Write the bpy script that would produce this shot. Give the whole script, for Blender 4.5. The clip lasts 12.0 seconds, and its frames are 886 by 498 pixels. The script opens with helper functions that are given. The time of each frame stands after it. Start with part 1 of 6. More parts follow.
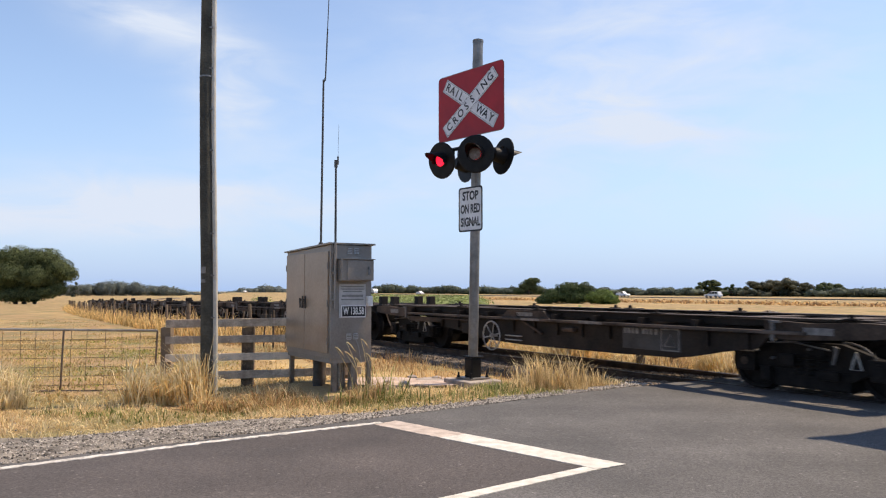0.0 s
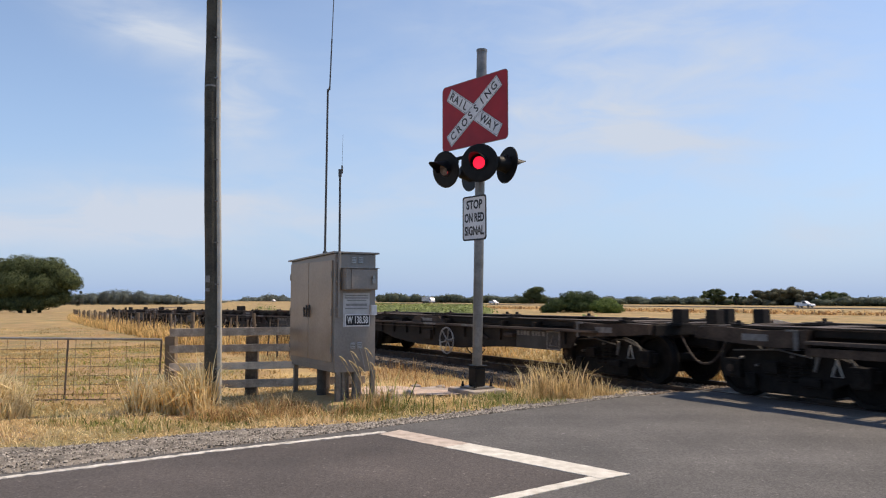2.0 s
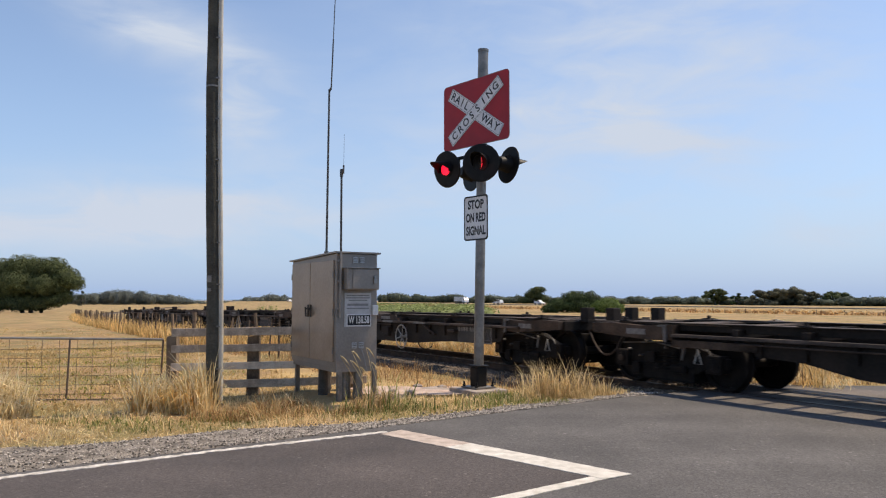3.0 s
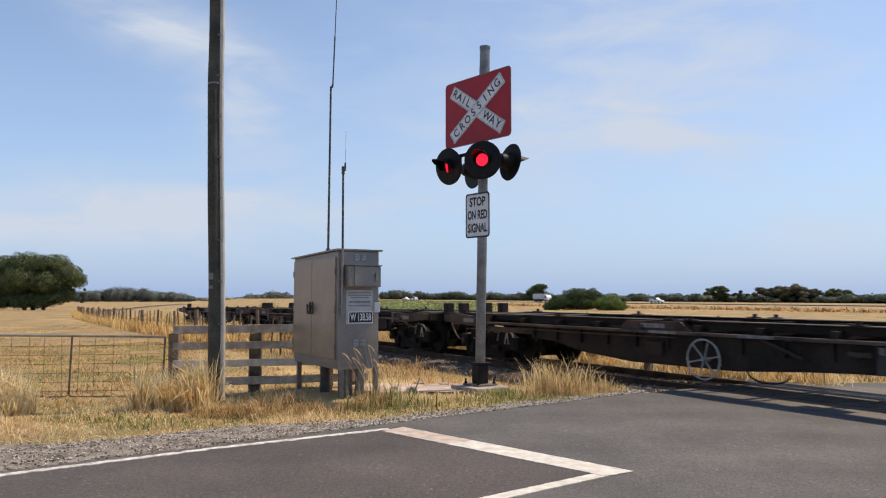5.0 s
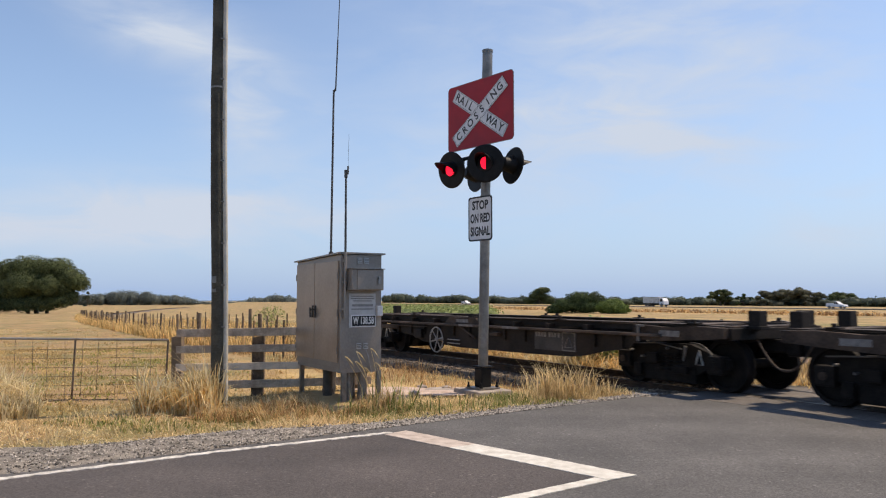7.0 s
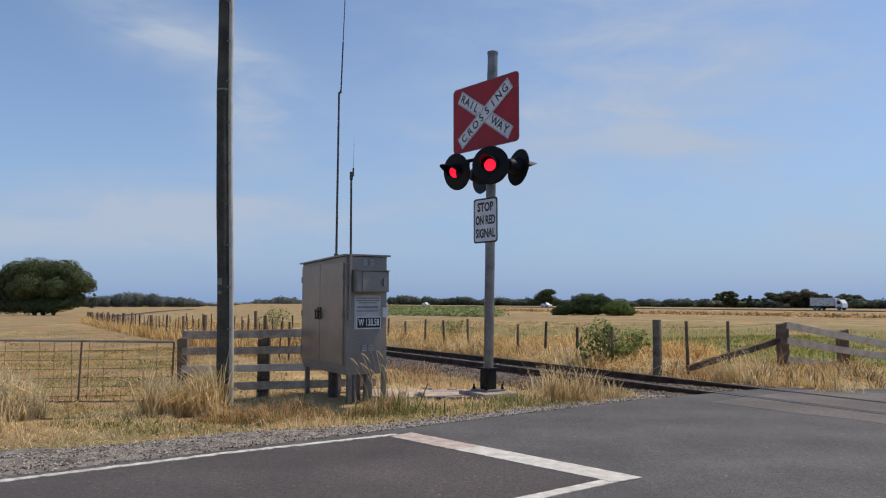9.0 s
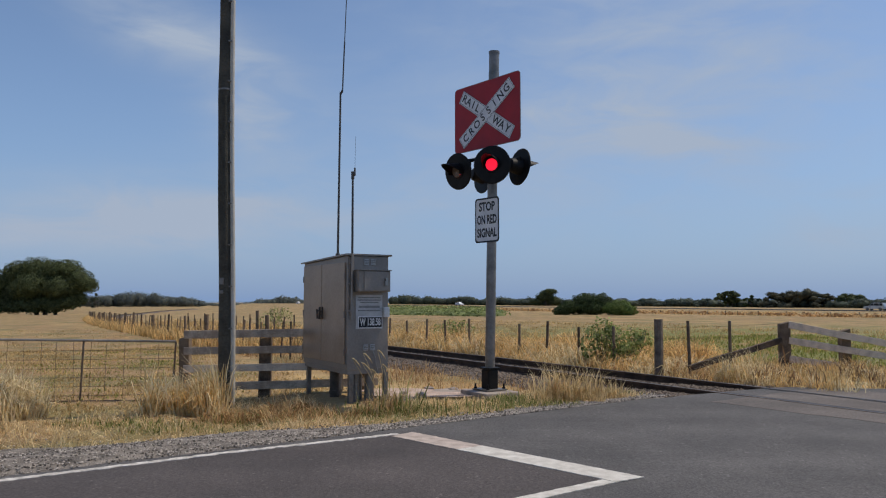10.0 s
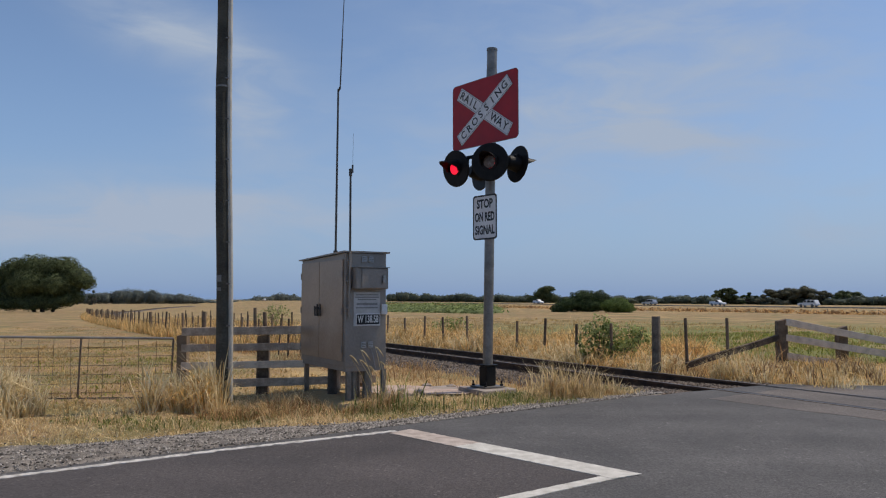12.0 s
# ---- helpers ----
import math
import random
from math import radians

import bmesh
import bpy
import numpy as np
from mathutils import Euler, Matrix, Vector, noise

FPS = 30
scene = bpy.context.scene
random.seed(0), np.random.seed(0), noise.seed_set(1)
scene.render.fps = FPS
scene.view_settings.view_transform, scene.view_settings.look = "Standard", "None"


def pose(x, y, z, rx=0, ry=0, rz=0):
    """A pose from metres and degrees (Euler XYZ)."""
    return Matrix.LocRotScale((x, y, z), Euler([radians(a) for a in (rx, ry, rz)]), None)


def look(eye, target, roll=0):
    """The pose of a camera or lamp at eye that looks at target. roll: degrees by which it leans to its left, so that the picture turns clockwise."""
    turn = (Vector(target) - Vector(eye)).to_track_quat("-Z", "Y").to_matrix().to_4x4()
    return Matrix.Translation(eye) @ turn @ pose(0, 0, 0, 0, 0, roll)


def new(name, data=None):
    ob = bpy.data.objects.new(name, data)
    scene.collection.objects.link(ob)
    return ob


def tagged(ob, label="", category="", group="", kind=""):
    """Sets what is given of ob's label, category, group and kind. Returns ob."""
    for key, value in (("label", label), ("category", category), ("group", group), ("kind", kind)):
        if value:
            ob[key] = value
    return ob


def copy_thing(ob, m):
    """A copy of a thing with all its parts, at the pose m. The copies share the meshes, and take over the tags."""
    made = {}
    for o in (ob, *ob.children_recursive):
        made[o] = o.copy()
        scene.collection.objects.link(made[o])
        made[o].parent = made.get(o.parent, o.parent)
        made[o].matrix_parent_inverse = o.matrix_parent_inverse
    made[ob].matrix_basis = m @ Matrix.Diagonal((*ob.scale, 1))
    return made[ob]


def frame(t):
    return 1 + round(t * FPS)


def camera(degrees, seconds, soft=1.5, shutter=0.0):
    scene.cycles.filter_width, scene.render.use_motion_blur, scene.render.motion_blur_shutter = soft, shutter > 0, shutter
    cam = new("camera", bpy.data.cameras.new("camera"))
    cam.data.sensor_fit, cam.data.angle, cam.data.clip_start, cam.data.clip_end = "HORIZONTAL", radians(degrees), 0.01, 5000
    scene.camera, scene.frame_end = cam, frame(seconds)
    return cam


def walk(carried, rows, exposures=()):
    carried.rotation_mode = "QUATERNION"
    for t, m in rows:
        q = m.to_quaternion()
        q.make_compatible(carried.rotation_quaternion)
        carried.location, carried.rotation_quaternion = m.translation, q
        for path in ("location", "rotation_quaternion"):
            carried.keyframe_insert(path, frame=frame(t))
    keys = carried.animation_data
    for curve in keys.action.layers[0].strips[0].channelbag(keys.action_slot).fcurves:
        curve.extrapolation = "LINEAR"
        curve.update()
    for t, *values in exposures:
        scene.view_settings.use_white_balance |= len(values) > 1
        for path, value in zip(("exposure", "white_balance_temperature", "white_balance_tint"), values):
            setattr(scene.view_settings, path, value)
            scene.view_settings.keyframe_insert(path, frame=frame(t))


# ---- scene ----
from itertools import product

# ---------------------------------------------------------------- camera
EYE = (0.0, 0.0, 1.4)
cam = camera(61.0, 12.0, soft=1.15, shutter=0.12)
# seconds, tilt above level, turn to the left (a hand-held camera that stands on one spot)
TURNS = [
    (0.0, 3.100, -1.177), (0.5, 3.232, -1.101), (1.0, 3.499, -1.045), (1.5, 3.697, -0.968),
    (2.0, 3.778, -0.875), (2.5, 3.822, -0.836), (3.0, 3.773, -0.764), (5.0, 3.565, -0.638),
    (5.5, 3.565, -0.638), (6.0, 3.609, -0.572), (6.5, 3.702, -0.435), (7.0, 3.822, -0.429),
    (9.0, 3.963, -0.029), (9.5, 3.954, 0.000), (10.0, 3.934, 0.085), (10.5, 3.930, 0.128),
    (11.0, 3.940, -0.160), (11.5, 3.831, -0.099), (12.0, 3.720, -0.080)]
walk(cam, [(t, pose(*EYE, 90 + tilt, 0, turn)) for t, tilt, turn in TURNS],
     exposures=[(0.0, 0.24, 7250, 13), (0.5, 0.10, 7250, 13), (1.0, 0.04, 7250, 13), (1.6, -0.01, 7200, 12.5), (7.2, -0.01, 7200, 12.5), (8.8, -0.30, 6600, 11), (9.4, -0.63, 6500, 10.5), (12.0, -0.63, 6500, 10.5)])

# ---------------------------------------------------------------- sky and sun
SUN = Vector((0.590, 0.178, 1.0)).normalized()      # towards the sun
sun = new("sun", bpy.data.lights.new("sun", "SUN"))
sun.data.energy, sun.data.angle, sun.data.color = 4.8, radians(0.6), (1.0, 0.885, 0.725)
sun.matrix_world = look(SUN * 50, (0, 0, 0))

world = bpy.data.worlds.new("sky")
scene.world = world
world.use_nodes = True
wn, wl = world.node_tree.nodes, world.node_tree.links
sky = wn.new("ShaderNodeTexSky")
sky.sky_type, sky.sun_disc = "NISHITA", False
sky.altitude = 20
sky.sun_elevation, sky.sun_rotation = math.asin(SUN.z), math.atan2(SUN.x, SUN.y)
sky.air_density, sky.dust_density, sky.ozone_density = 1.0, 0.25, 3.0


def sky_node(kind, **inputs):
    node = wn.new(kind)
    for key, value in inputs.items():
        node.inputs[key.replace("_", " ")].default_value = value
    return node


def arith(operation, a, b=None, clamp=False):
    node = wn.new("ShaderNodeMath")
    node.operation, node.use_clamp = operation, clamp
    for i, value in enumerate((a, b)):
        if value is None:
            continue
        if isinstance(value, (int, float)):
            node.inputs[i].default_value = value
        else:
            wl.new(value, node.inputs[i])
    return node.outputs[0]


coords = wn.new("ShaderNodeTexCoord")
split = wn.new("ShaderNodeSeparateXYZ")
wl.new(coords.outputs["Generated"], split.inputs[0])
ahead = arith("MAXIMUM", split.outputs["Y"], 0.05)
across, above = arith("DIVIDE", split.outputs["X"], ahead), arith("DIVIDE", split.outputs["Z"], ahead)
flatten = sky_node("ShaderNodeMapping", Scale=(3.0, 3.0, 9.0), Rotation=(0.0, radians(16), 0.0))
wl.new(coords.outputs["Generated"], flatten.inputs["Vector"])
wisps = sky_node("ShaderNodeTexNoise", Scale=2.6, Detail=8.0, Roughness=0.55, Distortion=0.6)
wl.new(flatten.outputs["Vector"], wisps.inputs["Vector"])
# thin cirrus: centre across and above, half length, half width, slope in degrees, density
CIRRUS = [(-0.36, 0.36, 0.16, 0.050, -27, 0.55), (-0.26, 0.25, 0.060, 0.060, 0, 0.40), (-0.47, 0.108, 0.30, 0.045, 0, 0.75), (0.30, 0.33, 0.34, 0.20, 8, 0.42),
          (0.17, 0.257, 0.10, 0.022, -8, 0.35), (0.57, 0.10, 0.12, 0.040, 4, 0.40), (0.32, 0.21, 0.10, 0.03, -10, 0.3), (-0.05, 0.16, 0.35, 0.07, 4, 0.2)]
veil = None
for cx, cz, length, width, slope, density in CIRRUS:
    c, s_ = math.cos(radians(slope)), math.sin(radians(slope))
    dx, dz = arith("SUBTRACT", across, cx), arith("SUBTRACT", above, cz)
    u = arith("ADD", arith("MULTIPLY", dx, c / length), arith("MULTIPLY", dz, s_ / length))
    v = arith("ADD", arith("MULTIPLY", dx, -s_ / width), arith("MULTIPLY", dz, c / width))
    far = arith("ADD", arith("MULTIPLY", u, u), arith("MULTIPLY", v, v))
    lump = arith("MULTIPLY", arith("POWER", 2.718, arith("MULTIPLY", far, -1.1)), density * 1.85)
    veil = lump if veil is None else arith("ADD", veil, lump)
texture = sky_node("ShaderNodeMapRange", From_Min=0.34, From_Max=0.68, To_Min=0.35, To_Max=1.2)
wl.new(wisps.outputs["Fac"], texture.inputs["Value"])
veil = arith("MULTIPLY", veil, texture.outputs["Result"])
haze = arith("POWER", arith("SUBTRACT", 1.0, arith("MULTIPLY", split.outputs["Z"], 2.2), clamp=True), 2.0)


def sky_mix(factor, a, colour):
    node = wn.new("ShaderNodeMix")
    node.data_type = "RGBA"
    wl.new(factor, node.inputs["Factor"])
    wl.new(a, node.inputs["A"])
    node.inputs["B"].default_value = (*colour, 1.0)
    return node.outputs["Result"]


SKY_HAZE, SKY_CLOUD = (2.25, 3.9, 7.15), (5.0, 6.0, 7.6)
bright = wn.new("ShaderNodeMix")
bright.data_type, bright.blend_type = "RGBA", "MULTIPLY"
bright.inputs["Factor"].default_value, bright.inputs["B"].default_value = 1.0, (1.53, 1.50, 1.53, 1.0)
wl.new(sky.outputs["Color"], bright.inputs["A"])
colour = sky_mix(arith("MULTIPLY", haze, 0.90, clamp=True), bright.outputs["Result"], SKY_HAZE)
colour = sky_mix(arith("MULTIPLY", veil, 1.0, clamp=True), colour, SKY_CLOUD)
wl.new(colour, wn["Background"].inputs["Color"])
wn["Background"].inputs["Strength"].default_value = 0.115


# ---------------------------------------------------------------- materials
def mat(name, low, high, rough=0.8, metal=0.0, scale=6.0, fine=60.0, bump=0.25, spread=0.12, depth=0.01, island=0.0, per_object=0.0, gloss=0.4):
    """A worn surface: two colours mixed by noise at two scales, with uneven roughness and relief."""
    m = bpy.data.materials.new(name)
    m.use_nodes = True
    nodes, links = m.node_tree.nodes, m.node_tree.links
    shader = nodes["Principled BSDF"]
    where = nodes.new("ShaderNodeTexCoord")
    big, small = nodes.new("ShaderNodeTexNoise"), nodes.new("ShaderNodeTexNoise")
    big.inputs["Scale"].default_value, big.inputs["Detail"].default_value = scale, 5.0
    small.inputs["Scale"].default_value, small.inputs["Detail"].default_value = fine, 4.0
    for tex in (big, small):
        links.new(where.outputs["Object"], tex.inputs["Vector"])
    blend = nodes.new("ShaderNodeMath")
    blend.operation = "MULTIPLY_ADD"
    links.new(small.outputs["Fac"], blend.inputs[0])
    blend.inputs[1].default_value = 0.45
    links.new(big.outputs["Fac"], blend.inputs[2])
    last = blend.outputs[0]
    for amount, kind in ((island, "ShaderNodeNewGeometry"), (per_object, "ShaderNodeObjectInfo")):
        if amount:
            source = nodes.new(kind)
            add = nodes.new("ShaderNodeMath")
            add.operation = "MULTIPLY_ADD"
            links.new(source.outputs["Random Per Island" if island and kind.endswith("Geometry") else "Random"], add.inputs[0])
            add.inputs[1].default_value = amount
            shift = nodes.new("ShaderNodeMath")
            shift.operation = "SUBTRACT"
            links.new(last, shift.inputs[0])
            shift.inputs[1].default_value = amount / 2
            links.new(shift.outputs[0], add.inputs[2])
            last = add.outputs[0]
    ramp = nodes.new("ShaderNodeValToRGB")
    ramp.color_ramp.elements[0].position, ramp.color_ramp.elements[1].position = 0.5, 0.95
    ramp.color_ramp.elements[0].color, ramp.color_ramp.elements[1].color = (*low, 1), (*high, 1)
    links.new(last, ramp.inputs["Fac"])
    links.new(ramp.outputs["Color"], shader.inputs["Base Color"])
    rougher = nodes.new("ShaderNodeMapRange")
    rougher.inputs["To Min"].default_value, rougher.inputs["To Max"].default_value = max(rough - spread, 0.05), min(rough + spread, 1.0)
    links.new(big.outputs["Fac"], rougher.inputs["Value"])
    links.new(rougher.outputs["Result"], shader.inputs["Roughness"])
    shader.inputs["Metallic"].default_value = metal
    shader.inputs["Specular IOR Level"].default_value = gloss
    if bump:
        relief = nodes.new("ShaderNodeBump")
        relief.inputs["Strength"].default_value, relief.inputs["Distance"].default_value = bump, depth
        links.new(small.outputs["Fac"], relief.inputs["Height"])
        links.new(relief.outputs["Normal"], shader.inputs["Normal"])
    return m


def leafy(name, low, high, island=0.9, see_through=0.25):
    m = mat(name, low, high, rough=0.75, scale=0.6, fine=9.0, bump=0.0, island=island)
    m.node_tree.nodes["Principled BSDF"].inputs["Specular IOR Level"].default_value = 0.25
    nodes, links = m.node_tree.nodes, m.node_tree.links
    thin, mix = nodes.new("ShaderNodeBsdfTranslucent"), nodes.new("ShaderNodeMixShader")
    links.new(nodes["Color Ramp"].outputs["Color"], thin.inputs["Color"])
    mix.inputs["Fac"].default_value = see_through
    links.new(nodes["Principled BSDF"].outputs[0], mix.inputs[1])
    links.new(thin.outputs[0], mix.inputs[2])
    links.new(mix.outputs[0], nodes["Material Output"].inputs["Surface"])
    return m


def glow(name, colour, strength):
    m = bpy.data.materials.new(name)
    m.use_nodes = True
    shader = m.node_tree.nodes["Principled BSDF"]
    shader.inputs["Base Color"].default_value = (*colour, 1)
    shader.inputs["Emission Color"].default_value = (*colour, 1)
    shader.inputs["Emission Strength"].default_value = strength
    return m


def asphalt(name, low, high):
    """Worn bitumen: stone chips, soft stains, and tracks drawn out along the road."""
    m = mat(name, low, high, 0.88, scale=1.1, fine=85, bump=0.5, depth=0.008)
    nodes, links = m.node_tree.nodes, m.node_tree.links
    chips = nodes.new("ShaderNodeTexVoronoi")
    chips.inputs["Scale"].default_value = 75
    where = nodes.new("ShaderNodeTexCoord")
    turned = nodes.new("ShaderNodeMapping")
    turned.inputs["Rotation"].default_value, turned.inputs["Scale"].default_value = (0, 0, radians(-36.9)), (0.10, 1.1, 1)
    links.new(where.outputs["Object"], turned.inputs["Vector"])
    links.new(where.outputs["Object"], chips.inputs["Vector"])
    flecks = nodes.new("ShaderNodeTexVoronoi")
    flecks.inputs["Scale"].default_value = 46
    links.new(where.outputs["Object"], flecks.inputs["Vector"])
    tracks = nodes.new("ShaderNodeTexNoise")
    tracks.inputs["Scale"].default_value, tracks.inputs["Detail"].default_value = 1.0, 1.5
    links.new(turned.outputs["Vector"], tracks.inputs["Vector"])
    last = nodes["Color Ramp"].outputs["Color"]
    for tex, socket, start, stop, lo, hi in ((tracks, "Fac", 0.3, 0.7, 0.85, 1.15), (chips, "Color", 0.0, 1.0, 0.60, 1.45), (flecks, "Color", 0.86, 0.96, 1.0, 1.9)):
        gain = nodes.new("ShaderNodeMapRange")
        gain.inputs["From Min"].default_value, gain.inputs["From Max"].default_value = start, stop
        gain.inputs["To Min"].default_value, gain.inputs["To Max"].default_value = lo, hi
        links.new(tex.outputs[socket], gain.inputs["Value"])
        mix = nodes.new("ShaderNodeMix")
        mix.data_type, mix.blend_type = "RGBA", "MULTIPLY"
        mix.inputs["Factor"].default_value = 1.0
        links.new(last, mix.inputs["A"])
        links.new(gain.outputs["Result"], mix.inputs["B"])
        last = mix.outputs["Result"]
    links.new(last, nodes["Principled BSDF"].inputs["Base Color"])
    return m


ASPHALT = asphalt("asphalt", (0.064, 0.0605, 0.058), (0.113, 0.107, 0.103))
LANE = asphalt("lane_asphalt", (0.053, 0.0455, 0.0425), (0.088, 0.0755, 0.071))
CROSSING = asphalt("crossing_asphalt", (0.098, 0.085, 0.075), (0.163, 0.142, 0.126))
PAINT = mat("road_paint", (0.45, 0.42, 0.36), (0.71, 0.68, 0.615), 0.7, scale=9.0, fine=110, bump=0.3, depth=0.003)
EDGE_PAINT = mat("worn_edge_paint", (0.28, 0.25, 0.21), (0.80, 0.76, 0.70), 0.7, scale=14.0, fine=120, bump=0.3, depth=0.003)
PINK_PAINT = mat("worn_road_paint", (0.34, 0.27, 0.22), (0.58, 0.49, 0.42), 0.7, scale=9.0, fine=110, bump=0.3, depth=0.003)
GRAVEL = mat("gravel", (0.082, 0.070, 0.058), (0.34, 0.298, 0.25), 0.95, scale=5.0, fine=70, bump=0.9, depth=0.02)
STONES = mat("stones", (0.085, 0.074, 0.063), (0.46, 0.41, 0.355), 0.9, scale=8, fine=60, bump=0.3, island=0.8)
BALLAST_STONE = mat("ballast_stone", (0.075, 0.056, 0.042), (0.27, 0.208, 0.155), 0.9, scale=8, fine=60, bump=0.3, island=0.8)
HANDLE = mat("dull_dark_metal", (0.05, 0.043, 0.037), (0.12, 0.105, 0.09), 0.6, 0.3, scale=6, fine=40, bump=0.05)
AERIAL = mat("dark_aerial_metal", (0.04, 0.038, 0.036), (0.11, 0.105, 0.10), 0.5, 0.3, scale=6, fine=40, bump=0.05)
BALLAST = mat("ballast", (0.045, 0.036, 0.03), (0.22, 0.18, 0.145), 0.95, scale=4.0, fine=45, bump=1.0, depth=0.04)
RAIL_RUST = mat("rail_rust", (0.035, 0.022, 0.016), (0.12, 0.075, 0.05), 0.85, 0.2, scale=5, fine=60)
RAIL_HEAD = mat("rail_head", (0.09, 0.085, 0.08), (0.2, 0.19, 0.18), 0.5, 0.5, scale=3, fine=90, bump=0.05)
SLEEPER = mat("sleeper_wood", (0.06, 0.048, 0.04), (0.20, 0.17, 0.145), 0.92, scale=5, fine=50, bump=0.6)
CONCRETE = mat("concrete", (0.2, 0.165, 0.14), (0.46, 0.39, 0.335), 0.9, scale=3, fine=60, bump=0.3)
PINK_GRIT = mat("pink_grit", (0.34, 0.24, 0.19), (0.60, 0.47, 0.39), 0.95, scale=4, fine=80, bump=0.6)
GALV = mat("galvanised_steel", (0.15, 0.138, 0.125), (0.28, 0.262, 0.24), 0.42, 0.6, scale=7, fine=45, bump=0.06)
CABINET_PAINT = mat("brushed_cabinet_metal", (0.215, 0.19, 0.168), (0.315, 0.283, 0.252), 0.45, 0.35, scale=2.2, fine=35, bump=0.04)
# brown tint paints the reflection of dry grass into the door metal
CABINET_DOOR = mat("brushed_grass_tinted_door_metal", (0.29, 0.216, 0.155), (0.42, 0.325, 0.245), 0.42, 0.35, scale=1.6, fine=30, bump=0.04)
BLACK_PAINT = mat("black_paint", (0.004, 0.004, 0.004), (0.016, 0.015, 0.015), 0.5, scale=8, fine=60, bump=0.1, gloss=0.2)
SIGN_RED = mat("red_sign_sheet", (0.30, 0.012, 0.020), (0.43, 0.022, 0.032), 0.55, scale=3, fine=60, bump=0.03)
SIGN_WHITE = mat("white_sign_sheet", (0.62, 0.62, 0.63), (0.80, 0.80, 0.80), 0.5, scale=4, fine=50, bump=0.03)
SIGN_BLACK = mat("black_lettering", (0.010, 0.010, 0.012), (0.03, 0.03, 0.03), 0.5, scale=9, fine=50, bump=0.0)
LETTER_WHITE = mat("white_lettering", (0.55, 0.55, 0.54), (0.80, 0.80, 0.79), 0.6, scale=9, fine=50, bump=0.0)
PLATE_GREY = mat("grey_plate", (0.38, 0.38, 0.38), (0.55, 0.55, 0.55), 0.45, 0.3, scale=6, fine=50, bump=0.03)
PLATE_INK = mat("faded_ink", (0.16, 0.16, 0.17), (0.27, 0.27, 0.27), 0.6, scale=9, fine=50, bump=0.0)
POLE_WOOD = mat("weathered_pole", (0.030, 0.028, 0.022), (0.105, 0.097, 0.074), 0.9, scale=3, fine=38, bump=0.8, depth=0.02)
CONDUIT = mat("grey_conduit", (0.42, 0.39, 0.33), (0.6, 0.56, 0.48), 0.5, scale=5, fine=40, bump=0.05)
OLD_WOOD = mat("grey_timber", (0.36, 0.285, 0.215), (0.78, 0.645, 0.50), 0.92, scale=5, fine=42, bump=0.8, depth=0.015, per_object=0.35)
STRAINER_WOOD = mat("grey_post_timber", (0.08, 0.063, 0.046), (0.27, 0.215, 0.16), 0.92, scale=5, fine=42, bump=0.8, depth=0.015)
POST_WOOD = mat("dark_post_timber", (0.06, 0.042, 0.028), (0.24, 0.175, 0.118), 0.92, scale=5, fine=42, bump=0.8, depth=0.015, per_object=0.4)
WIRE = mat("fence_wire", (0.11, 0.076, 0.052), (0.25, 0.19, 0.145), 0.6, 0.5, scale=6, fine=40, bump=0.0)
GATE_STEEL = mat("gate_steel", (0.22, 0.195, 0.165), (0.42, 0.39, 0.345), 0.55, 0.5, scale=4, fine=40, bump=0.1)
WAGON = mat("grimy_wagon_steel", (0.0085, 0.0070, 0.0060), (0.041, 0.030, 0.0235), 0.7, 0.1, scale=2.0, fine=28, bump=0.3, gloss=0.22)
# wagon steel made paler: the light on upper edges is put into the colour
WAGON_LIT = mat("lit_wagon_tone", (0.035, 0.027, 0.022), (0.145, 0.11, 0.09), 0.7, 0.1, scale=1.6, fine=25, bump=0.3, gloss=0.2)
WAGON_BROWN = mat("brown_wagon_plate", (0.016, 0.0115, 0.009), (0.105, 0.072, 0.053), 0.65, 0.1, scale=2.5, fine=30, bump=0.2, gloss=0.2)
WAGON_GREY = mat("grey_wagon_panel", (0.09, 0.083, 0.078), (0.19, 0.18, 0.17), 0.65, 0.1, scale=3, fine=30, bump=0.1)
BOGIE = mat("oily_bogie_iron", (0.006, 0.0053, 0.005), (0.024, 0.020, 0.0175), 0.7, 0.0, scale=5, fine=40, bump=0.3, gloss=0.12)
NUMBER_GREY = mat("dirty_number_panel", (0.03, 0.026, 0.024), (0.075, 0.069, 0.064), 0.7, scale=3, fine=30, bump=0.1)
TREAD = mat("worn_steel_tread", (0.20, 0.19, 0.18), (0.38, 0.37, 0.36), 0.35, 0.9, scale=5, fine=40, bump=0.05)
LIGHT_STEEL = mat("light_painted_steel", (0.24, 0.23, 0.22), (0.46, 0.45, 0.43), 0.55, 0.2, scale=5, fine=40, bump=0.1)
PALE_LABEL = mat("pale_stencil", (0.11, 0.1, 0.092), (0.27, 0.25, 0.235), 0.7, scale=12, fine=80, bump=0.0)
LENS_DARK = mat("unlit_lens", (0.085, 0.055, 0.042), (0.20, 0.15, 0.12), 0.25, scale=15, fine=90, bump=0.1)
LENS_RED = glow("lit_red_lens", (1.0, 0.012, 0.045), 1.5)
BARK = mat("bark", (0.05, 0.042, 0.035), (0.17, 0.145, 0.12), 0.95, scale=4, fine=30, bump=0.8)
LEAF_DARK = leafy("dark_foliage", (0.019, 0.031, 0.010), (0.09, 0.13, 0.046), island=0.4)
LEAF_MID = leafy("olive_foliage", (0.034, 0.047, 0.019), (0.138, 0.165, 0.068), island=0.4)
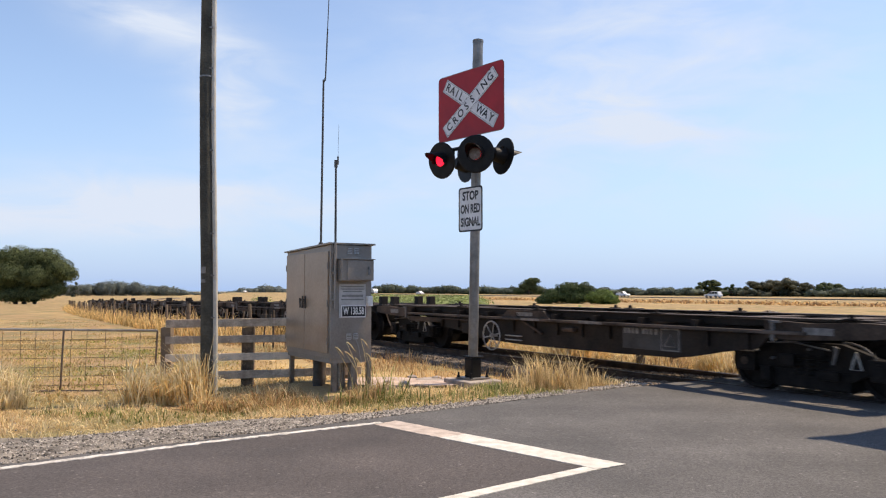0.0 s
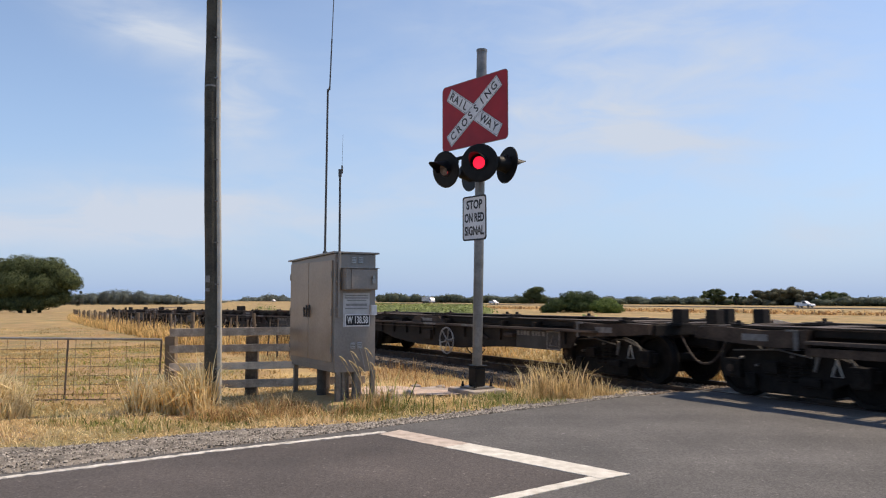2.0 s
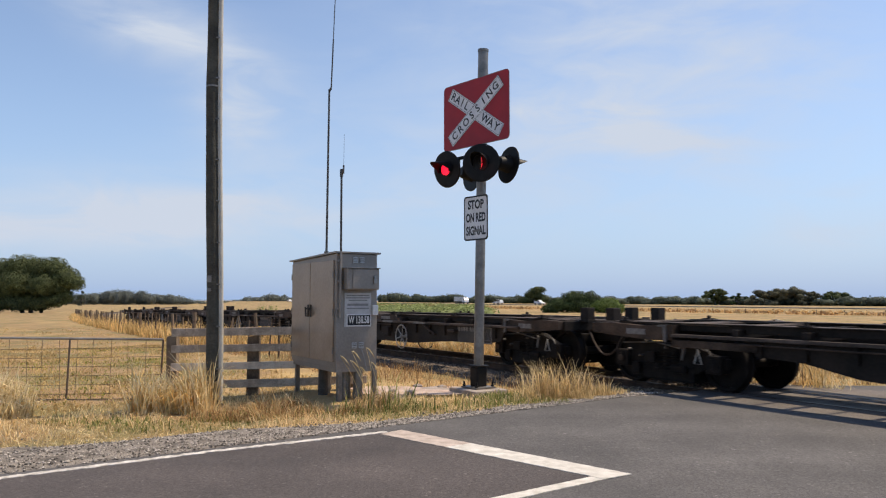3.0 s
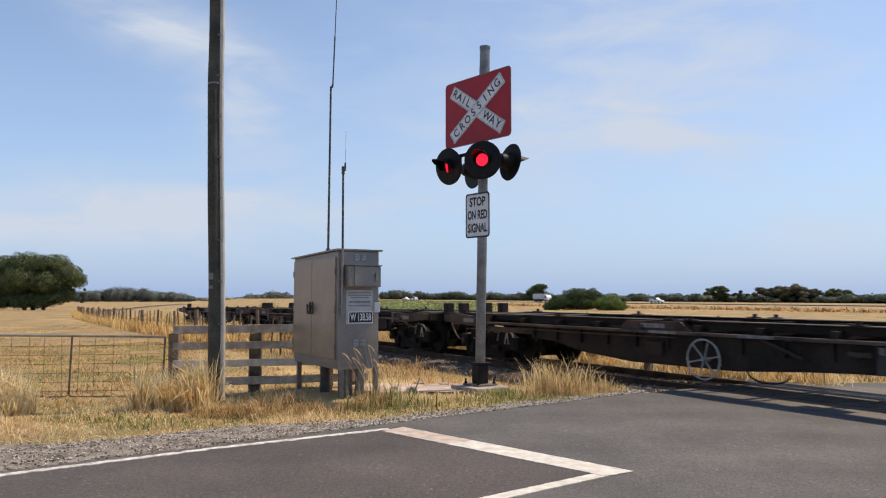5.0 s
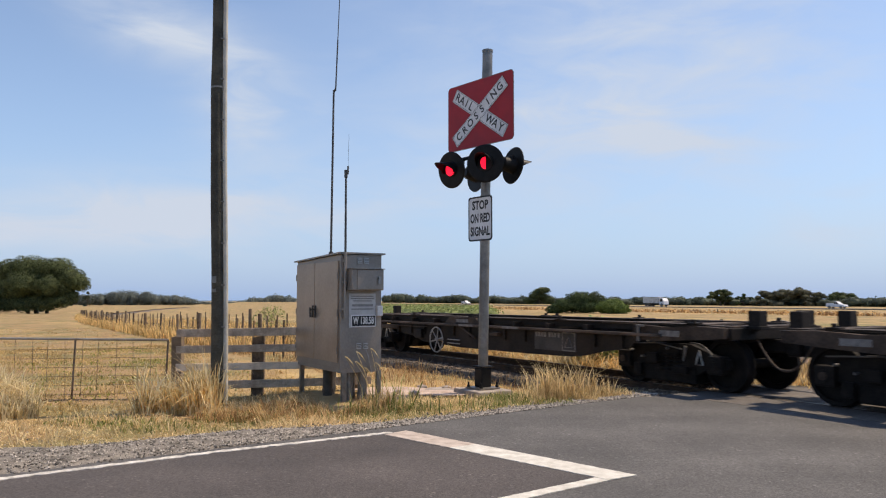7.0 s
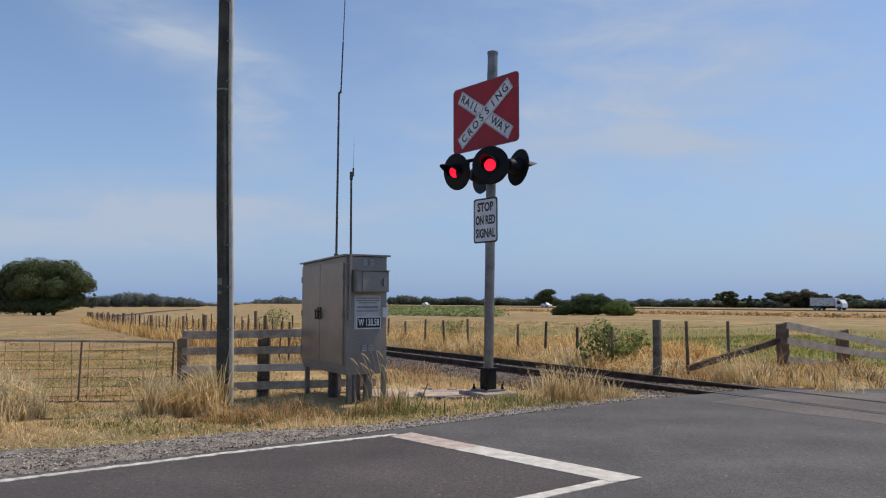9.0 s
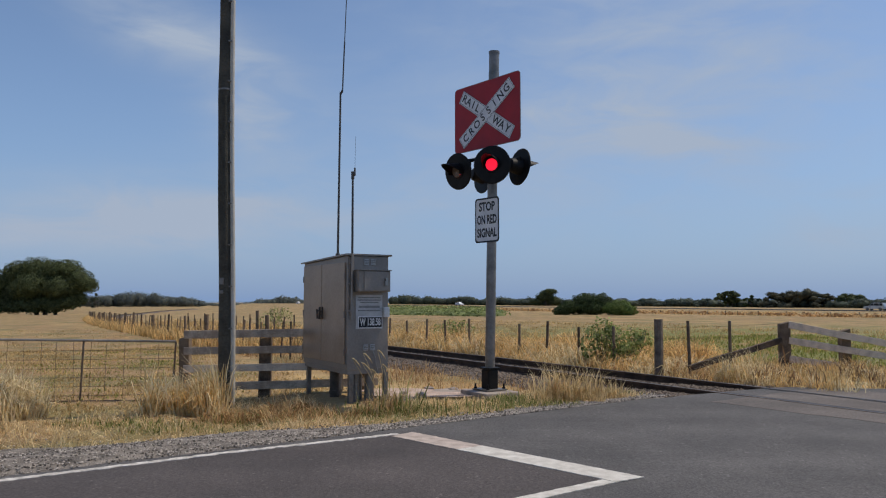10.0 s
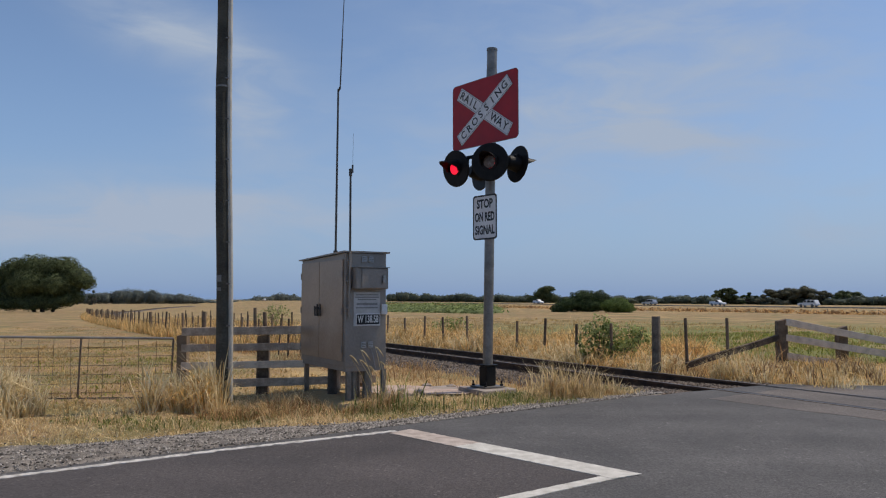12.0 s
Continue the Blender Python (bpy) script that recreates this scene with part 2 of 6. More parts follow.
LEAF_BRIGHT = leafy("bright_foliage", (0.055, 0.088, 0.018), (0.19, 0.26, 0.07), island=0.45)
WEED_LEAF = leafy("grey_green_weed", (0.14, 0.175, 0.05), (0.42, 0.47, 0.17), island=0.7, see_through=0.4)
# dark scrub, lifted and blued in colour to stand for aerial haze
LEAF_FAR = leafy("hazed_far_foliage", (0.044, 0.056, 0.043), (0.135, 0.160, 0.108), island=0.3)
# grey-green leaves with the distance haze put into the colour
LEAF_HAZY = leafy("hazed_grey_green_foliage", (0.095, 0.112, 0.102), (0.215, 0.238, 0.202), island=0.3)
# brownish leaves, also lightened in colour for the haze
LEAF_BROWN = leafy("hazed_brown_foliage", (0.050, 0.052, 0.035), (0.155, 0.150, 0.090), island=0.3)
STRAW = leafy("dry_grass", (0.47, 0.34, 0.16), (0.96, 0.77, 0.45), island=0.9, see_through=0.45)
STRAW_RED = leafy("russet_grass", (0.33, 0.19, 0.085), (0.78, 0.54, 0.27), island=0.9, see_through=0.45)
GOLD = leafy("golden_grass", (0.44, 0.285, 0.105), (0.98, 0.70, 0.32), island=0.9, see_through=0.45)
PALE_STRAW = leafy("bleached_grass", (0.54, 0.41, 0.20), (0.98, 0.85, 0.55), island=0.9, see_through=0.45)
PASTURE = leafy("pasture_grass", (0.33, 0.222, 0.092), (0.80, 0.585, 0.275), island=0.35, see_through=0.45)
BROWN_STALK = leafy("withered_stalks", (0.10, 0.058, 0.032), (0.36, 0.235, 0.14), island=0.8, see_through=0.3)
CROP = leafy("pale_crop", (0.135, 0.17, 0.055), (0.34, 0.385, 0.145), see_through=0.4)
MEADOW = leafy("meadow_grass", (0.16, 0.175, 0.035), (0.42, 0.42, 0.115), island=0.8, see_through=0.5)
GRASS_GREEN = leafy("green_weed", (0.1, 0.125, 0.03), (0.4, 0.4, 0.15), island=0.8, see_through=0.5)
GLASS_DARK = mat("car_glass", (0.01, 0.012, 0.015), (0.03, 0.034, 0.04), 0.12, scale=3, fine=20, bump=0.0)
CAR_WHITE = mat("white_car_paint", (0.66, 0.66, 0.67), (0.82, 0.82, 0.82), 0.3, scale=2, fine=20, bump=0.0)
CAR_SILVER = mat("silver_car_paint", (0.40, 0.41, 0.43), (0.56, 0.57, 0.58), 0.3, 0.5, scale=2, fine=20, bump=0.0)
RUBBER = mat("rubber", (0.012, 0.012, 0.012), (0.035, 0.035, 0.034), 0.85, scale=6, fine=40, bump=0.2)
SEA = mat("sea_water", (0.05, 0.11, 0.19), (0.09, 0.17, 0.27), 0.25, scale=0.02, fine=0.3, bump=0.2)


# ---------------------------------------------------------------- building helpers
def part(name, bm, material, parent=None, label=""):
    """Links a bmesh as one mesh object under a thing or part."""
    data = bpy.data.meshes.new(name)
    bm.normal_update()
    bm.to_mesh(data)
    bm.free()
    data.materials.append(material)
    ob = new(name, data)
    if parent is not None:
        ob.parent = parent
    return tagged(ob, label)


def shared(name, data, parent, m):
    ob = new(name, data)
    ob.parent = parent
    ob.matrix_basis = m
    return ob


def solid(name, verts, faces, material, parent=None, label="", smooth=False):
    data = bpy.data.meshes.new(name)
    data.from_pydata(verts, [], faces)
    data.update()
    data.materials.append(material)
    if smooth:
        data.polygons.foreach_set("use_smooth", [True] * len(data.polygons))
    ob = new(name, data)
    if parent is not None:
        ob.parent = parent
    return tagged(ob, label)


def empty(name, m, label, category, group="", kind=""):
    ob = new(name)
    ob.matrix_basis = m
    return tagged(ob, label, category, group, kind)


def box(bm, centre, size, turn=None, bevel=0.0):
    made = bmesh.ops.create_cube(bm, size=1.0)["verts"]
    m = Matrix.Translation(centre) @ (turn or Matrix()) @ Matrix.Diagonal((*size, 1))
    bmesh.ops.transform(bm, matrix=m, verts=made)
    if bevel:
        edges = list({e for v in made for e in v.link_edges})
        bmesh.ops.bevel(bm, geom=edges, offset=bevel, segments=2, affect="EDGES", profile=0.6)
    return bm


def rod(bm, a, b, r0, r1=None, n=10, caps=True):
    a, b = Vector(a), Vector(b)
    way = b - a
    m = Matrix.Translation((a + b) / 2) @ way.to_track_quat("Z", "Y").to_matrix().to_4x4()
    bmesh.ops.create_cone(bm, cap_ends=caps, segments=n, radius1=r0, radius2=r0 if r1 is None else r1, depth=way.length, matrix=m)
    return bm


def tube(bm, points, r, n=8):
    """One bent round bar through the points."""
    points = [Vector(p) for p in points]
    rows = []
    for i, p in enumerate(points):
        way = (points[min(i + 1, len(points) - 1)] - points[max(i - 1, 0)]).normalized()
        q = way.to_track_quat("Z", "Y")
        rows.append([bm.verts.new(p + q @ Vector((r * math.cos(2 * math.pi * k / n), r * math.sin(2 * math.pi * k / n), 0))) for k in range(n)])
    for a, b in zip(rows, rows[1:]):
        shift = min(range(n), key=lambda s: sum((a[k].co - b[(k + s) % n].co).length for k in range(n)))
        for k in range(n):
            bm.faces.new((a[k], a[(k + 1) % n], b[(k + 1 + shift) % n], b[(k + shift) % n]))
    bm.faces.new(list(reversed(rows[0])))
    bm.faces.new(rows[-1])
    return bm


def prism(bm, outline, y0, y1, flat="xz"):
    """A plate: an outline in x and z, from y0 to y1."""
    near = [bm.verts.new((x, y0, z)) for x, z in outline]
    far = [bm.verts.new((x, y1, z)) for x, z in outline]
    bm.faces.new(near)
    bm.faces.new(list(reversed(far)))
    for i in range(len(outline)):
        j = (i + 1) % len(outline)
        bm.faces.new((near[j], near[i], far[i], far[j]))
    bmesh.ops.recalc_face_normals(bm, faces=bm.faces)
    return bm


def ring(bm, m, radius, r, n=28, k=8):
    """A torus round the local z axis."""
    grid = []
    for i in range(n):
        a = 2 * math.pi * i / n
        row = []
        for j in range(k):
            b = 2 * math.pi * j / k
            row.append(bm.verts.new(m @ Vector(((radius + r * math.cos(b)) * math.cos(a), (radius + r * math.cos(b)) * math.sin(a), r * math.sin(b)))))
        grid.append(row)
    for i in range(n):
        for j in range(k):
            bm.faces.new((grid[i][j], grid[(i + 1) % n][j], grid[(i + 1) % n][(j + 1) % k], grid[i][(j + 1) % k]))
    return bm


def lettering(name, text, height, material, parent, m, width=None, thick=0.0015, bold=0.024):
    """Words in the built-in font, turned into a mesh, centred in the local x-y plane of m."""
    curve = bpy.data.curves.new(name, "FONT")
    curve.body, curve.align_x, curve.align_y, curve.size, curve.extrude = text, "CENTER", "CENTER", height * 1.38, thick
    curve.offset = height * bold
    curve.resolution_u = 3
    source = bpy.data.objects.new(name, curve)
    scene.collection.objects.link(source)
    data = bpy.data.meshes.new_from_object(source.evaluated_get(bpy.context.evaluated_depsgraph_get()))
    bpy.data.objects.remove(source)
    xs = [v.co.x for v in data.vertices]
    if width:
        data.transform(Matrix.Diagonal((width / (max(xs) - min(xs)), 1, 1, 1)))
    data.materials.clear()
    data.materials.append(material)
    ob = new(name, data)
    ob.parent = parent
    ob.matrix_basis = m
    return ob


# along the railway (in the train's direction) and across it, away from the camera
ALONG, ACROSS = Vector((0.5075, -0.8616, 0)), Vector((0.8616, 0.5075, 0))
RAILWAY_TURN = -59.5
TRACK = 10.07


BEND_FROM, BEND_RADIUS = 32.0, 950.0      # the line runs straight over the crossing, then swings gently away


def bend(a, b):
    """Along and across on the straight line, carried onto the curve; also the turn there in degrees."""
    if a > -BEND_FROM:
        return a, b, 0.0
    turn, r = (-a - BEND_FROM) / BEND_RADIUS, BEND_RADIUS - (b - TRACK)
    return -BEND_FROM - r * math.sin(turn), TRACK + BEND_RADIUS - r * math.cos(turn), -math.degrees(turn)


def unbend(a, b):
    if a > -BEND_FROM or b > 150:
        return a, b
    along, across = -a - BEND_FROM, TRACK + BEND_RADIUS - b
    return -BEND_FROM - BEND_RADIUS * math.atan2(along, across), TRACK + BEND_RADIUS - math.hypot(along, across)


def fall(a):
    """How far the line and the paddocks beside it have dropped below the crossing: about one in ninety."""
    s = -a - 12.0
    return 0.0 if s <= 0 else min(0.0115 * (s * s / 32 if s < 16 else s - 8), 2.8)


def field_point(a, b, z=0.0):
    return ALONG * a + ACROSS * b + Vector((0, 0, z))


def rail_point(a, b, z=0.0):
    return field_point(*bend(a, b)[:2], z)


def field_pose(a, b, z=0.0, turn=0.0):
    p = field_point(a, b, z)
    return pose(p.x, p.y, p.z, 0, 0, RAILWAY_TURN + turn)


def rail_pose(a, b, z=0.0, ahead=0.0):
    """A pose on the line, turned as the line runs that far ahead."""
    p = rail_point(a, b, z - fall(a))
    climb = math.degrees(math.atan2(fall(a) - fall(a + 2 * ahead), 2 * ahead)) if ahead else 0.0
    return pose(p.x, p.y, p.z, 0, -climb, RAILWAY_TURN + bend(a + ahead, b)[2])


# along the road (towards the crossing) and across it to its left
ROAD_ALONG, ROAD_LEFT = Vector((0.7997, 0.6004, 0)), Vector((-0.6004, 0.7997, 0))
ROAD_TURN = 36.9


def road_point(r, m, z=0.0):
    return ROAD_ALONG * r + ROAD_LEFT * m + Vector((0, 0, z))


def smooth(e0, e1, x):
    k = min(max((x - e0) / (e1 - e0), 0.0), 1.0)
    return k * k * (3 - 2 * k)


def ground_height(x, y):
    a, b = x * ALONG.x + y * ALONG.y, x * ACROSS.x + y * ACROSS.y
    a, b = unbend(a, b)
    r, m = x * ROAD_ALONG.x + y * ROAD_ALONG.y, x * ROAD_LEFT.x + y * ROAD_LEFT.y
    z = -0.20 * smooth(7.6, 9.2, m)
    z += 0.14 * smooth(3.2, 4.6, b) * smooth(8.0, 7.0, b) * smooth(-15, -11, a) * smooth(7.6, 9.2, m)
    z -= 0.06 * smooth(12, 16, b) * smooth(6.0, 8.5, m)
    z -= max(0.32 * smooth(18, 120, math.hypot(x, y)) * smooth(6, 9, m), fall(a) * smooth(95, 25, b))
    if m > 7.5:
        z += 0.05 * noise.noise((x * 0.35, y * 0.35, 0.0)) * smooth(7.5, 9.0, m)
    if m > 6.6:
        z -= 0.40 * smooth(1.5, 1.2, abs(b - TRACK))
    return z - 0.03


# ---------------------------------------------------------------- ground, road, track
def field_material():
    """Dry pasture: straw, brown and green drawn out in streaks along the railway, with a green meadow beyond its fence."""
    m = mat("dry_paddock", (0.25, 0.160, 0.070), (0.55, 0.382, 0.170), 0.95, scale=0.5, fine=11, bump=1.0, depth=0.08)
    nodes, links = m.node_tree.nodes, m.node_tree.links
    where, turned, split = nodes.new("ShaderNodeTexCoord"), nodes.new("ShaderNodeMapping"), nodes.new("ShaderNodeSeparateXYZ")
    turned.inputs["Rotation"].default_value = (0, 0, radians(59.5))
    links.new(where.outputs["Object"], turned.inputs["Vector"])
    links.new(turned.outputs["Vector"], split.inputs[0])

    def ramp(value, lo, hi, out0=0.0, out1=1.0):
        node = nodes.new("ShaderNodeMapRange")
        node.interpolation_type = "SMOOTHSTEP"
        for socket, v in (("From Min", lo), ("From Max", hi), ("To Min", out0), ("To Max", out1)):
            node.inputs[socket].default_value = v
        links.new(value, node.inputs["Value"])
        return node.outputs["Result"]

    def times(a, b):
        node = nodes.new("ShaderNodeMath")
        node.operation = "MULTIPLY"
        links.new(a, node.inputs[0])
        links.new(b, node.inputs[1])
        return node.outputs[0]

    def streaks(scale, sx, sy):
        stretch, tex = nodes.new("ShaderNodeMapping"), nodes.new("ShaderNodeTexNoise")
        stretch.inputs["Scale"].default_value = (sx, sy, 1)
        tex.inputs["Scale"].default_value, tex.inputs["Detail"].default_value = scale, 6.0
        links.new(turned.outputs["Vector"], stretch.inputs["Vector"])
        links.new(stretch.outputs["Vector"], tex.inputs["Vector"])
        return tex.outputs["Fac"]

    def over(factor, under, colour):
        node = nodes.new("ShaderNodeMix")
        node.data_type = "RGBA"
        links.new(factor, node.inputs["Factor"])
        links.new(under, node.inputs["A"])
        node.inputs["B"].default_value = (*colour, 1)
        return node.outputs["Result"]

    base = over(ramp(streaks(0.12, 0.25, 1.0), 0.42, 0.60, 0.0, 0.85), nodes["Color Ramp"].outputs["Color"], (0.335, 0.22, 0.105))
    base = over(ramp(streaks(0.7, 0.35, 1.0), 0.50, 0.62, 0.0, 0.4), base, (0.25, 0.15, 0.07))
    base = over(ramp(streaks(0.5, 1.0, 1.0), 0.45, 0.62, 0.0, 0.8), base, (0.185, 0.165, 0.065))
    along, across = split.outputs["X"], split.outputs["Y"]
    meadow = times(times(ramp(across, 14, 19), ramp(across, 60, 34)), times(ramp(along, -60, -26), ramp(streaks(0.22, 1.0, 1.0), 0.34, 0.52)))
    base = over(times(meadow, ramp(across, 0, 1, 0.0, 0.88)), base, (0.18, 0.195, 0.05))
    links.new(base, nodes["Principled BSDF"].inputs["Base Color"])
    return m


FIELD = field_material()


def steps(stops):
    out = [stops[0][0]]
    for (a, _), (b, d) in zip(stops, stops[1:]):
        n = max(1, round((b - a) / d))
        out += [a + (b - a) * (i + 1) / n for i in range(n)]
    return out


def build_ground():
    xs = steps([(-900, 0), (-400, 60), (-200, 20), (-60, 7), (-14, 1.5), (14, 0.35), (40, 1.5), (120, 10), (900, 80)])
    ys = steps([(-120, 0), (-10, 15), (4, 1.2), (20, 0.35), (60, 2.0), (200, 7), (420, 16), (760, 40)])
    verts = [(x, y, ground_height(x, y)) for y in ys for x in xs]
    w = len(xs)
    faces = [(j * w + i, j * w + i + 1, (j + 1) * w + i + 1, (j + 1) * w + i) for j in range(len(ys) - 1) for i in range(w - 1)]
    tagged(solid("ground", verts, faces, FIELD, smooth=True), "dry straw-coloured grass paddocks with greener patches", "ground", kind="structure")
    water = [(-4900, 400, -4.5), (4900, 400, -4.5), (4900, 4900, -4.5), (-4900, 4900, -4.5)]
    tagged(solid("water", water, [(0, 1, 2, 3)], SEA), "distant flat blue sea at the horizon", "sea", kind="structure")


def sheet(name, outline, z, material, label, category, thick=0.05, kind="structure"):
    bm = bmesh.new()
    top = [bm.verts.new((p[0], p[1], z)) for p in outline]
    low = [bm.verts.new((p[0], p[1], z - thick)) for p in outline]
    bm.faces.new(top)
    for i in range(len(outline)):
        j = (i + 1) % len(outline)
        bm.faces.new((top[i], low[i], low[j], top[j]))
    bmesh.ops.recalc_face_normals(bm, faces=bm.faces)
    return tagged(part(name, bm, material), label, category, kind=kind)


def wavy(points, amount, step=0.25, seed=0.0):
    out = []
    for p, q in zip(points, points[1:]):
        n = max(1, int((q - p).length / step))
        side = Vector((-(q - p).y, (q - p).x, 0)).normalized()
        for i in range(n):
            c = p.lerp(q, i / n)
            out.append(c + side * amount * (noise.noise((c.x * 1.3 + seed, c.y * 1.3, 0)) + 0.6 * noise.noise((c.x * 4.1, c.y * 4.1 + seed, 3))))
    return out + [points[-1]]


def build_road():
    left = wavy([road_point(-30, 7.05), road_point(4.2, 7.0), road_point(8.0, 7.05), road_point(10.9, 6.75), road_point(11.9, 6.55),
                 road_point(13.1, 5.3), road_point(16, 4.6), road_point(60, 3.6)], 0.07, seed=2.0)
    right = [road_point(60, -2.6), road_point(-30, -1.2)]
    sheet("road", left + right, 0.0, ASPHALT, "weathered grey asphalt road over the level crossing", "road")
    lane = [road_point(-30, 4.0), road_point(4.75, 4.0), road_point(4.42, 6.66), road_point(2.6, 6.78), road_point(-30, 6.79)]
    sheet("lane", lane, 0.004, LANE, "darker asphalt of the lane before the stop line", "road", thick=0.004)
    at = lambda b: -(6.2 + 0.1115 * b) / 0.9937
    near = wavy([rail_point(25, 8.75), rail_point(-5.0, 8.75), rail_point(at(8.6), 8.55), rail_point(at(9.0), 8.95)], 0.10, seed=9.0)
    far = wavy([rail_point(at(11.2), 11.3), rail_point(-6.0, 11.75), rail_point(25, 11.75)], 0.10, seed=4.0)
    sheet("crossing_surface", near + far, 0.003, CROSSING, "paler brownish patch of asphalt between and beside the crossing rails", "road", thick=0.003)


def strip(name, p, q, width, material, label, wear=0.0, z=0.009):
    """A painted line with a slightly frayed edge."""
    side = Vector((-(q - p).y, (q - p).x, 0)).normalized() * width / 2
    n = max(2, int((q - p).length / 0.06))
    edge = lambda s, seed: [p.lerp(q, i / n) + side * s * (1 + wear * noise.noise((i * 0.7, seed, 0.0))) for i in range(n + 1)]
    outline = edge(1, 1.0) + list(reversed(edge(-1, 7.0)))
    return sheet(name, outline, z, material, label, "road marking", thick=0.006)


def painted(name, outline, material, label, wear, z):
    """A painted area whose long edges are slightly frayed."""
    edge = []
    for k, p in enumerate(outline):
        q = outline[(k + 1) % len(outline)]
        side = Vector((-(q - p).y, (q - p).x, 0)).normalized()
        n = max(1, int((q - p).length / 0.05))
        edge += [p.lerp(q, i / n) + side * wear * noise.noise((i * 0.8, k * 5.0, z * 900)) * (0 < i < n) for i in range(n)]
    return sheet(name, edge, z, material, label, "road marking", thick=0.006)


def build_markings():
    for p, q, w in ((road_point(-30, 6.83), road_point(2.6, 6.82), 0.085), (road_point(2.6, 6.82), road_point(4.42, 6.69), 0.085)):
        strip("edge_line", p, q, w, EDGE_PAINT, "thin worn white edge line along the road", 0.9)
    painted("centre_line", [road_point(-30, 4.06), road_point(-30, 3.94), road_point(4.80, 3.93), road_point(4.72, 4.05)], PAINT,
            "white centre line running up to the stop line", 0.008, 0.0065)
    tip = road_point(4.91, 3.90)
    near_left, near_right, far_left = road_point(4.29, 6.62), road_point(4.595, 4.05), road_point(4.60, 6.69)
    cut = lambda p, q: p.lerp(q, 0.37)
    painted("stop_line", [cut(near_left, near_right), near_right, road_point(4.60, 3.93), tip, cut(far_left, tip)], PAINT, "broad white stop line across the lane", 0.012, 0.009)
    painted("worn_stop_line", [near_left, cut(near_left, near_right), cut(far_left, tip), far_left], PINK_PAINT, "worn brownish end of the stop line", 0.016, 0.009)


def build_track():
    track = empty("railway_track", rail_pose(0, TRACK), "single narrow-gauge railway track with rusty rails on timber sleepers", "railway track", kind="structure")
    profile = [(-0.060, -0.150), (0.060, -0.150), (0.058, -0.138), (0.010, -0.118), (0.009, -0.045), (0.034, -0.034), (0.034, -0.004), (0.026, 0.0), (-0.026, 0.0), (-0.034, -0.004), (-0.034, -0.034), (-0.009, -0.045), (-0.010, -0.118), (-0.058, -0.138)]
    def laid(x, y, z):
        """A place on the line in the track's own axes."""
        a, b, _ = bend(x, TRACK + y)
        return a, b - TRACK, z - fall(x)

    for side in (-0.5685, 0.5685):
        xs = steps([(-420, 0), (-120, 20), (-40, 5), (-10, 2.5), (20, 30), (120, 100)])
        verts = [laid(x, side + y, z + 0.008) for x in xs for y, z in profile]
        k = len(profile)
        faces = [(i * k + j, i * k + (j + 1) % k, (i + 1) * k + (j + 1) % k, (i + 1) * k + j) for i in range(len(xs) - 1) for j in range(k)]
        solid("rail", verts, faces, RAIL_RUST, track)
        head = [laid(x, side + y, 0.0095) for x in xs for y in (-0.024, 0.024)]
        solid("running_surface", head, [(2 * i, 2 * i + 2, 2 * i + 3, 2 * i + 1) for i in range(len(xs) - 1)], RAIL_HEAD, track, "polished running surface")
    bm = box(bmesh.new(), (0, 0, -0.20), (0.22, 2.0, 0.13), bevel=0.012)
    first = part("sleeper", bm, SLEEPER, track)
    first.location = (-9.0, 0, 0)
    for i in range(1, 110):
        x, y, z = laid(-9.0 - 0.66 * i, random.uniform(-0.03, 0.03), random.uniform(-0.01, 0.005))
        shared("sleeper", first.data, track, pose(x, y, z, 0, 0, random.uniform(-1.5, 1.5) + bend(-9.0 - 0.66 * i, TRACK)[2]))
    # stones heaped between and beside the sleepers
    xs = steps([(-420, 0), (-130, 20), (-60, 7), (-30, 1.0), (-7.9, 0.22)])
    ys = [-2.6, -2.2, -1.7, -1.35, -1.1, -0.8, -0.55, -0.3, 0, 0.3, 0.55, 0.8, 1.1, 1.35, 1.7, 2.2, 2.6]
    verts = []
    for x, y in product(xs, ys):
        crown = -0.135 - 0.24 * smooth(1.15, 2.6, abs(y)) + 0.06 * smooth(-10.5, -8.2, x)
        verts.append(laid(x, y, crown + 0.03 * noise.noise((x * 2.3, y * 3.1, 0)) + (0.02 if abs(y) < 0.4 else 0.0)))
    k = len(ys)
    faces = [(i * k + j, (i + 1) * k + j, (i + 1) * k + j + 1, i * k + j + 1) for i in range(len(xs) - 1) for j in range(k - 1)]
    ob = solid("ballast", verts, faces, BALLAST, smooth=True)
    ob.matrix_basis = rail_pose(0, TRACK)
    tagged(ob, "dark grey crushed-stone ballast under the railway track", "ballast", kind="structure")
    # nothing is recessed: flat black strips paint in the shade of the wheel grooves
    for side in (-0.5685 + 0.075, 0.5685 - 0.075):
        strip_ob = sheet("flangeway", [(-7.9, side - 0.035), (30, side - 0.035), (30, side + 0.035), (-7.9, side + 0.035)], 0.006, BLACK_PAINT,
                         "flat black strip painting in the shaded flangeway beside the rail", "groove", thick=0.004)
        strip_ob.matrix_basis = rail_pose(0, TRACK)


build_ground()
build_road()
build_markings()
build_track()


# ---------------------------------------------------------------- level crossing signal
FACE = Matrix(((0.645, 0, -0.7642, 0), (-0.7642, 0, -0.645, 0), (0, 1, 0, 0), (0, 0, 0, 1)))   # local x: along the plate, y: up, z: out of its face
SIGNAL_FOOT = Vector((0.70, 11.70, 0.03))


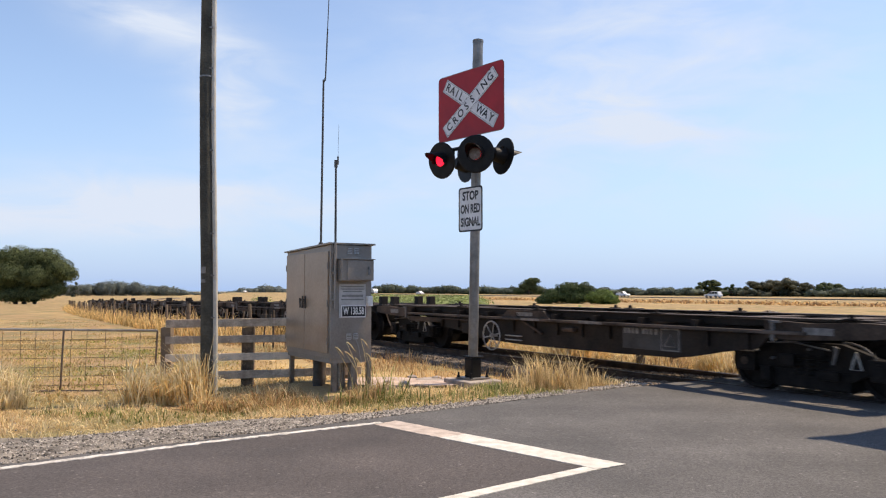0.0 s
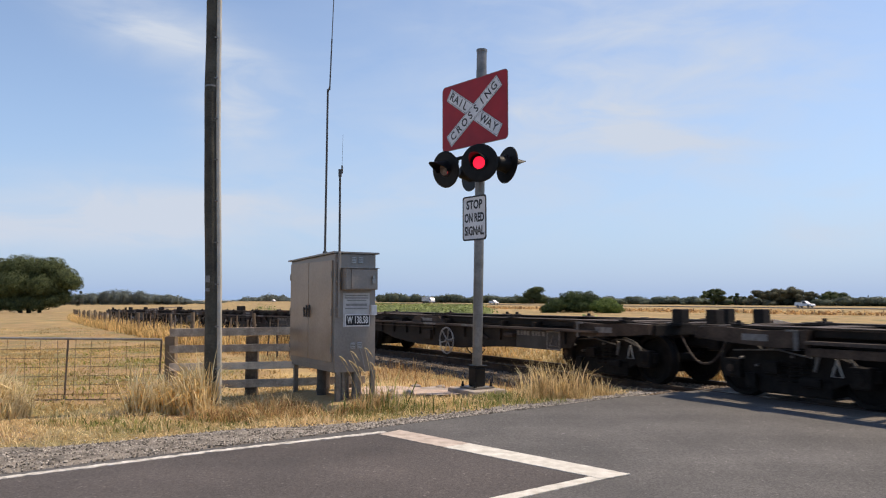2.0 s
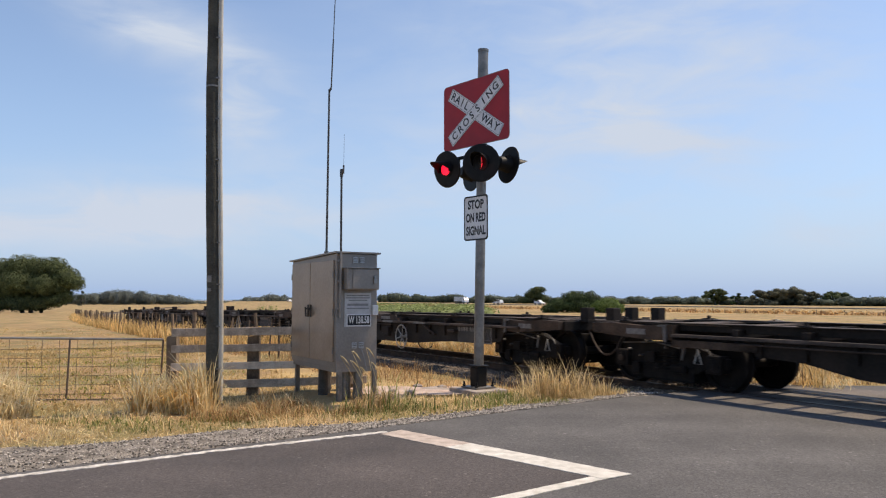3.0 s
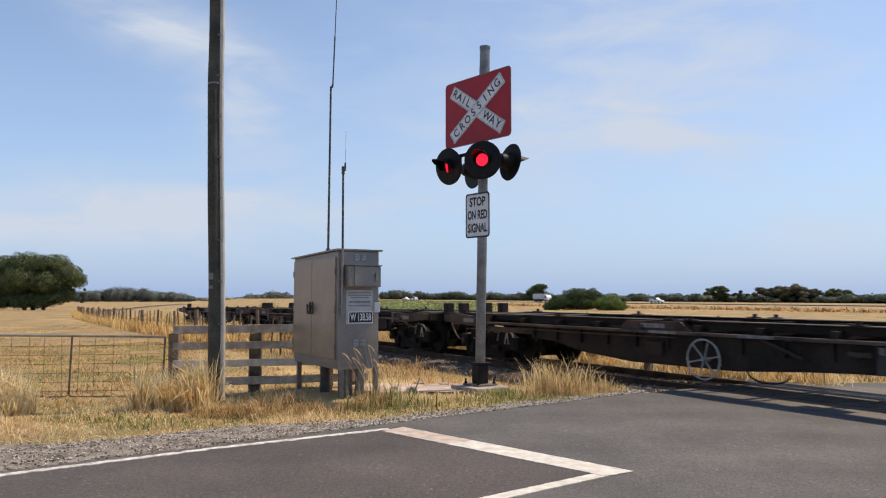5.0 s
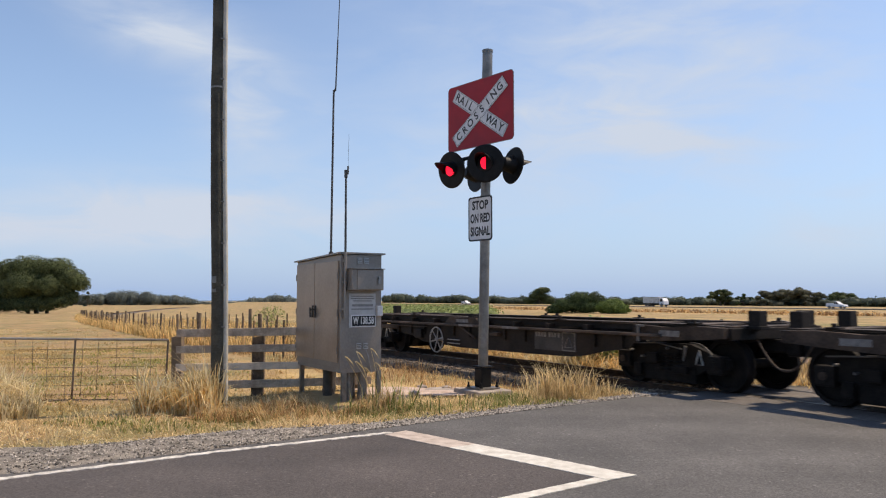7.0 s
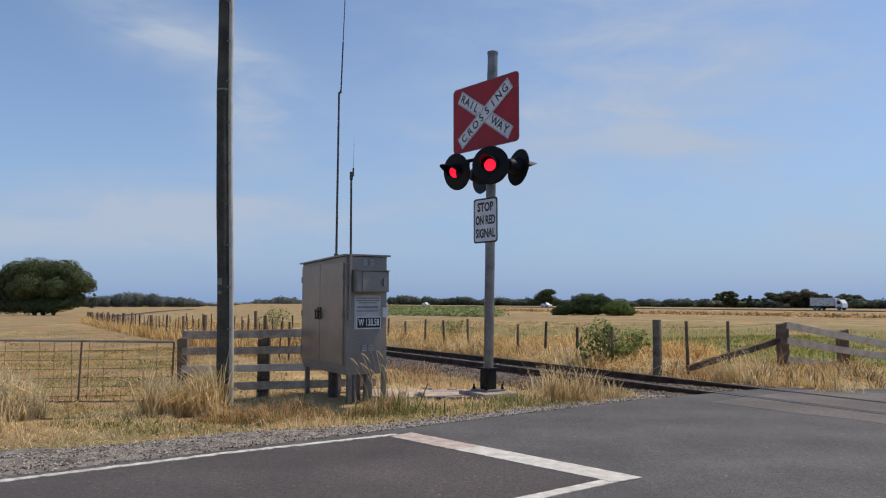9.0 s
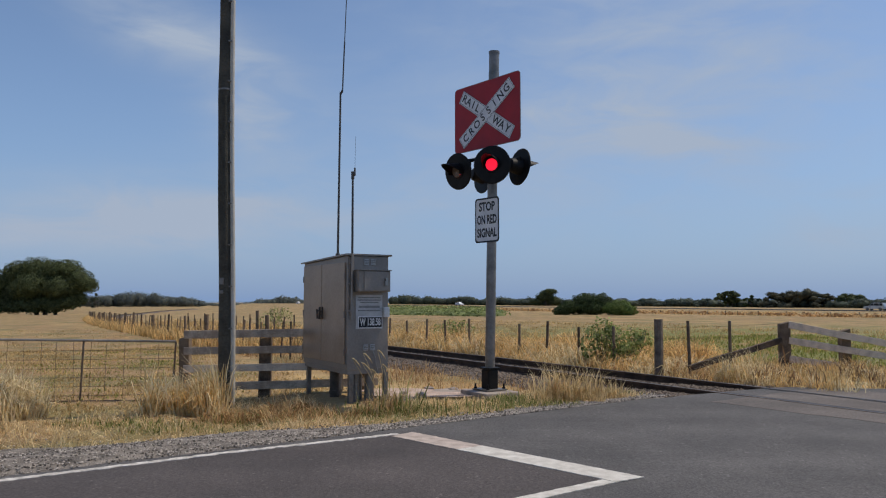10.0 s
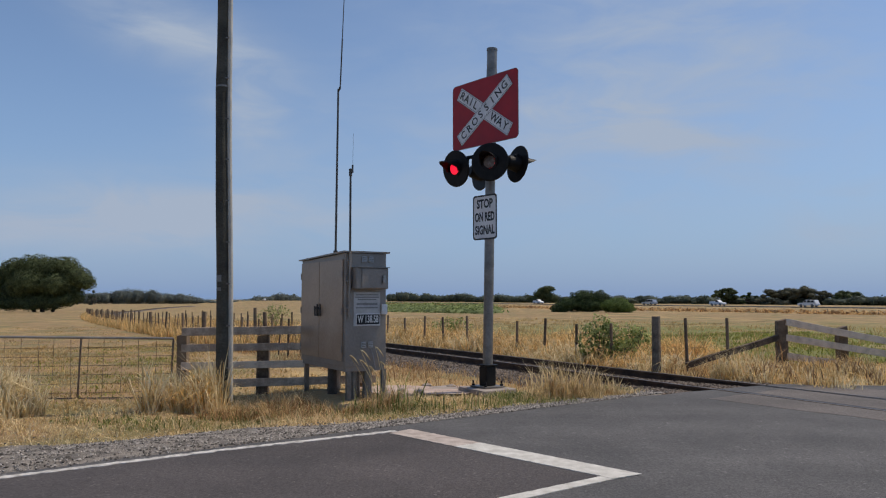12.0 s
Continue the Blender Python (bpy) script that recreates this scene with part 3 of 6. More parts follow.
def face_at(right, up, out, lean=0.0, yaw=0.0):
    """A pose on the signal's plates: to the right, above the foot and out from the post."""
    p = FACE.to_3x3() @ Vector((right, up, out)) + Vector((0.018 * up, 0, 0))
    return Matrix.Translation(p) @ FACE @ pose(0, 0, 0, 0, yaw, lean)


def rounded(bm, w, h, r, z0, z1, n=6):
    pts = []
    for cx, cy, a0 in ((w / 2 - r, h / 2 - r, 0), (-w / 2 + r, h / 2 - r, 90), (-w / 2 + r, -h / 2 + r, 180), (w / 2 - r, -h / 2 + r, 270)):
        pts += [(cx + r * math.cos(radians(a0 + 90 * i / n)), cy + r * math.sin(radians(a0 + 90 * i / n))) for i in range(n + 1)]
    low = [bm.verts.new((x, y, z0)) for x, y in pts]
    top = [bm.verts.new((x, y, z1)) for x, y in pts]
    bm.faces.new(list(reversed(low)))
    bm.faces.new(top)
    for i in range(len(pts)):
        j = (i + 1) % len(pts)
        bm.faces.new((low[i], low[j], top[j], top[i]))
    return bm


def signal_head(parent, m, lens_material, hood_label):
    """A round black target board with a lamp case behind, a lens and a hood before it."""
    bm = bmesh.new()
    rod(bm, (0, 0, -0.012), (0, 0, 0.0), 0.285, 0.29, n=40)
    rod(bm, (0, 0, 0.0), (0, 0, 0.012), 0.29, 0.27, n=40)
    head = part("target_board", bm, BLACK_PAINT, parent, "round black target board")
    head.matrix_basis = m
    bm = bmesh.new()
    rod(bm, (0, 0, -0.19), (0, 0, -0.012), 0.10, 0.135, n=24)
    rod(bm, (0, 0, -0.22), (0, 0, -0.19), 0.06, 0.10, n=24)
    part("lamp_case", bm, BLACK_PAINT, head)
    bm = bmesh.new()
    n, inner = 22, []
    for i in range(n + 1):                            # an open tunnel over the upper half
        a = radians(-20 + 220 * i / n)
        reach = 0.10 + 0.23 * max(math.sin(a), 0.0)
        inner.append([bm.verts.new((r * math.cos(a), r * math.sin(a), z)) for r, z in ((0.128, 0.01), (0.122, reach), (0.126, reach), (0.133, 0.01))])
    for p, q in zip(inner, inner[1:]):
        for j in range(4):
            bm.faces.new((p[j], q[j], q[(j + 1) % 4], p[(j + 1) % 4]))
    part("hood", bm, BLACK_PAINT, head, hood_label)
    bm = bmesh.new()
    rod(bm, (0, 0, 0.012), (0, 0, 0.026), 0.125, 0.118, n=32)
    part("lens_rim", bm, BLACK_PAINT, head)
    return head


FLASHERS = []


def build_signal():
    signal = empty("railway_crossing_signal", Matrix.Translation(SIGNAL_FOOT), "flashing red railway crossing signal on a galvanised post with two signs", "crossing signal")
    top = 5.315
    at = lambda z: Vector((0.018 * z, 0, z))
    bm = bmesh.new()
    rod(bm, at(0.30), at(4.62), 0.076, n=24)
    part("post", bm, GALV, signal)
    bm = bmesh.new()
    rod(bm, at(4.60), at(4.98), 0.083, n=24)
    rod(bm, at(4.98), at(5.28), 0.080, n=24)
    rod(bm, at(5.28), at(top), 0.086, n=24)
    part("post_cap", bm, GALV, signal, "sleeved post top with a flat cap")
    bm = bmesh.new()
    box(bm, at(0.17), (0.19, 0.19, 0.30), pose(0, 0, 0, 0, 0, 35), bevel=0.025)
    box(bm, at(0.335), (0.235, 0.235, 0.025), pose(0, 0, 0, 0, 0, 35), bevel=0.008)
    part("base_shroud", bm, BLACK_PAINT, signal, "black cast base shroud")
    bm = bmesh.new()
    box(bm, (0, 0, 0.012), (0.38, 0.38, 0.024), pose(0, 0, 0, 0, 0, 35), bevel=0.005)
    part("base_plate", bm, GALV, signal)
    for i, j in product((-1, 1), (-1, 1)):
        bm = bmesh.new()
        p = pose(0, 0, 0, 0, 0, 35) @ Vector((0.155 * i, 0.155 * j, 0))
        rod(bm, p + Vector((0, 0, 0.02)), p + Vector((0, 0, 0.10)), 0.014, n=8)
        rod(bm, p + Vector((0, 0, 0.024)), p + Vector((0, 0, 0.05)), 0.028, n=6)
        part("anchor_bolt", bm, BLACK_PAINT, signal)

    # the red plate with the white diagonal cross
    z = 4.305
    plate = part("crossing_plate", rounded(bmesh.new(), 1.50, 1.075, 0.07, -0.004, 0.0), GALV, signal, "red plate with a white diagonal cross")
    plate.matrix_basis = face_at(0.0, z, 0.10) @ Matrix.Translation((-0.06, 0, 0))
    part("plate_face", rounded(bmesh.new(), 1.48, 1.055, 0.06, 0.0, 0.002), SIGN_RED, plate, "dark red reflective face")
    slope = math.degrees(math.atan2(0.74, 1.10))
    for name, angle, raised, words in (("cross_arm", -slope, 0.004, (("RAIL", -0.415, 0.122), ("WAY", 0.425, 0.145))), ("cross_arm", slope, 0.0065, (("CROSSING", 0.0, 1.04),))):
        black = part(name, rounded(bmesh.new(), 1.40, 0.222, 0.004, raised, raised + 0.001), SIGN_BLACK, plate, "white arm with black edge and lettering")
        black.matrix_basis = pose(0, 0, 0, 0, 0, angle)
        part("arm_face", rounded(bmesh.new(), 1.39, 0.212, 0.004, raised + 0.001, raised + 0.0018), SIGN_WHITE, black)
        part("arm_band", rounded(bmesh.new(), 1.365, 0.186, 0.004, raised + 0.0018, raised + 0.0021), SIGN_BLACK, black)
        part("arm_panel", rounded(bmesh.new(), 1.353, 0.174, 0.004, raised + 0.0021, raised + 0.0026), SIGN_WHITE, black)
        for text, x, width in words:
            if text == "CROSSING":
                for i, letter in enumerate(text):
                    lettering("letter", letter, 0.128, SIGN_BLACK, black, pose(-0.56 + i * 0.16, 0, raised + 0.003), None, 0.0006)
            else:
                n = len(text)
                for i, letter in enumerate(text):
                    lettering("letter", letter, 0.132, SIGN_BLACK, black, pose(x + (i - (n - 1) / 2) * width, 0, raised + 0.003), None, 0.0006)
    for up in (-0.3, 0.3):
        bm = box(bmesh.new(), (0, 0, 0), (0.30, 0.05, 0.06), bevel=0.006)
        ob = part("plate_bracket", bm, GALV, signal)
        ob.matrix_basis = face_at(0.055, z + up, 0.05)

    # the small sign below
    z = 2.625
    small = part("stop_sign", rounded(bmesh.new(), 0.54, 0.70, 0.05, -0.003, 0.0), SIGN_BLACK, signal, "white sign with black border and lettering")
    small.matrix_basis = face_at(-0.02, z, 0.09)
    part("sign_face", rounded(bmesh.new(), 0.488, 0.65, 0.04, 0.0, 0.0012), SIGN_WHITE, small)
    for text, y, w in (("STOP", 0.205, 0.36), ("ON RED", 0.0, 0.44), ("SIGNAL", -0.205, 0.44)):
        lettering("lettering", text, 0.138, SIGN_BLACK, small, pose(0, y, 0.0016), w, 0.0005, 0.05)
    for up in (-0.2, 0.2):
        ob = part("sign_bracket", box(bmesh.new(), (0, 0, 0), (0.22, 0.04, 0.04), bevel=0.005), GALV, signal)
        ob.matrix_basis = face_at(0.02, z + up, 0.07)

    # cross arms and the four heads
    z = 3.50
    for out, up in ((0.19, 0.09), (-0.12, 0.05)):
        bm = bmesh.new()
        rod(bm, (-0.42, 0, 0), (0.42, 0, 0), 0.03, n=12)
        box(bm, (0, 0, 0), (0.12, 0.14, 0.12), bevel=0.012)
        rod(bm, (0, 0, 0), (0, 0, -out), 0.035, n=12)
        rod(bm, (-0.40, 0, 0), (-0.40, -0.07, 0), 0.04, n=10)
        rod(bm, (0.40, 0, 0), (0.40, -0.07, 0), 0.04, n=10)
        ob = part("cross_arm_bar", bm, BLACK_PAINT, signal, "black tubular cross arm")
        ob.matrix_basis = face_at(0.05, z + up, out)
    heads = [(-0.44, -0.095, 0.37, -4.0, 8.0), (0.335, -0.095, 0.37, -30.0, 2.0), (-0.46, -0.10, -0.20, -168, 4.0), (0.36, -0.065, -0.20, -168, 6.0)]
    for i, (right, up, out, yaw, tip) in enumerate(heads):
        m = face_at(right + 0.04, z + up, out, yaw=-yaw) @ pose(0, 0, 0, tip, 0, 0)
        head = signal_head(signal, m, None, "black hood over the lens")
        if i < 2:
            bm = bmesh.new()
            rod(bm, (0, 0, 0.0012), (0, 0, 0.006), 0.092, 0.087, n=32)
            lit = part("lens", bm, LENS_RED, signal, "lit red signal lens")
            bm = bmesh.new()
            rod(bm, (0, 0, -0.006), (0, 0, -0.0012), 0.087, 0.092, n=32)
            part("lens_back", bm, LENS_DARK, lit, "dark side of the lens disc")
            FLASHERS.append((lit, m @ Matrix.Translation((0, 0, 0.034))))
        else:
            bm = bmesh.new()
            rod(bm, (0, 0, 0.026), (0, 0, 0.034), 0.112, 0.106, n=32)
            part("lens", bm, LENS_DARK, head)
    return signal


def build_footings():
    bm = bmesh.new()
    box(bm, (0, 0, -0.06), (0.72, 0.62, 0.17), bevel=0.02)
    ob = part("concrete_footing", bm, CONCRETE)
    ob.matrix_basis = Matrix.Translation((0.70, 11.68, 0)) @ pose(0, 0, 0, 0, 0, RAILWAY_TURN)
    tagged(ob, "low weathered concrete footing under the signal post", "footing", kind="structure")


build_signal()
build_footings()


# ---------------------------------------------------------------- equipment cabinet
def build_cabinet():
    corner = Vector((-1.41, 11.0, 0))
    cab = empty("equipment_cabinet", Matrix.Translation((corner.x, corner.y, -0.10)) @ pose(0, 0, 0, 0, 0, RAILWAY_TURN),
                "grey metal trackside equipment cabinet on legs with two doors", "cabinet")
    L, W, z0, z1 = 1.82, 0.66, 0.49, 2.11             # local x towards the camera's right, y to the track; the body lies at x < 0, y > 0
    bm = box(bmesh.new(), (-L / 2, W / 2, (z0 + z1) / 2), (L, W, z1 - z0), bevel=0.008)
    for v in bm.verts:
        if v.co.z > z1 - 0.05:
            v.co.z += 0.052 * (1 + v.co.x / L)            # the top falls towards the far end
    part("body", bm, CABINET_PAINT, cab)
    bm = bmesh.new()
    prism(bm, [(-L - 0.05, z1 + 0.002), (-L - 0.05, z1 + 0.022), (0.04, z1 + 0.080), (0.04, z1 + 0.056)], -0.045, W + 0.045)
    roof = part("roof", bm, CABINET_PAINT, cab, "thin sloping roof sheet with an overhang")
    for i, (x0, x1) in enumerate(((-L + 0.03, -0.992), (-0.974, -0.07))):
        bm = box(bmesh.new(), ((x0 + x1) / 2, -0.011, (z0 + z1) / 2 + 0.02), (x1 - x0, 0.022, z1 - z0 - 0.13), bevel=0.006)
        door = part("door", bm, CABINET_DOOR, cab, "grey sheet-metal door tinted brown for the grass it reflects")
        bm = bmesh.new()
        side = -1 if i == 0 else 1
        hx = -0.983 + side * 0.055
        box(bm, (hx, -0.03, 1.31), (0.04, 0.02, 0.19), bevel=0.005)
        rod(bm, (hx, -0.03, 1.34), (hx, -0.075, 1.34), 0.013, n=8)
        rod(bm, (hx, -0.075, 1.37), (hx - side * 0.02, -0.075, 1.22), 0.014, n=8)
        part("handle", bm, HANDLE, door, "dull dark swing handle")
        for hz in (0.75, 1.30, 1.85):
            bm = bmesh.new()
            ex = x0 if i == 0 else x1
            rod(bm, (ex, -0.025, hz - 0.05), (ex, -0.025, hz + 0.05), 0.010, n=8)
            part("hinge", bm, CABINET_PAINT, door)
    part("plinth", box(bmesh.new(), (-L / 2, W / 2, z0 - 0.03), (L - 0.03, W - 0.03, 0.07), bevel=0.006), CABINET_PAINT, cab)
    for x, y in ((-L + 0.05, 0.05), (-0.05, 0.05), (-L + 0.05, W - 0.05), (-0.05, W - 0.05)):
        bm = bmesh.new()
        box(bm, (x, y, 0.2), (0.065, 0.010, 0.48))
        box(bm, (x + 0.028, y + 0.03, 0.2), (0.010, 0.065, 0.48))
        part("leg", bm, GALV, cab)
    for x, y, r in ((-0.16, 0.20, 0.055), (-0.30, 0.32, 0.05), (-0.9, 0.18, 0.075), (-1.05, 0.30, 0.06), (-0.14, 0.42, 0.07)):
        bm = bmesh.new()
        rod(bm, (x, y, -0.05), (x, y, z0), r, n=16)
        rod(bm, (x, y, 0.06), (x, y, 0.11), r * 1.12, n=16)
        part("cable_duct", bm, GALV if r != 0.075 else HANDLE, cab, "upright cable duct under the cabinet")
    # the front end, which faces along the railway: local y is its width
    front = lambda y, z, out=0.0: Matrix.Translation((out, y, z)) @ Matrix(((0, 0, 1, 0), (1, 0, 0, 0), (0, 1, 0, 0), (0, 0, 0, 1)))
    meter = part("meter_box", box(bmesh.new(), (0, 0, 0.10), (0.51, 0.31, 0.20), bevel=0.012), CABINET_PAINT, cab, "small box mounted on the end panel")
    meter.matrix_basis = front(0.345, 1.785)
    part("meter_lid", box(bmesh.new(), (0.03, 0.0, 0.205), (0.41, 0.285, 0.014), bevel=0.004), CABINET_PAINT, meter)
    # thin lip added to give the white highlight line on the box top
    part("rain_lip", box(bmesh.new(), (0.0, 0.160, 0.112), (0.53, 0.012, 0.235), bevel=0.004), GALV, meter, "thin lip added for the bright highlight along the box top")
    bm = bmesh.new()
    rod(bm, (0.17, 0.03, 0.21), (0.17, 0.03, 0.25), 0.022, n=12)
    box(bm, (0.17, -0.03, 0.235), (0.05, 0.07, 0.022), bevel=0.006)
    part("padlock", bm, TREAD, meter, "metal padlock on a hasp")
    upper = part("end_panel_top", box(bmesh.new(), (0, 0, 0.006), (0.62, 0.20, 0.012), bevel=0.004), CABINET_PAINT, cab)
    upper.matrix_basis = front(0.33, 2.045)
    for z, out in ((2.07, 0.013), (0.812, 0.0)):
        for dy in (-0.062, 0.048):
            ob = part("vent_cover", box(bmesh.new(), (0, 0, 0.008), (0.075, 0.085, 0.016), bevel=0.004), PLATE_GREY, cab, "small pale louvre cover")
            ob.matrix_basis = front(0.352 + dy, z, out)
            for k in range(3):
                part("louvre", box(bmesh.new(), (0, -0.024 + 0.024 * k, 0.018), (0.06, 0.012, 0.006)), GALV, ob)
    plate = part("notice_plate", box(bmesh.new(), (0, 0, 0.004), (0.43, 0.50, 0.006), bevel=0.002), PLATE_GREY, cab, "pale notice plate with faded lettering")
    plate.matrix_basis = front(0.346, 1.335)
    for k, (w, h, y) in enumerate(((0.36, 0.016, 0.21), (0.38, 0.016, 0.175), (0.30, 0.016, 0.14), (0.34, 0.034, 0.075), (0.36, 0.018, 0.02))):
        part("lettering_bar", box(bmesh.new(), (0.0, y, 0.008), (w, h, 0.002)), PLATE_INK, plate)
    number = part("location_plate", box(bmesh.new(), (0, 0, 0.010), (0.395, 0.175, 0.006), bevel=0.002), SIGN_WHITE, cab, "black plate with white location lettering and border")
    number.matrix_basis = front(0.362, 1.182)
    part("plate_field", box(bmesh.new(), (0, 0, 0.0138), (0.37, 0.148, 0.003)), SIGN_BLACK, number)
    lettering("lettering", "W 138.58", 0.105, LETTER_WHITE, number, pose(0, 0, 0.0162), 0.335, 0.0006, 0.035)
    switch = part("switch_box", box(bmesh.new(), (0, 0, 0.03), (0.09, 0.15, 0.06), bevel=0.008), LETTER_WHITE, cab, "small white switch box")
    switch.matrix_basis = front(0.612, 1.33)
    bm = bmesh.new()
    for k, y in enumerate((0.40, 0.50)):
        tube(bm, [(0.02, y, 0.76), (0.05, y + 0.03, 0.66), (0.045, y + 0.05, 0.55), (0.03, y + 0.09, 0.42)], 0.006, n=5)
    part("hanging_cord", bm, LIGHT_STEEL, cab, "pale frayed cords hanging from the end panel")
    # aerials
    bm = bmesh.new()
    rod(bm, (-0.53, 0.06, z1), (-0.505, 0.07, 4.73), 0.018, 0.015, n=10)
    rod(bm, (-0.505, 0.07, 4.69), (-0.455, 0.08, 4.75), 0.014, n=8)
    rod(bm, (-0.455, 0.08, 4.71), (-0.41, 0.09, 5.5), 0.011, n=8)
    rod(bm, (-0.41, 0.09, 5.5), (-0.36, 0.11, 6.6), 0.007, n=8)
    rod(bm, (-0.53, 0.06, z1 + 0.03), (-0.53, 0.06, z1 + 0.11), 0.035, n=10)
    part("aerial", bm, AERIAL, cab, "tall two-piece whip aerial")
    bm = bmesh.new()
    rod(bm, (0.045, 0.05, 2.17), (0.04, 0.05, 3.36), 0.017, 0.015, n=10)
    rod(bm, (0.04, 0.05, 3.29), (0.04, 0.05, 3.40), 0.026, n=8)
    rod(bm, (0.04, 0.05, 3.32), (0.09, 0.06, 3.38), 0.014, n=8)
    rod(bm, (0.09, 0.06, 3.33), (0.09, 0.06, 3.45), 0.014, n=8)
    rod(bm, (0.09, 0.06, 3.42), (0.11, 0.06, 3.92), 0.0025, 0.0015, n=6)
    mast = part("aerial", bm, AERIAL, cab, "short aerial mast clamped to the cabinet edge")
    bm = bmesh.new()
    rod(bm, (0.045, 0.05, 1.22), (0.045, 0.05, 2.19), 0.019, n=10)
    for z in (1.35, 1.75, 2.05):
        box(bm, (0.022, 0.05, z), (0.05, 0.07, 0.03), bevel=0.004)
    part("aerial_foot", bm, CABINET_PAINT, mast, "grey lower pipe of the mast in its clamps")
    pad = part("concrete_pad", box(bmesh.new(), (-0.22, 1.35, -0.02), (0.75, 1.45, 0.16), bevel=0.02), CONCRETE)
    pad.matrix_basis = cab.matrix_basis.copy()
    tagged(pad, "pale concrete pad under the equipment cabinet", "pad", kind="structure")


build_cabinet()


# ---------------------------------------------------------------- power pole
def build_pole():
    foot = Vector((-3.232, 11.22, ground_height(-3.232, 11.22) - 0.1))
    pole = empty("power_pole", Matrix.Translation(foot), "weathered grey-brown timber power pole with a pale conduit", "power pole")
    verts, faces, n = [], [], 20
    levels = [9.6 * i / 40 for i in range(41)]
    for z in levels:
        for i in range(n):
            a = 2 * math.pi * i / n
            r = 0.107 - 0.0022 * z + 0.006 * math.exp(-((z - 4.9) / 0.35) ** 2) + 0.005 * noise.noise((math.cos(a) * 1.2, math.sin(a) * 1.2, z * 0.8))
            verts.append((-0.0165 * z + 0.010 * math.sin(z * 1.1) + r * math.cos(a), 0.008 * math.sin(z * 1.3) + r * math.sin(a), z))
    for k in range(len(levels) - 1):
        for i in range(n):
            j = (i + 1) % n
            faces.append((k * n + i, k * n + j, (k + 1) * n + j, (k + 1) * n + i))
    faces.append(tuple(range((len(levels) - 1) * n, len(levels) * n)))
    solid("shaft", verts, faces, POLE_WOOD, pole, smooth=True)
    bm = bmesh.new()
    line = [(0.120 - 0.0180 * z + 0.010 * math.sin(z * 1.1), -0.03, z) for z in [0.05 + 0.5 * i for i in range(19)]]
    tube(bm, line, 0.036, n=12)
    part("conduit", bm, CONDUIT, pole, "pale conduit up the side of the pole")
    for z in [0.7 + 0.62 * i for i in range(14)]:
        bm = bmesh.new()
        box(bm, (0.092 - 0.0180 * z + 0.010 * math.sin(z * 1.1), -0.045, z), (0.055, 0.065, 0.022), bevel=0.004)
        part("conduit_clip", bm, GALV, pole)
    for z, w, h in ((2.02, 0.07, 0.10), (1.86, 0.06, 0.05)):
        ob = part("tag_plate", box(bmesh.new(), (-0.0165 * z - 0.03, -0.104, z), (w, 0.006, h), pose(0, 0, 0)), GALV, pole, "small metal tag on the pole")
    band = bmesh.new()
    rod(band, (-0.0165 * 4.92 - 0.004, 0, 4.905), (-0.0165 * 4.92 - 0.004, 0, 4.93), 0.108, n=24)
    part("steel_band", band, GALV, pole)


build_pole()


# ---------------------------------------------------------------- fences
def fence_post(name, x, y, height, w, material, parent, sink=0.25, lean=2.0, round_=False):
    z = ground_height(x, y)
    bm = bmesh.new()
    if round_:
        rod(bm, (0, 0, -sink), (0, 0, height), w / 2, w * 0.46, n=9)
    else:
        box(bm, (0, 0, (height - sink) / 2), (w, w * 0.85, height + sink), bevel=w * 0.08)
        for v in bm.verts:
            if v.co.z > height - 0.05:
                v.co.z += 0.25 * v.co.x
    ob = part(name, bm, material, parent)
    ob.matrix_basis = pose(x, y, z, random.uniform(-lean, lean), random.uniform(-lean, lean), random.uniform(0, 90) if round_ else random.uniform(-8, 8))
    return ob


def wires(parent, line, heights, r=0.0022):
    """line: points on the ground; a wire at every height, sagging a little between posts."""
    for h in heights:
        bm = bmesh.new()
        pts = []
        for p, q in zip(line, line[1:]):
            pts += [Vector(p) + Vector((0, 0, h)), (Vector(p) + Vector(q)) / 2 + Vector((0, 0, h - 0.012))]
        pts.append(Vector(line[-1]) + Vector((0, 0, h)))
        tube(bm, pts, r, n=3)
        part("wire", bm, WIRE, parent)


def ground_at(p):
    return (p[0], p[1], ground_height(p[0], p[1]))


def board(parent, p, q, height, thick, name="rail", material=None):
    p, q = Vector(p), Vector(q)
    way = q - p
    bm = bmesh.new()
    box(bm, (0, 0, 0), (way.length, thick, height), bevel=0.006)
    bmesh.ops.subdivide_edges(bm, edges=[e for e in bm.edges if e.calc_length() > way.length * 0.7], cuts=8)
    seed = random.random() * 50
    for v in bm.verts:
        v.co.z += 0.012 * noise.noise((v.co.x * 1.1 + seed, 0, 0)) + 0.006 * noise.noise((v.co.x * 6 + seed, v.co.z * 9, 0))
        v.co.y += 0.010 * noise.noise((v.co.x * 0.9 + seed, 5, 0))
    ob = part(name, bm, material or OLD_WOOD, parent)
    ob.matrix_basis = Matrix.Translation((p + q) / 2) @ way.to_track_quat("X", "Z").to_matrix().to_4x4()
    return ob


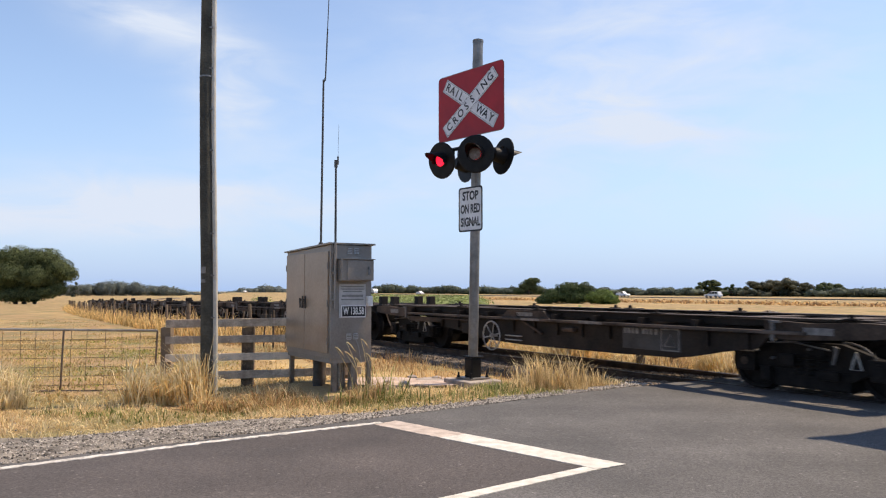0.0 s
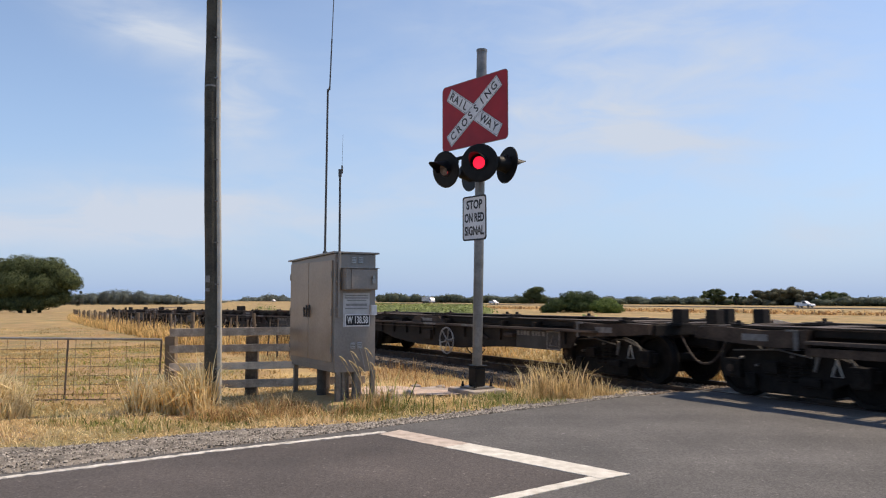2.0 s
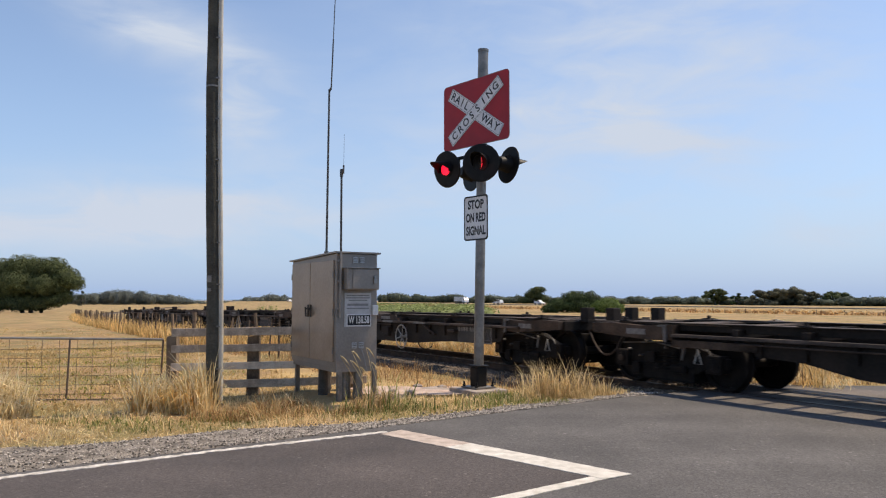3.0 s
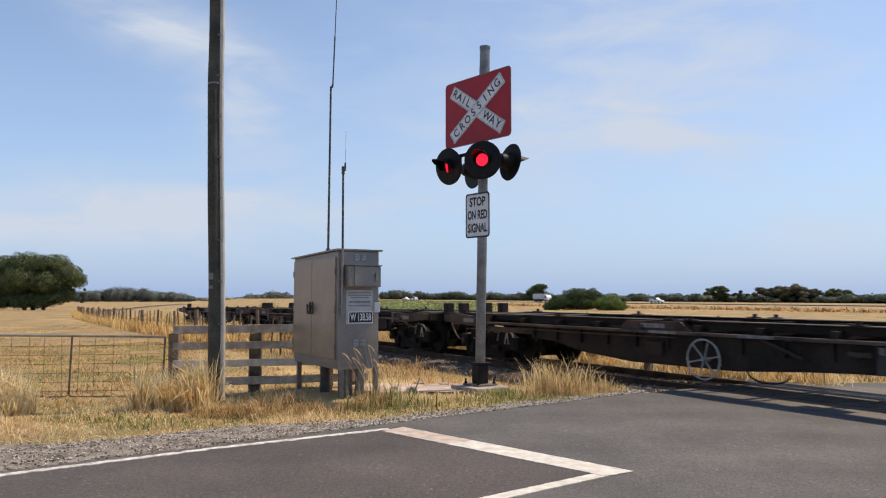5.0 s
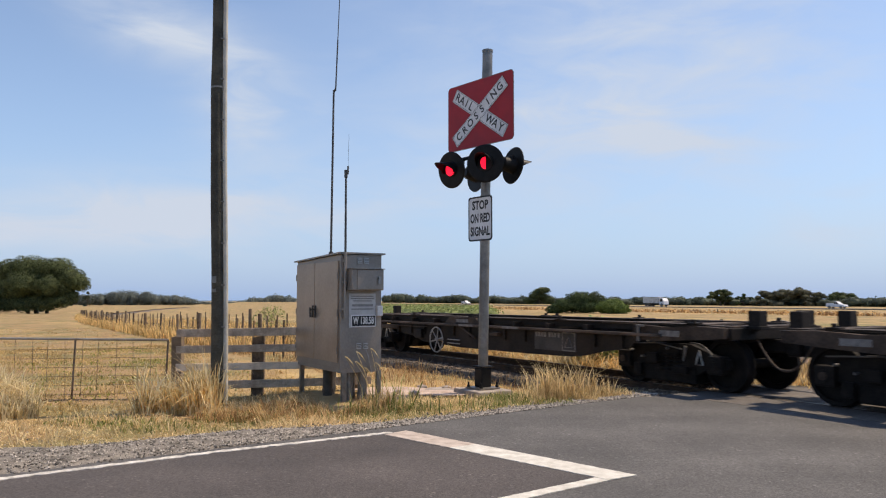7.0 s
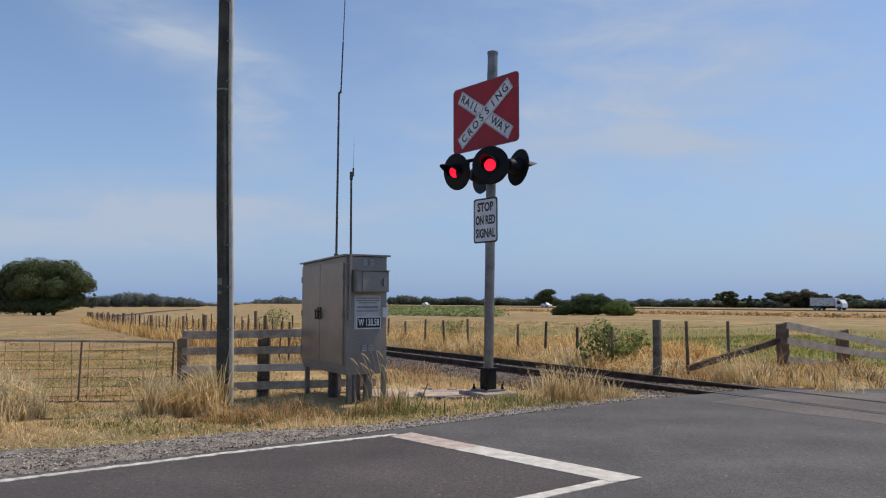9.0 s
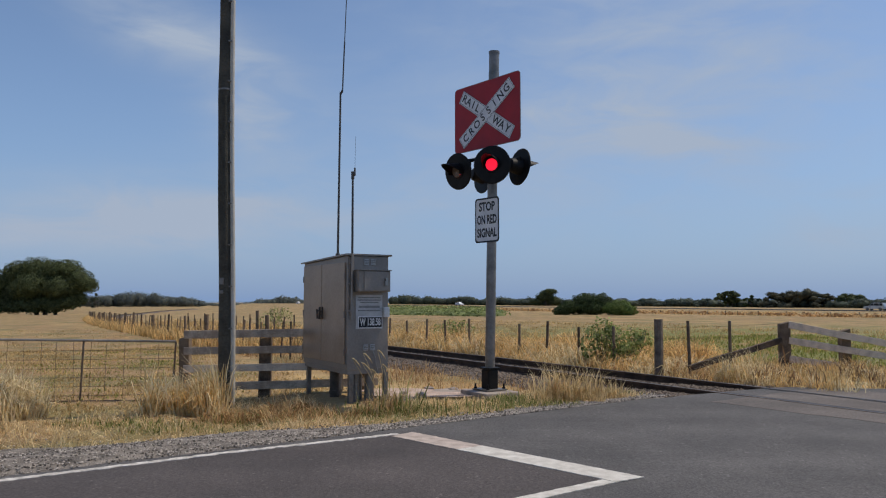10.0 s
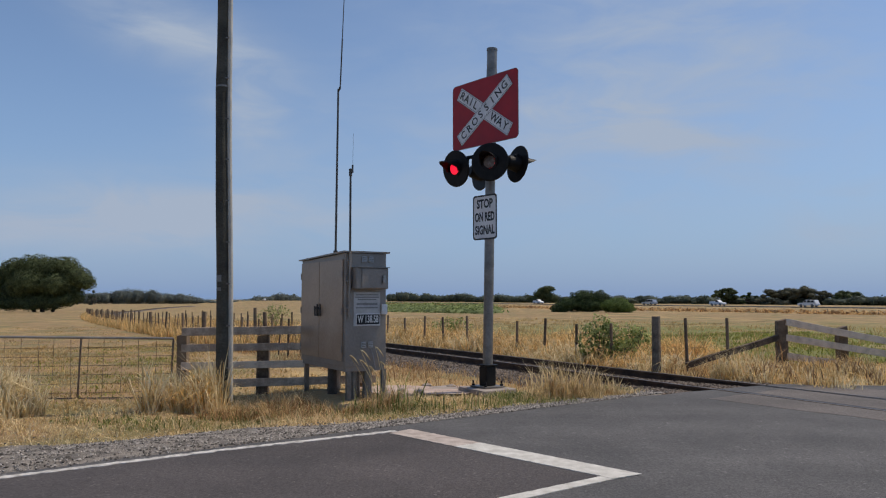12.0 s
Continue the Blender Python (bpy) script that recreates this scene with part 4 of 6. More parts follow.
def build_rail_fence():
    fence = empty("timber_rail_fence", Matrix(), "weathered grey timber rail fence beside the gate", "fence")
    p, q = Vector((-4.28, 12.55, 0)), Vector((-1.4, 12.75, 0))
    fence_post("gate_post", p.x, p.y, 1.02, 0.17, POST_WOOD, fence, lean=1.0)
    fence_post("post", p.lerp(q, 0.45).x, p.lerp(q, 0.45).y, 0.98, 0.20, POST_WOOD, fence, lean=1.5)
    fence_post("post", q.x, q.y, 0.98, 0.17, POST_WOOD, fence, lean=1.5)
    for z0, z1, h in ((0.845, 0.885, 0.135), (0.575, 0.615, 0.12), (0.285, 0.325, 0.12), (-0.02, 0.06, 0.13)):
        board(fence, (p.x, p.y - 0.11, z0), (q.x + 0.3, q.y - 0.11, z1), h, 0.035)


def build_gate():
    gate = empty("wire_mesh_gate", Matrix(), "rusty wire mesh farm gate with a steel pipe top rail", "gate")
    p, q = Vector((-4.40, 12.40, 0.735)), Vector((-8.9, 12.0, 0.80))
    bm = bmesh.new()
    tube(bm, [p, q], 0.021, n=10)
    part("top_rail", bm, GATE_STEEL, gate, "pale steel pipe top rail")
    low = -0.22
    bm = bmesh.new()
    tube(bm, [Vector((p.x, p.y, low)), Vector((q.x, q.y, low))], 0.015, n=8)
    part("bottom_rail", bm, WIRE, gate)
    for f in (0.0, 0.322, 0.66, 1.0):
        c = p.lerp(q, f)
        bm = bmesh.new()
        tube(bm, [c, Vector((c.x - 0.03, c.y, low))], 0.016, n=8)
        part("upright", bm, WIRE, gate)
    for i in range(6):
        z = low + 0.10 + 0.145 * i
        bm = bmesh.new()
        tube(bm, [Vector((p.x, p.y, z)), Vector(((p.x + q.x) / 2, (p.y + q.y) / 2, z - 0.015)), Vector((q.x, q.y, z))], 0.0036, n=4)
        part("mesh_wire", bm, WIRE, gate)
    for i in range(1, 17):
        c = p.lerp(q, i / 17 + random.uniform(-0.006, 0.006))
        bm = bmesh.new()
        tube(bm, [c, Vector((c.x + random.uniform(-0.03, 0.03), c.y, low))], 0.0038, n=4)
        part("mesh_wire", bm, WIRE, gate)


def build_paddock_fence():
    """The long fence of posts and wires beside the railway, running away to the tree."""
    fence = empty("paddock_fence", Matrix(), "long post and wire fence running beside the railway", "fence")
    line = []
    for i in range(34):
        a = -18.5 - 4.05 * i
        p = rail_point(a, 7.1 + random.uniform(-0.08, 0.08))
        line.append(ground_at(p))
        fence_post("post", p.x, p.y, random.uniform(1.14, 1.28), random.uniform(0.09, 0.14) if i % 3 else 0.18, POST_WOOD, fence, round_=True, lean=3)
        for k in range(3 if i < 14 else 1):
            p = rail_point(a - 4.05 * (k + 1) / (4 if i < 14 else 2), 7.1 + random.uniform(-0.06, 0.06))
            fence_post("dropper", p.x, p.y, random.uniform(1.0, 1.18), random.uniform(0.045, 0.065), POST_WOOD, fence, round_=True, lean=4)
    wires(fence, line[:16], (0.2, 0.42, 0.62, 0.80, 0.95))


def build_far_side_fence():
    fence = empty("railway_fence", Matrix(), "post and wire fence on the far side of the track", "fence")
    line = []
    post = fence_post("strainer_post", 4.42, 15.6, 1.24, 0.19, STRAINER_WOOD, fence, round_=True, lean=1.0)
    for a in (-12.9, -14.1, -15.3, -16.5, -19.0, -20.3, -21.6, -23.0, -24.4, -27.2, -28.6, -30, -31.4, -34.5, -36, -37.5, -39, -42, -43.5, -45, -48, -51, -54, -57, -60):
        p = rail_point(a, 12.05 + random.uniform(-0.05, 0.05))
        fence_post("dropper", p.x, p.y, random.uniform(1.0, 1.15), 0.075, POST_WOOD, fence, round_=True, lean=2.5)
    for a in (-17.8, -25.8, -33, -40.5):
        p = rail_point(a, 12.05)
        fence_post("post", p.x, p.y, 1.32, 0.2, POST_WOOD, fence, round_=True)
    line = [ground_at(rail_point(-11.55 - 3.5 * i, 12.05)) for i in range(14)]
    wires(fence, line, (0.3, 0.55, 0.78, 1.0))
    for x, y in ((5.07, 15.65), (5.93, 15.7)):
        fence_post("dropper", x, y, 1.2, 0.07, POST_WOOD, fence, round_=True, lean=1.5)
    wires(fence, [ground_at((4.42, 15.6)), ground_at((5.5, 15.7)), ground_at((7.05, 15.8))], (0.35, 0.6, 0.85, 1.08))
    stay = board(fence, (5.0, 15.5, 0.02), (7.0, 15.72, 0.58), 0.12, 0.10, "diagonal_stay", POST_WOOD)
    wing = empty("timber_wing_fence", Matrix(), "weathered timber rail wing fence at the crossing corner", "fence")
    fence_post("end_post", 7.10, 15.8, 1.09, 0.21, POST_WOOD, wing, lean=0.6)
    p, q = Vector((7.15, 15.68, 0)), Vector((9.75, 16.0, 0))
    for z0, z1 in ((0.90, 0.42), (0.575, 0.16), (0.20, -0.18)):
        board(wing, (p.x, p.y, z0), (q.x, q.y, z1), 0.14, 0.04)
    for f, h in ((0.50, 0.86), (0.97, 0.62)):
        c = p.lerp(q, f)
        fence_post("post", c.x, c.y + 0.13, h, 0.2, POST_WOOD, wing, lean=1.5)


def build_field_fence():
    """Low posts in the brush line of the far paddock."""
    fence = empty("field_fence", Matrix(), "low weathered post fence across the far paddock", "fence")
    first = None
    for i in range(46):
        p = field_point(-150 + 3.1 * i + random.uniform(-0.9, 0.9), 89.2 + random.uniform(-0.4, 0.4))
        m = pose(p.x, p.y, ground_height(p.x, p.y), random.uniform(-4, 4), random.uniform(-4, 4), 0)
        if first is None:
            first = part("post", rod(bmesh.new(), (0, 0, -0.2), (0, 0, 0.6), 0.055, 0.05, n=7), POST_WOOD, fence)
            first.matrix_basis = m
        else:
            shared("post", first.data, fence, m)


build_field_fence()
build_rail_fence()
build_gate()
build_paddock_fence()
build_far_side_fence()


# ---------------------------------------------------------------- the train of empty container flats
PITCH = 14.1
TRAIN_START = -4.1          # where the first coupling stands along the railway at 0 s


def travel(t):
    return 12.338 * t - 0.0889 * t * t


def plate_bars(parent, x0, x1, z0, z1, y, rows):
    for k, (h, gaps) in enumerate(rows):
        zc = z1 - 0.06 - 0.13 * k
        for g0, g1 in gaps:
            part("stencil_bar", box(bmesh.new(), (x0 + (x1 - x0) * (g0 + g1) / 2, y, zc), ((x1 - x0) * (g1 - g0), 0.003, h)), PALE_LABEL, parent)


def build_wheelset(parent, x):
    bm = bmesh.new()
    for s in (-1, 1):
        profile = [(0.11, 0.10), (0.11, 0.02), (0.33, 0.035), (0.34, 0.0), (0.43, 0.0), (0.43, 0.03), (0.405, 0.04), (0.395, 0.13), (0.34, 0.13), (0.33, 0.075), (0.15, 0.09)]
        n, rows = 28, []
        for i in range(n):
            a = 2 * math.pi * i / n
            rows.append([bm.verts.new((r * math.cos(a), s * (0.49 + w), r * math.sin(a))) for r, w in profile])
        for i in range(n):
            for j in range(len(profile)):
                k = (j + 1) % len(profile)
                bm.faces.new((rows[i][j], rows[i][k], rows[(i + 1) % n][k], rows[(i + 1) % n][j]))
    rod(bm, (0, -0.86, 0), (0, 0.86, 0), 0.075, n=14)
    bmesh.ops.recalc_face_normals(bm, faces=bm.faces)
    ob = part("wheelset", bm, BOGIE, parent, "oily iron wheel pair on its axle")
    ob.location = (x, 0, 0.405)
    return ob


def build_bogie(wagon, x):
    """Two axles 1.85 m apart between cast side frames."""
    bm = bmesh.new()
    for s in (-1, 1):
        y0, y1 = sorted((s * 0.70, s * 0.80))
        prism(bm, [(-1.12, 0.36), (-1.12, 0.50), (-0.85, 0.56), (-0.42, 0.70), (0.42, 0.70), (0.85, 0.56), (1.12, 0.50), (1.12, 0.36), (0.75, 0.34), (0.45, 0.20), (-0.45, 0.20), (-0.75, 0.34)], y0, y1)
        for ax in (-0.925, 0.925):
            box(bm, (ax, s * 0.78, 0.41), (0.27, 0.22, 0.27), bevel=0.03)
            rod(bm, (ax, s * 0.86, 0.41), (ax, s * 0.91, 0.41), 0.10, 0.085, n=16)
        for k in (-0.17, 0.0, 0.17):
            for j in range(5):
                ring(bm, Matrix.Translation((k, s * 0.79, 0.29 + 0.06 * j)), 0.06, 0.014, n=12, k=5)
    box(bm, (0, 0, 0.58), (0.42, 1.66, 0.2), bevel=0.03)
    box(bm, (0, 0, 0.72), (0.55, 0.55, 0.10), bevel=0.02)
    ob = part("bogie", bm, BOGIE, wagon, "four-wheel bogie with cast side frames")
    ob.location = (x, 0, 0)
    for ax in (-0.925, 0.925):
        build_wheelset(ob, ax)
    # dark boxes added between the wheels, for brake gear and shade together
    for dx in (-0.45, 0.45):
        part("brake_beam", box(bmesh.new(), (dx, 0, 0.24), (0.14, 1.5, 0.26), bevel=0.02), BOGIE, ob)
    for s in (-1, 1):
        part("spring_plank", box(bmesh.new(), (0, s * 0.74, 0.22), (1.05, 0.16, 0.24), bevel=0.03), BOGIE, ob)
    for s, ax in product((-1, 1), (-0.925, 0.925)):
        part("axle_cap", rod(bmesh.new(), (ax, s * 0.91, 0.41), (ax, s * 0.925, 0.41), 0.055, n=14), WAGON_BROWN if s * ax > 0 else BOGIE, ob, "worn round axle cap")
    for s, dx in product((-1, 1), (0.62,)):       # pale triangular brake hangers
        bm = tube(bmesh.new(), [(dx, s * 0.84, 0.62), (dx - 0.07, s * 0.84, 0.40), (dx + 0.07, s * 0.84, 0.40), (dx, s * 0.84, 0.615)], 0.014, n=6)
        part("brake_hanger", bm, LIGHT_STEEL, ob, "pale triangular brake hanger")
    for s in (-1, 1):
        pts = [(0.5 + 0.4 * math.cos(radians(k)), s * 0.86, 0.45 + 0.28 * math.sin(radians(k))) for k in range(10, 100, 12)]
        part("brake_pipe", tube(bmesh.new(), pts, 0.014, n=6), WAGON_GREY, ob, "bent brake pipe")
        part("brake_rod", tube(bmesh.new(), [(-0.9, s * 0.86, 0.66), (-0.2, s * 0.86, 0.70), (0.3, s * 0.86, 0.62)], 0.012, n=6), WAGON_GREY, ob)
        lever = bmesh.new()
        prism(lever, [(0.36, 0.68), (0.42, 0.66), (0.385, 0.54), (0.35, 0.44), (0.325, 0.45), (0.355, 0.56)], *sorted((s * 0.86, s * 0.885)))
        part("brake_lever", lever, WAGON_GREY, ob, "dull grey bent brake lever")
        for bx, bz in ((-0.52, 0.47), (0.02, 0.62), (-0.78, 0.56)):
            part("bolt_head", rod(bmesh.new(), (bx, s * 0.80, bz), (bx, s * 0.89, bz), 0.018, n=8), WAGON_GREY, ob)
        for at, size in (((-0.30, s * 0.87, 0.46), (0.22, 0.06, 0.16)), ((0.27, s * 0.87, 0.30), (0.30, 0.07, 0.12)), ((-0.62, s * 0.86, 0.26), (0.16, 0.06, 0.20))):
            part("brake_gear", box(bmesh.new(), at, size, bevel=0.02), BOGIE, ob)
    return ob


def build_wagon(kind, label, lead=False):
    """Local x: towards the train's head, from the rear coupling; y: across; z: above the rail tops. kind: 'plain' or 'long'."""
    wagon = empty("container_wagon", Matrix(), label, "railway wagon", "empty container wagons of the train")
    E = PITCH
    # centre spine with a fish-belly, and its deck plate
    bm = bmesh.new()
    prism(bm, [(0.75, 0.74), (0.75, 0.96), (E - 0.75, 0.96), (E - 0.75, 0.74), (11.4, 0.72), (10.6, 0.48), (9.5, 0.40), (5.2, 0.40), (4.2, 0.48), (3.6, 0.72)], -0.32, 0.32)
    part("centre_sill", bm, WAGON, wagon, "black fish-bellied centre sill")
    for s in (-1, 1):
        bm = bmesh.new()
        if kind == "plain":
            low = [(3.45, 0.80), (11.95, 0.80), (11.75, 0.60), (11.2, 0.52), (10.65, 0.41), (10.3, 0.37), (9.0, 0.35), (6.6, 0.34), (4.9, 0.40), (4.35, 0.52), (3.6, 0.58)]
        else:
            low = [(3.45, 0.80), (11.95, 0.80), (11.75, 0.52), (11.2, 0.47), (9.9, 0.45), (9.3, 0.42), (8.2, 0.34), (6.2, 0.33), (5.0, 0.42), (4.3, 0.56), (3.6, 0.60)]
        prism(bm, low, *sorted((s * 1.06, s * 1.10)))
        part("side_girder", bm, WAGON, wagon, "deep grimy side girder")
        bm = box(bmesh.new(), ((2.2 + 12.5) / 2, s * 1.13, 0.835), (10.3, 0.16, 0.045), bevel=0.008)
        part("side_sill", bm, WAGON_LIT, wagon, "side sill flange coloured paler for the light it catches")
        bm = bmesh.new()
        box(bm, (E / 2, s * 0.92, 0.955), (E - 1.9, 0.10, 0.115), bevel=0.008)
        part("deck_beam", bm, WAGON, wagon)
        bm = bmesh.new()
        box(bm, (E / 2, s * 0.92, 1.018), (E - 1.7, 0.24, 0.012), bevel=0.003)
        part("deck_strip", bm, WAGON_LIT, wagon, "top flange of the deck beam in the paler lit tone")
        for x in [3.3 + 1.06 * k for k in range(8)]:
            part("outrigger", box(bmesh.new(), (x, s * 0.72, 0.90), (0.09, 0.85, 0.11), bevel=0.008), WAGON, wagon)
        for x in (1.1, 4.3, 6.95, 7.35, 9.9, E - 1.1):
            bm = bmesh.new()
            box(bm, (x, s * 1.0, 1.03), (0.18, 0.16, 0.022), bevel=0.004)
            box(bm, (x, s * 1.02, 1.06), (0.055, 0.055, 0.06), bevel=0.012)
            part("twist_lock", bm, WAGON, wagon, "container twist lock")
    # platforms over the bogies
    for x0, x1 in ((0.45, 3.1), (E - 3.1, E - 0.45)):
        outer_end = x0 if x0 < 5 else x1
        way = 1 if x0 < 5 else -1
        for at, wide in ((0.14, 0.30), (1.33, 0.42), (2.52, 0.22)):     # an open tray: cross plates and rims only
            bm = box(bmesh.new(), (outer_end + way * at, 0, 0.985), (wide, 1.9, 0.03), bevel=0.006)
            part("end_deck", bm, WAGON_LIT, wagon, "cross plate over the bogie in the paler lit tone")
        for s in (-1, 1):
            bm = box(bmesh.new(), ((x0 + x1) / 2, s * 0.90, 0.997), (x1 - x0, 0.20, 0.02), bevel=0.005)
            part("end_rim", bm, WAGON_LIT, wagon, "rim of the open end tray in the paler lit tone")
            bm = box(bmesh.new(), ((x0 + x1) / 2, s * 0.36, 0.93), (x1 - x0, 0.06, 0.10), bevel=0.005)
            part("tray_beam", bm, WAGON, wagon)
        outer, inner = (x0, x1) if x0 < 5 else (x1, x0)
        for s in (-1, 1):
            bm = bmesh.new()
            way = 1 if x0 < 5 else -1
            prism(bm, [(outer, 0.83), (outer, 0.98), (outer + way * 0.5, 0.995), (outer + way * 1.1, 0.965), (outer + way * 1.75, 0.995), (outer + way * 1.75, 0.76), (outer + way * 1.3, 0.745), (outer + way * 0.5, 0.79)], *sorted((s * 1.0, s * 1.16)))
            part("end_fascia", bm, WAGON_BROWN, wagon, "grimy fascia over the bogie")
            bm = bmesh.new()
            box(bm, (outer + way * 1.62, s * 1.18, 0.85), (0.06, 0.03, 0.25), bevel=0.006)
            box(bm, (outer + way * 1.57, s * 1.19, 0.975), (0.16, 0.03, 0.03), bevel=0.006)
            part("hand_grip", bm, WAGON_GREY, wagon, "grey steel hand grip")
            part("stencil_panel", box(bmesh.new(), (outer + way * 1.0, s * 1.163, 0.87), (0.40, 0.004, 0.09)), PALE_LABEL, wagon, "pale stencilled panel")
        bm = box(bmesh.new(), (outer, 0, 0.89), (0.10, 2.1, 0.17), bevel=0.012)
        part("headstock", bm, WAGON, wagon)
        for s in (-1, 1):
            bm = bmesh.new()
            ox = 0.33 if x0 < 5 else E - 0.33
            box(bm, (ox + (0.06 if x0 < 5 else -0.06), s * 0.56, 0.98), (0.36, 0.22, 0.05), bevel=0.008)
            box(bm, (ox, s * 0.56, 1.10), (0.19, 0.19, 0.25), bevel=0.018)
            part("end_stop", bm, WAGON, wagon, "upright container end stop")
    # couplers and hoses
    for x, way in ((0.0, 1), (E, -1)):
        bm = bmesh.new()
        box(bm, (x + way * 0.30, 0, 0.70), (0.6, 0.18, 0.2), bevel=0.03)
        box(bm, (x + way * 0.05, 0.05 * way, 0.70), (0.22, 0.26, 0.28), bevel=0.05)
        part("coupler", bm, BOGIE, wagon, "automatic knuckle coupler")
        bm = bmesh.new()
        pts = [(x + way * (0.45 - 0.5 * k / 8), -0.42, 0.80 - 0.55 * math.sin(math.pi * 0.5 * k / 8) * (1 - 0.25 * k / 8)) for k in range(9)]
        tube(bm, pts, 0.017, n=8)
        part("brake_hose", bm, WAGON_LIT, wagon, "hanging rubber brake hose")
    for x in (1.78, E - 1.78):
        build_bogie(wagon, x)
    # near-side fittings: brake wheel, tool plate, lettered panel
    wx = 5.75 if kind == "plain" else 7.75
    wheel = bmesh.new()
    m = Matrix.Translation((wx, -1.24, 0.48)) @ pose(0, 0, 0, 90, 0, 0)
    ring(wheel, m, 0.285, 0.014, n=36, k=8)
    for k in range(6):
        a = radians(60 * k + 12)
        rod(wheel, m @ Vector((0.015 * math.cos(a), 0.015 * math.sin(a), -0.02)), m @ Vector((0.288 * math.cos(a), 0.288 * math.sin(a), 0)), 0.012, n=8)
    rod(wheel, (wx, -1.27, 0.48), (wx, -1.05, 0.48), 0.03, n=12)
    part("brake_wheel", wheel, LIGHT_STEEL, wagon, "pale spoked hand-brake wheel")
    bm = bmesh.new()
    if kind == "plain":
        for z in (0.42, 0.50):
            rod(bm, (wx + 0.32, -1.13, z), (wx + 0.85, -1.13, z), 0.012, n=8)
        part("step_rod", bm, LIGHT_STEEL, wagon, "pale step rods beside the brake wheel")
    else:
        for x in (wx + 0.95,):
            pts = [(x + 0.33 * math.cos(radians(k)), -1.1, 0.36 + 0.14 * math.sin(radians(k))) for k in range(180, 361, 20)]
            tube(bm, pts, 0.014, n=6)
        part("pipe_loop", bm, WAGON, wagon, "sagging brake pipe loops")
        bm = bmesh.new()
        rod(bm, (wx + 1.55, -0.9, 0.58), (wx + 2.2, -0.9, 0.58), 0.15, n=18)
        part("air_reservoir", bm, WAGON, wagon, "black cylindrical air reservoir")
    part("side_plate", box(bmesh.new(), (2.92, -1.125, 0.715), (1.5, 0.06, 0.11), bevel=0.012), WAGON_BROWN, wagon, "brown side plate over the bogie")
    px0, px1 = (9.25, 10.45) if kind == "plain" else (10.15, 11.48)
    panel = part("number_panel", box(bmesh.new(), ((px0 + px1) / 2, -1.104, 0.625), (px1 - px0, 0.006, 0.34)), NUMBER_GREY, wagon, "grey panel with faded stencilled characters")
    plate_bars(panel, px0, px1 - 0.42, 0.45, 0.80, -1.109, ((0.085, ((0.04, 0.12), (0.15, 0.23), (0.26, 0.34), (0.37, 0.45), (0.55, 0.62), (0.65, 0.72), (0.75, 0.82), (0.88, 0.96))),))
    bm = bmesh.new()
    tx = px1 - 0.21
    for c, s_ in (((tx, 0.79), (0.36, 0.018)), ((tx, 0.47), (0.36, 0.018))):
        box(bm, (c[0], -1.109, c[1]), (s_[0], 0.003, s_[1]))
    for dx in (-0.17, 0.17):
        box(bm, (tx + dx, -1.109, 0.63), (0.018, 0.003, 0.32))
    tube(bm, [(tx - 0.11, -1.109, 0.53), (tx + 0.11, -1.109, 0.53), (tx, -1.109, 0.72), (tx - 0.11, -1.109, 0.53)], 0.010, n=4)
    part("triangle_mark", bm, PALE_LABEL, panel, "pale outlined triangle in a square")
    for x in (6.95, 8.6):
        part("stencil_panel", box(bmesh.new(), (x, -1.215, 0.838), (0.55, 0.006, 0.045)), PALE_LABEL, wagon)
    for k in range(13):                                # gussets, rods and boxes that break up the dark side
        x = 3.7 + 0.66 * k
        if px0 - 0.05 < x < px1 + 0.05:
            continue
        part("gusset", box(bmesh.new(), (x, -1.125, 0.69), (0.025, 0.05, 0.22), bevel=0.003), WAGON, wagon)
    bm = bmesh.new()
    tube(bm, [(3.4, -1.2, 0.76), (5.0, -1.19, 0.75), (wx - 0.5, -1.2, 0.765)], 0.012, n=6)
    part("train_pipe", bm, WAGON_BROWN, wagon, "thin brake pipe along the side sill")
    bm = bmesh.new()
    tube(bm, [(wx + 0.9, -1.14, 0.80), (wx + 1.5, -1.16, 0.58)], 0.022, n=6)
    part("side_brace", bm, WAGON_BROWN, wagon, "slanting side brace")
    part("valve_box", box(bmesh.new(), (wx - 1.0, -1.13, 0.58), (0.34, 0.10, 0.22), bevel=0.02), WAGON, wagon, "small black valve box")
    part("valve_box", box(bmesh.new(), (wx + 2.25, -1.15, 0.69), (0.30, 0.12, 0.07), bevel=0.02), WAGON_BROWN, wagon, "small brown bracket box")
    for k in range(9):
        part("cross_bearer", box(bmesh.new(), (3.9 + 0.98 * k, 0, 0.965), (0.05, 1.75, 0.05)), WAGON, wagon)
    for x in (6.7,):
        bm = bmesh.new()
        prism(bm, [(x - 0.75, 0.86), (x - 0.55, 1.0), (x + 0.55, 1.0), (x + 0.75, 0.86)], -1.14, -0.9)
        part("pedestal", bm, WAGON_BROWN, wagon, "raised container pedestal")
        part("stencil_panel", box(bmesh.new(), (x, -1.143, 0.93), (0.5, 0.004, 0.07)), PALE_LABEL, wagon)
    return wagon


TRAIN = []


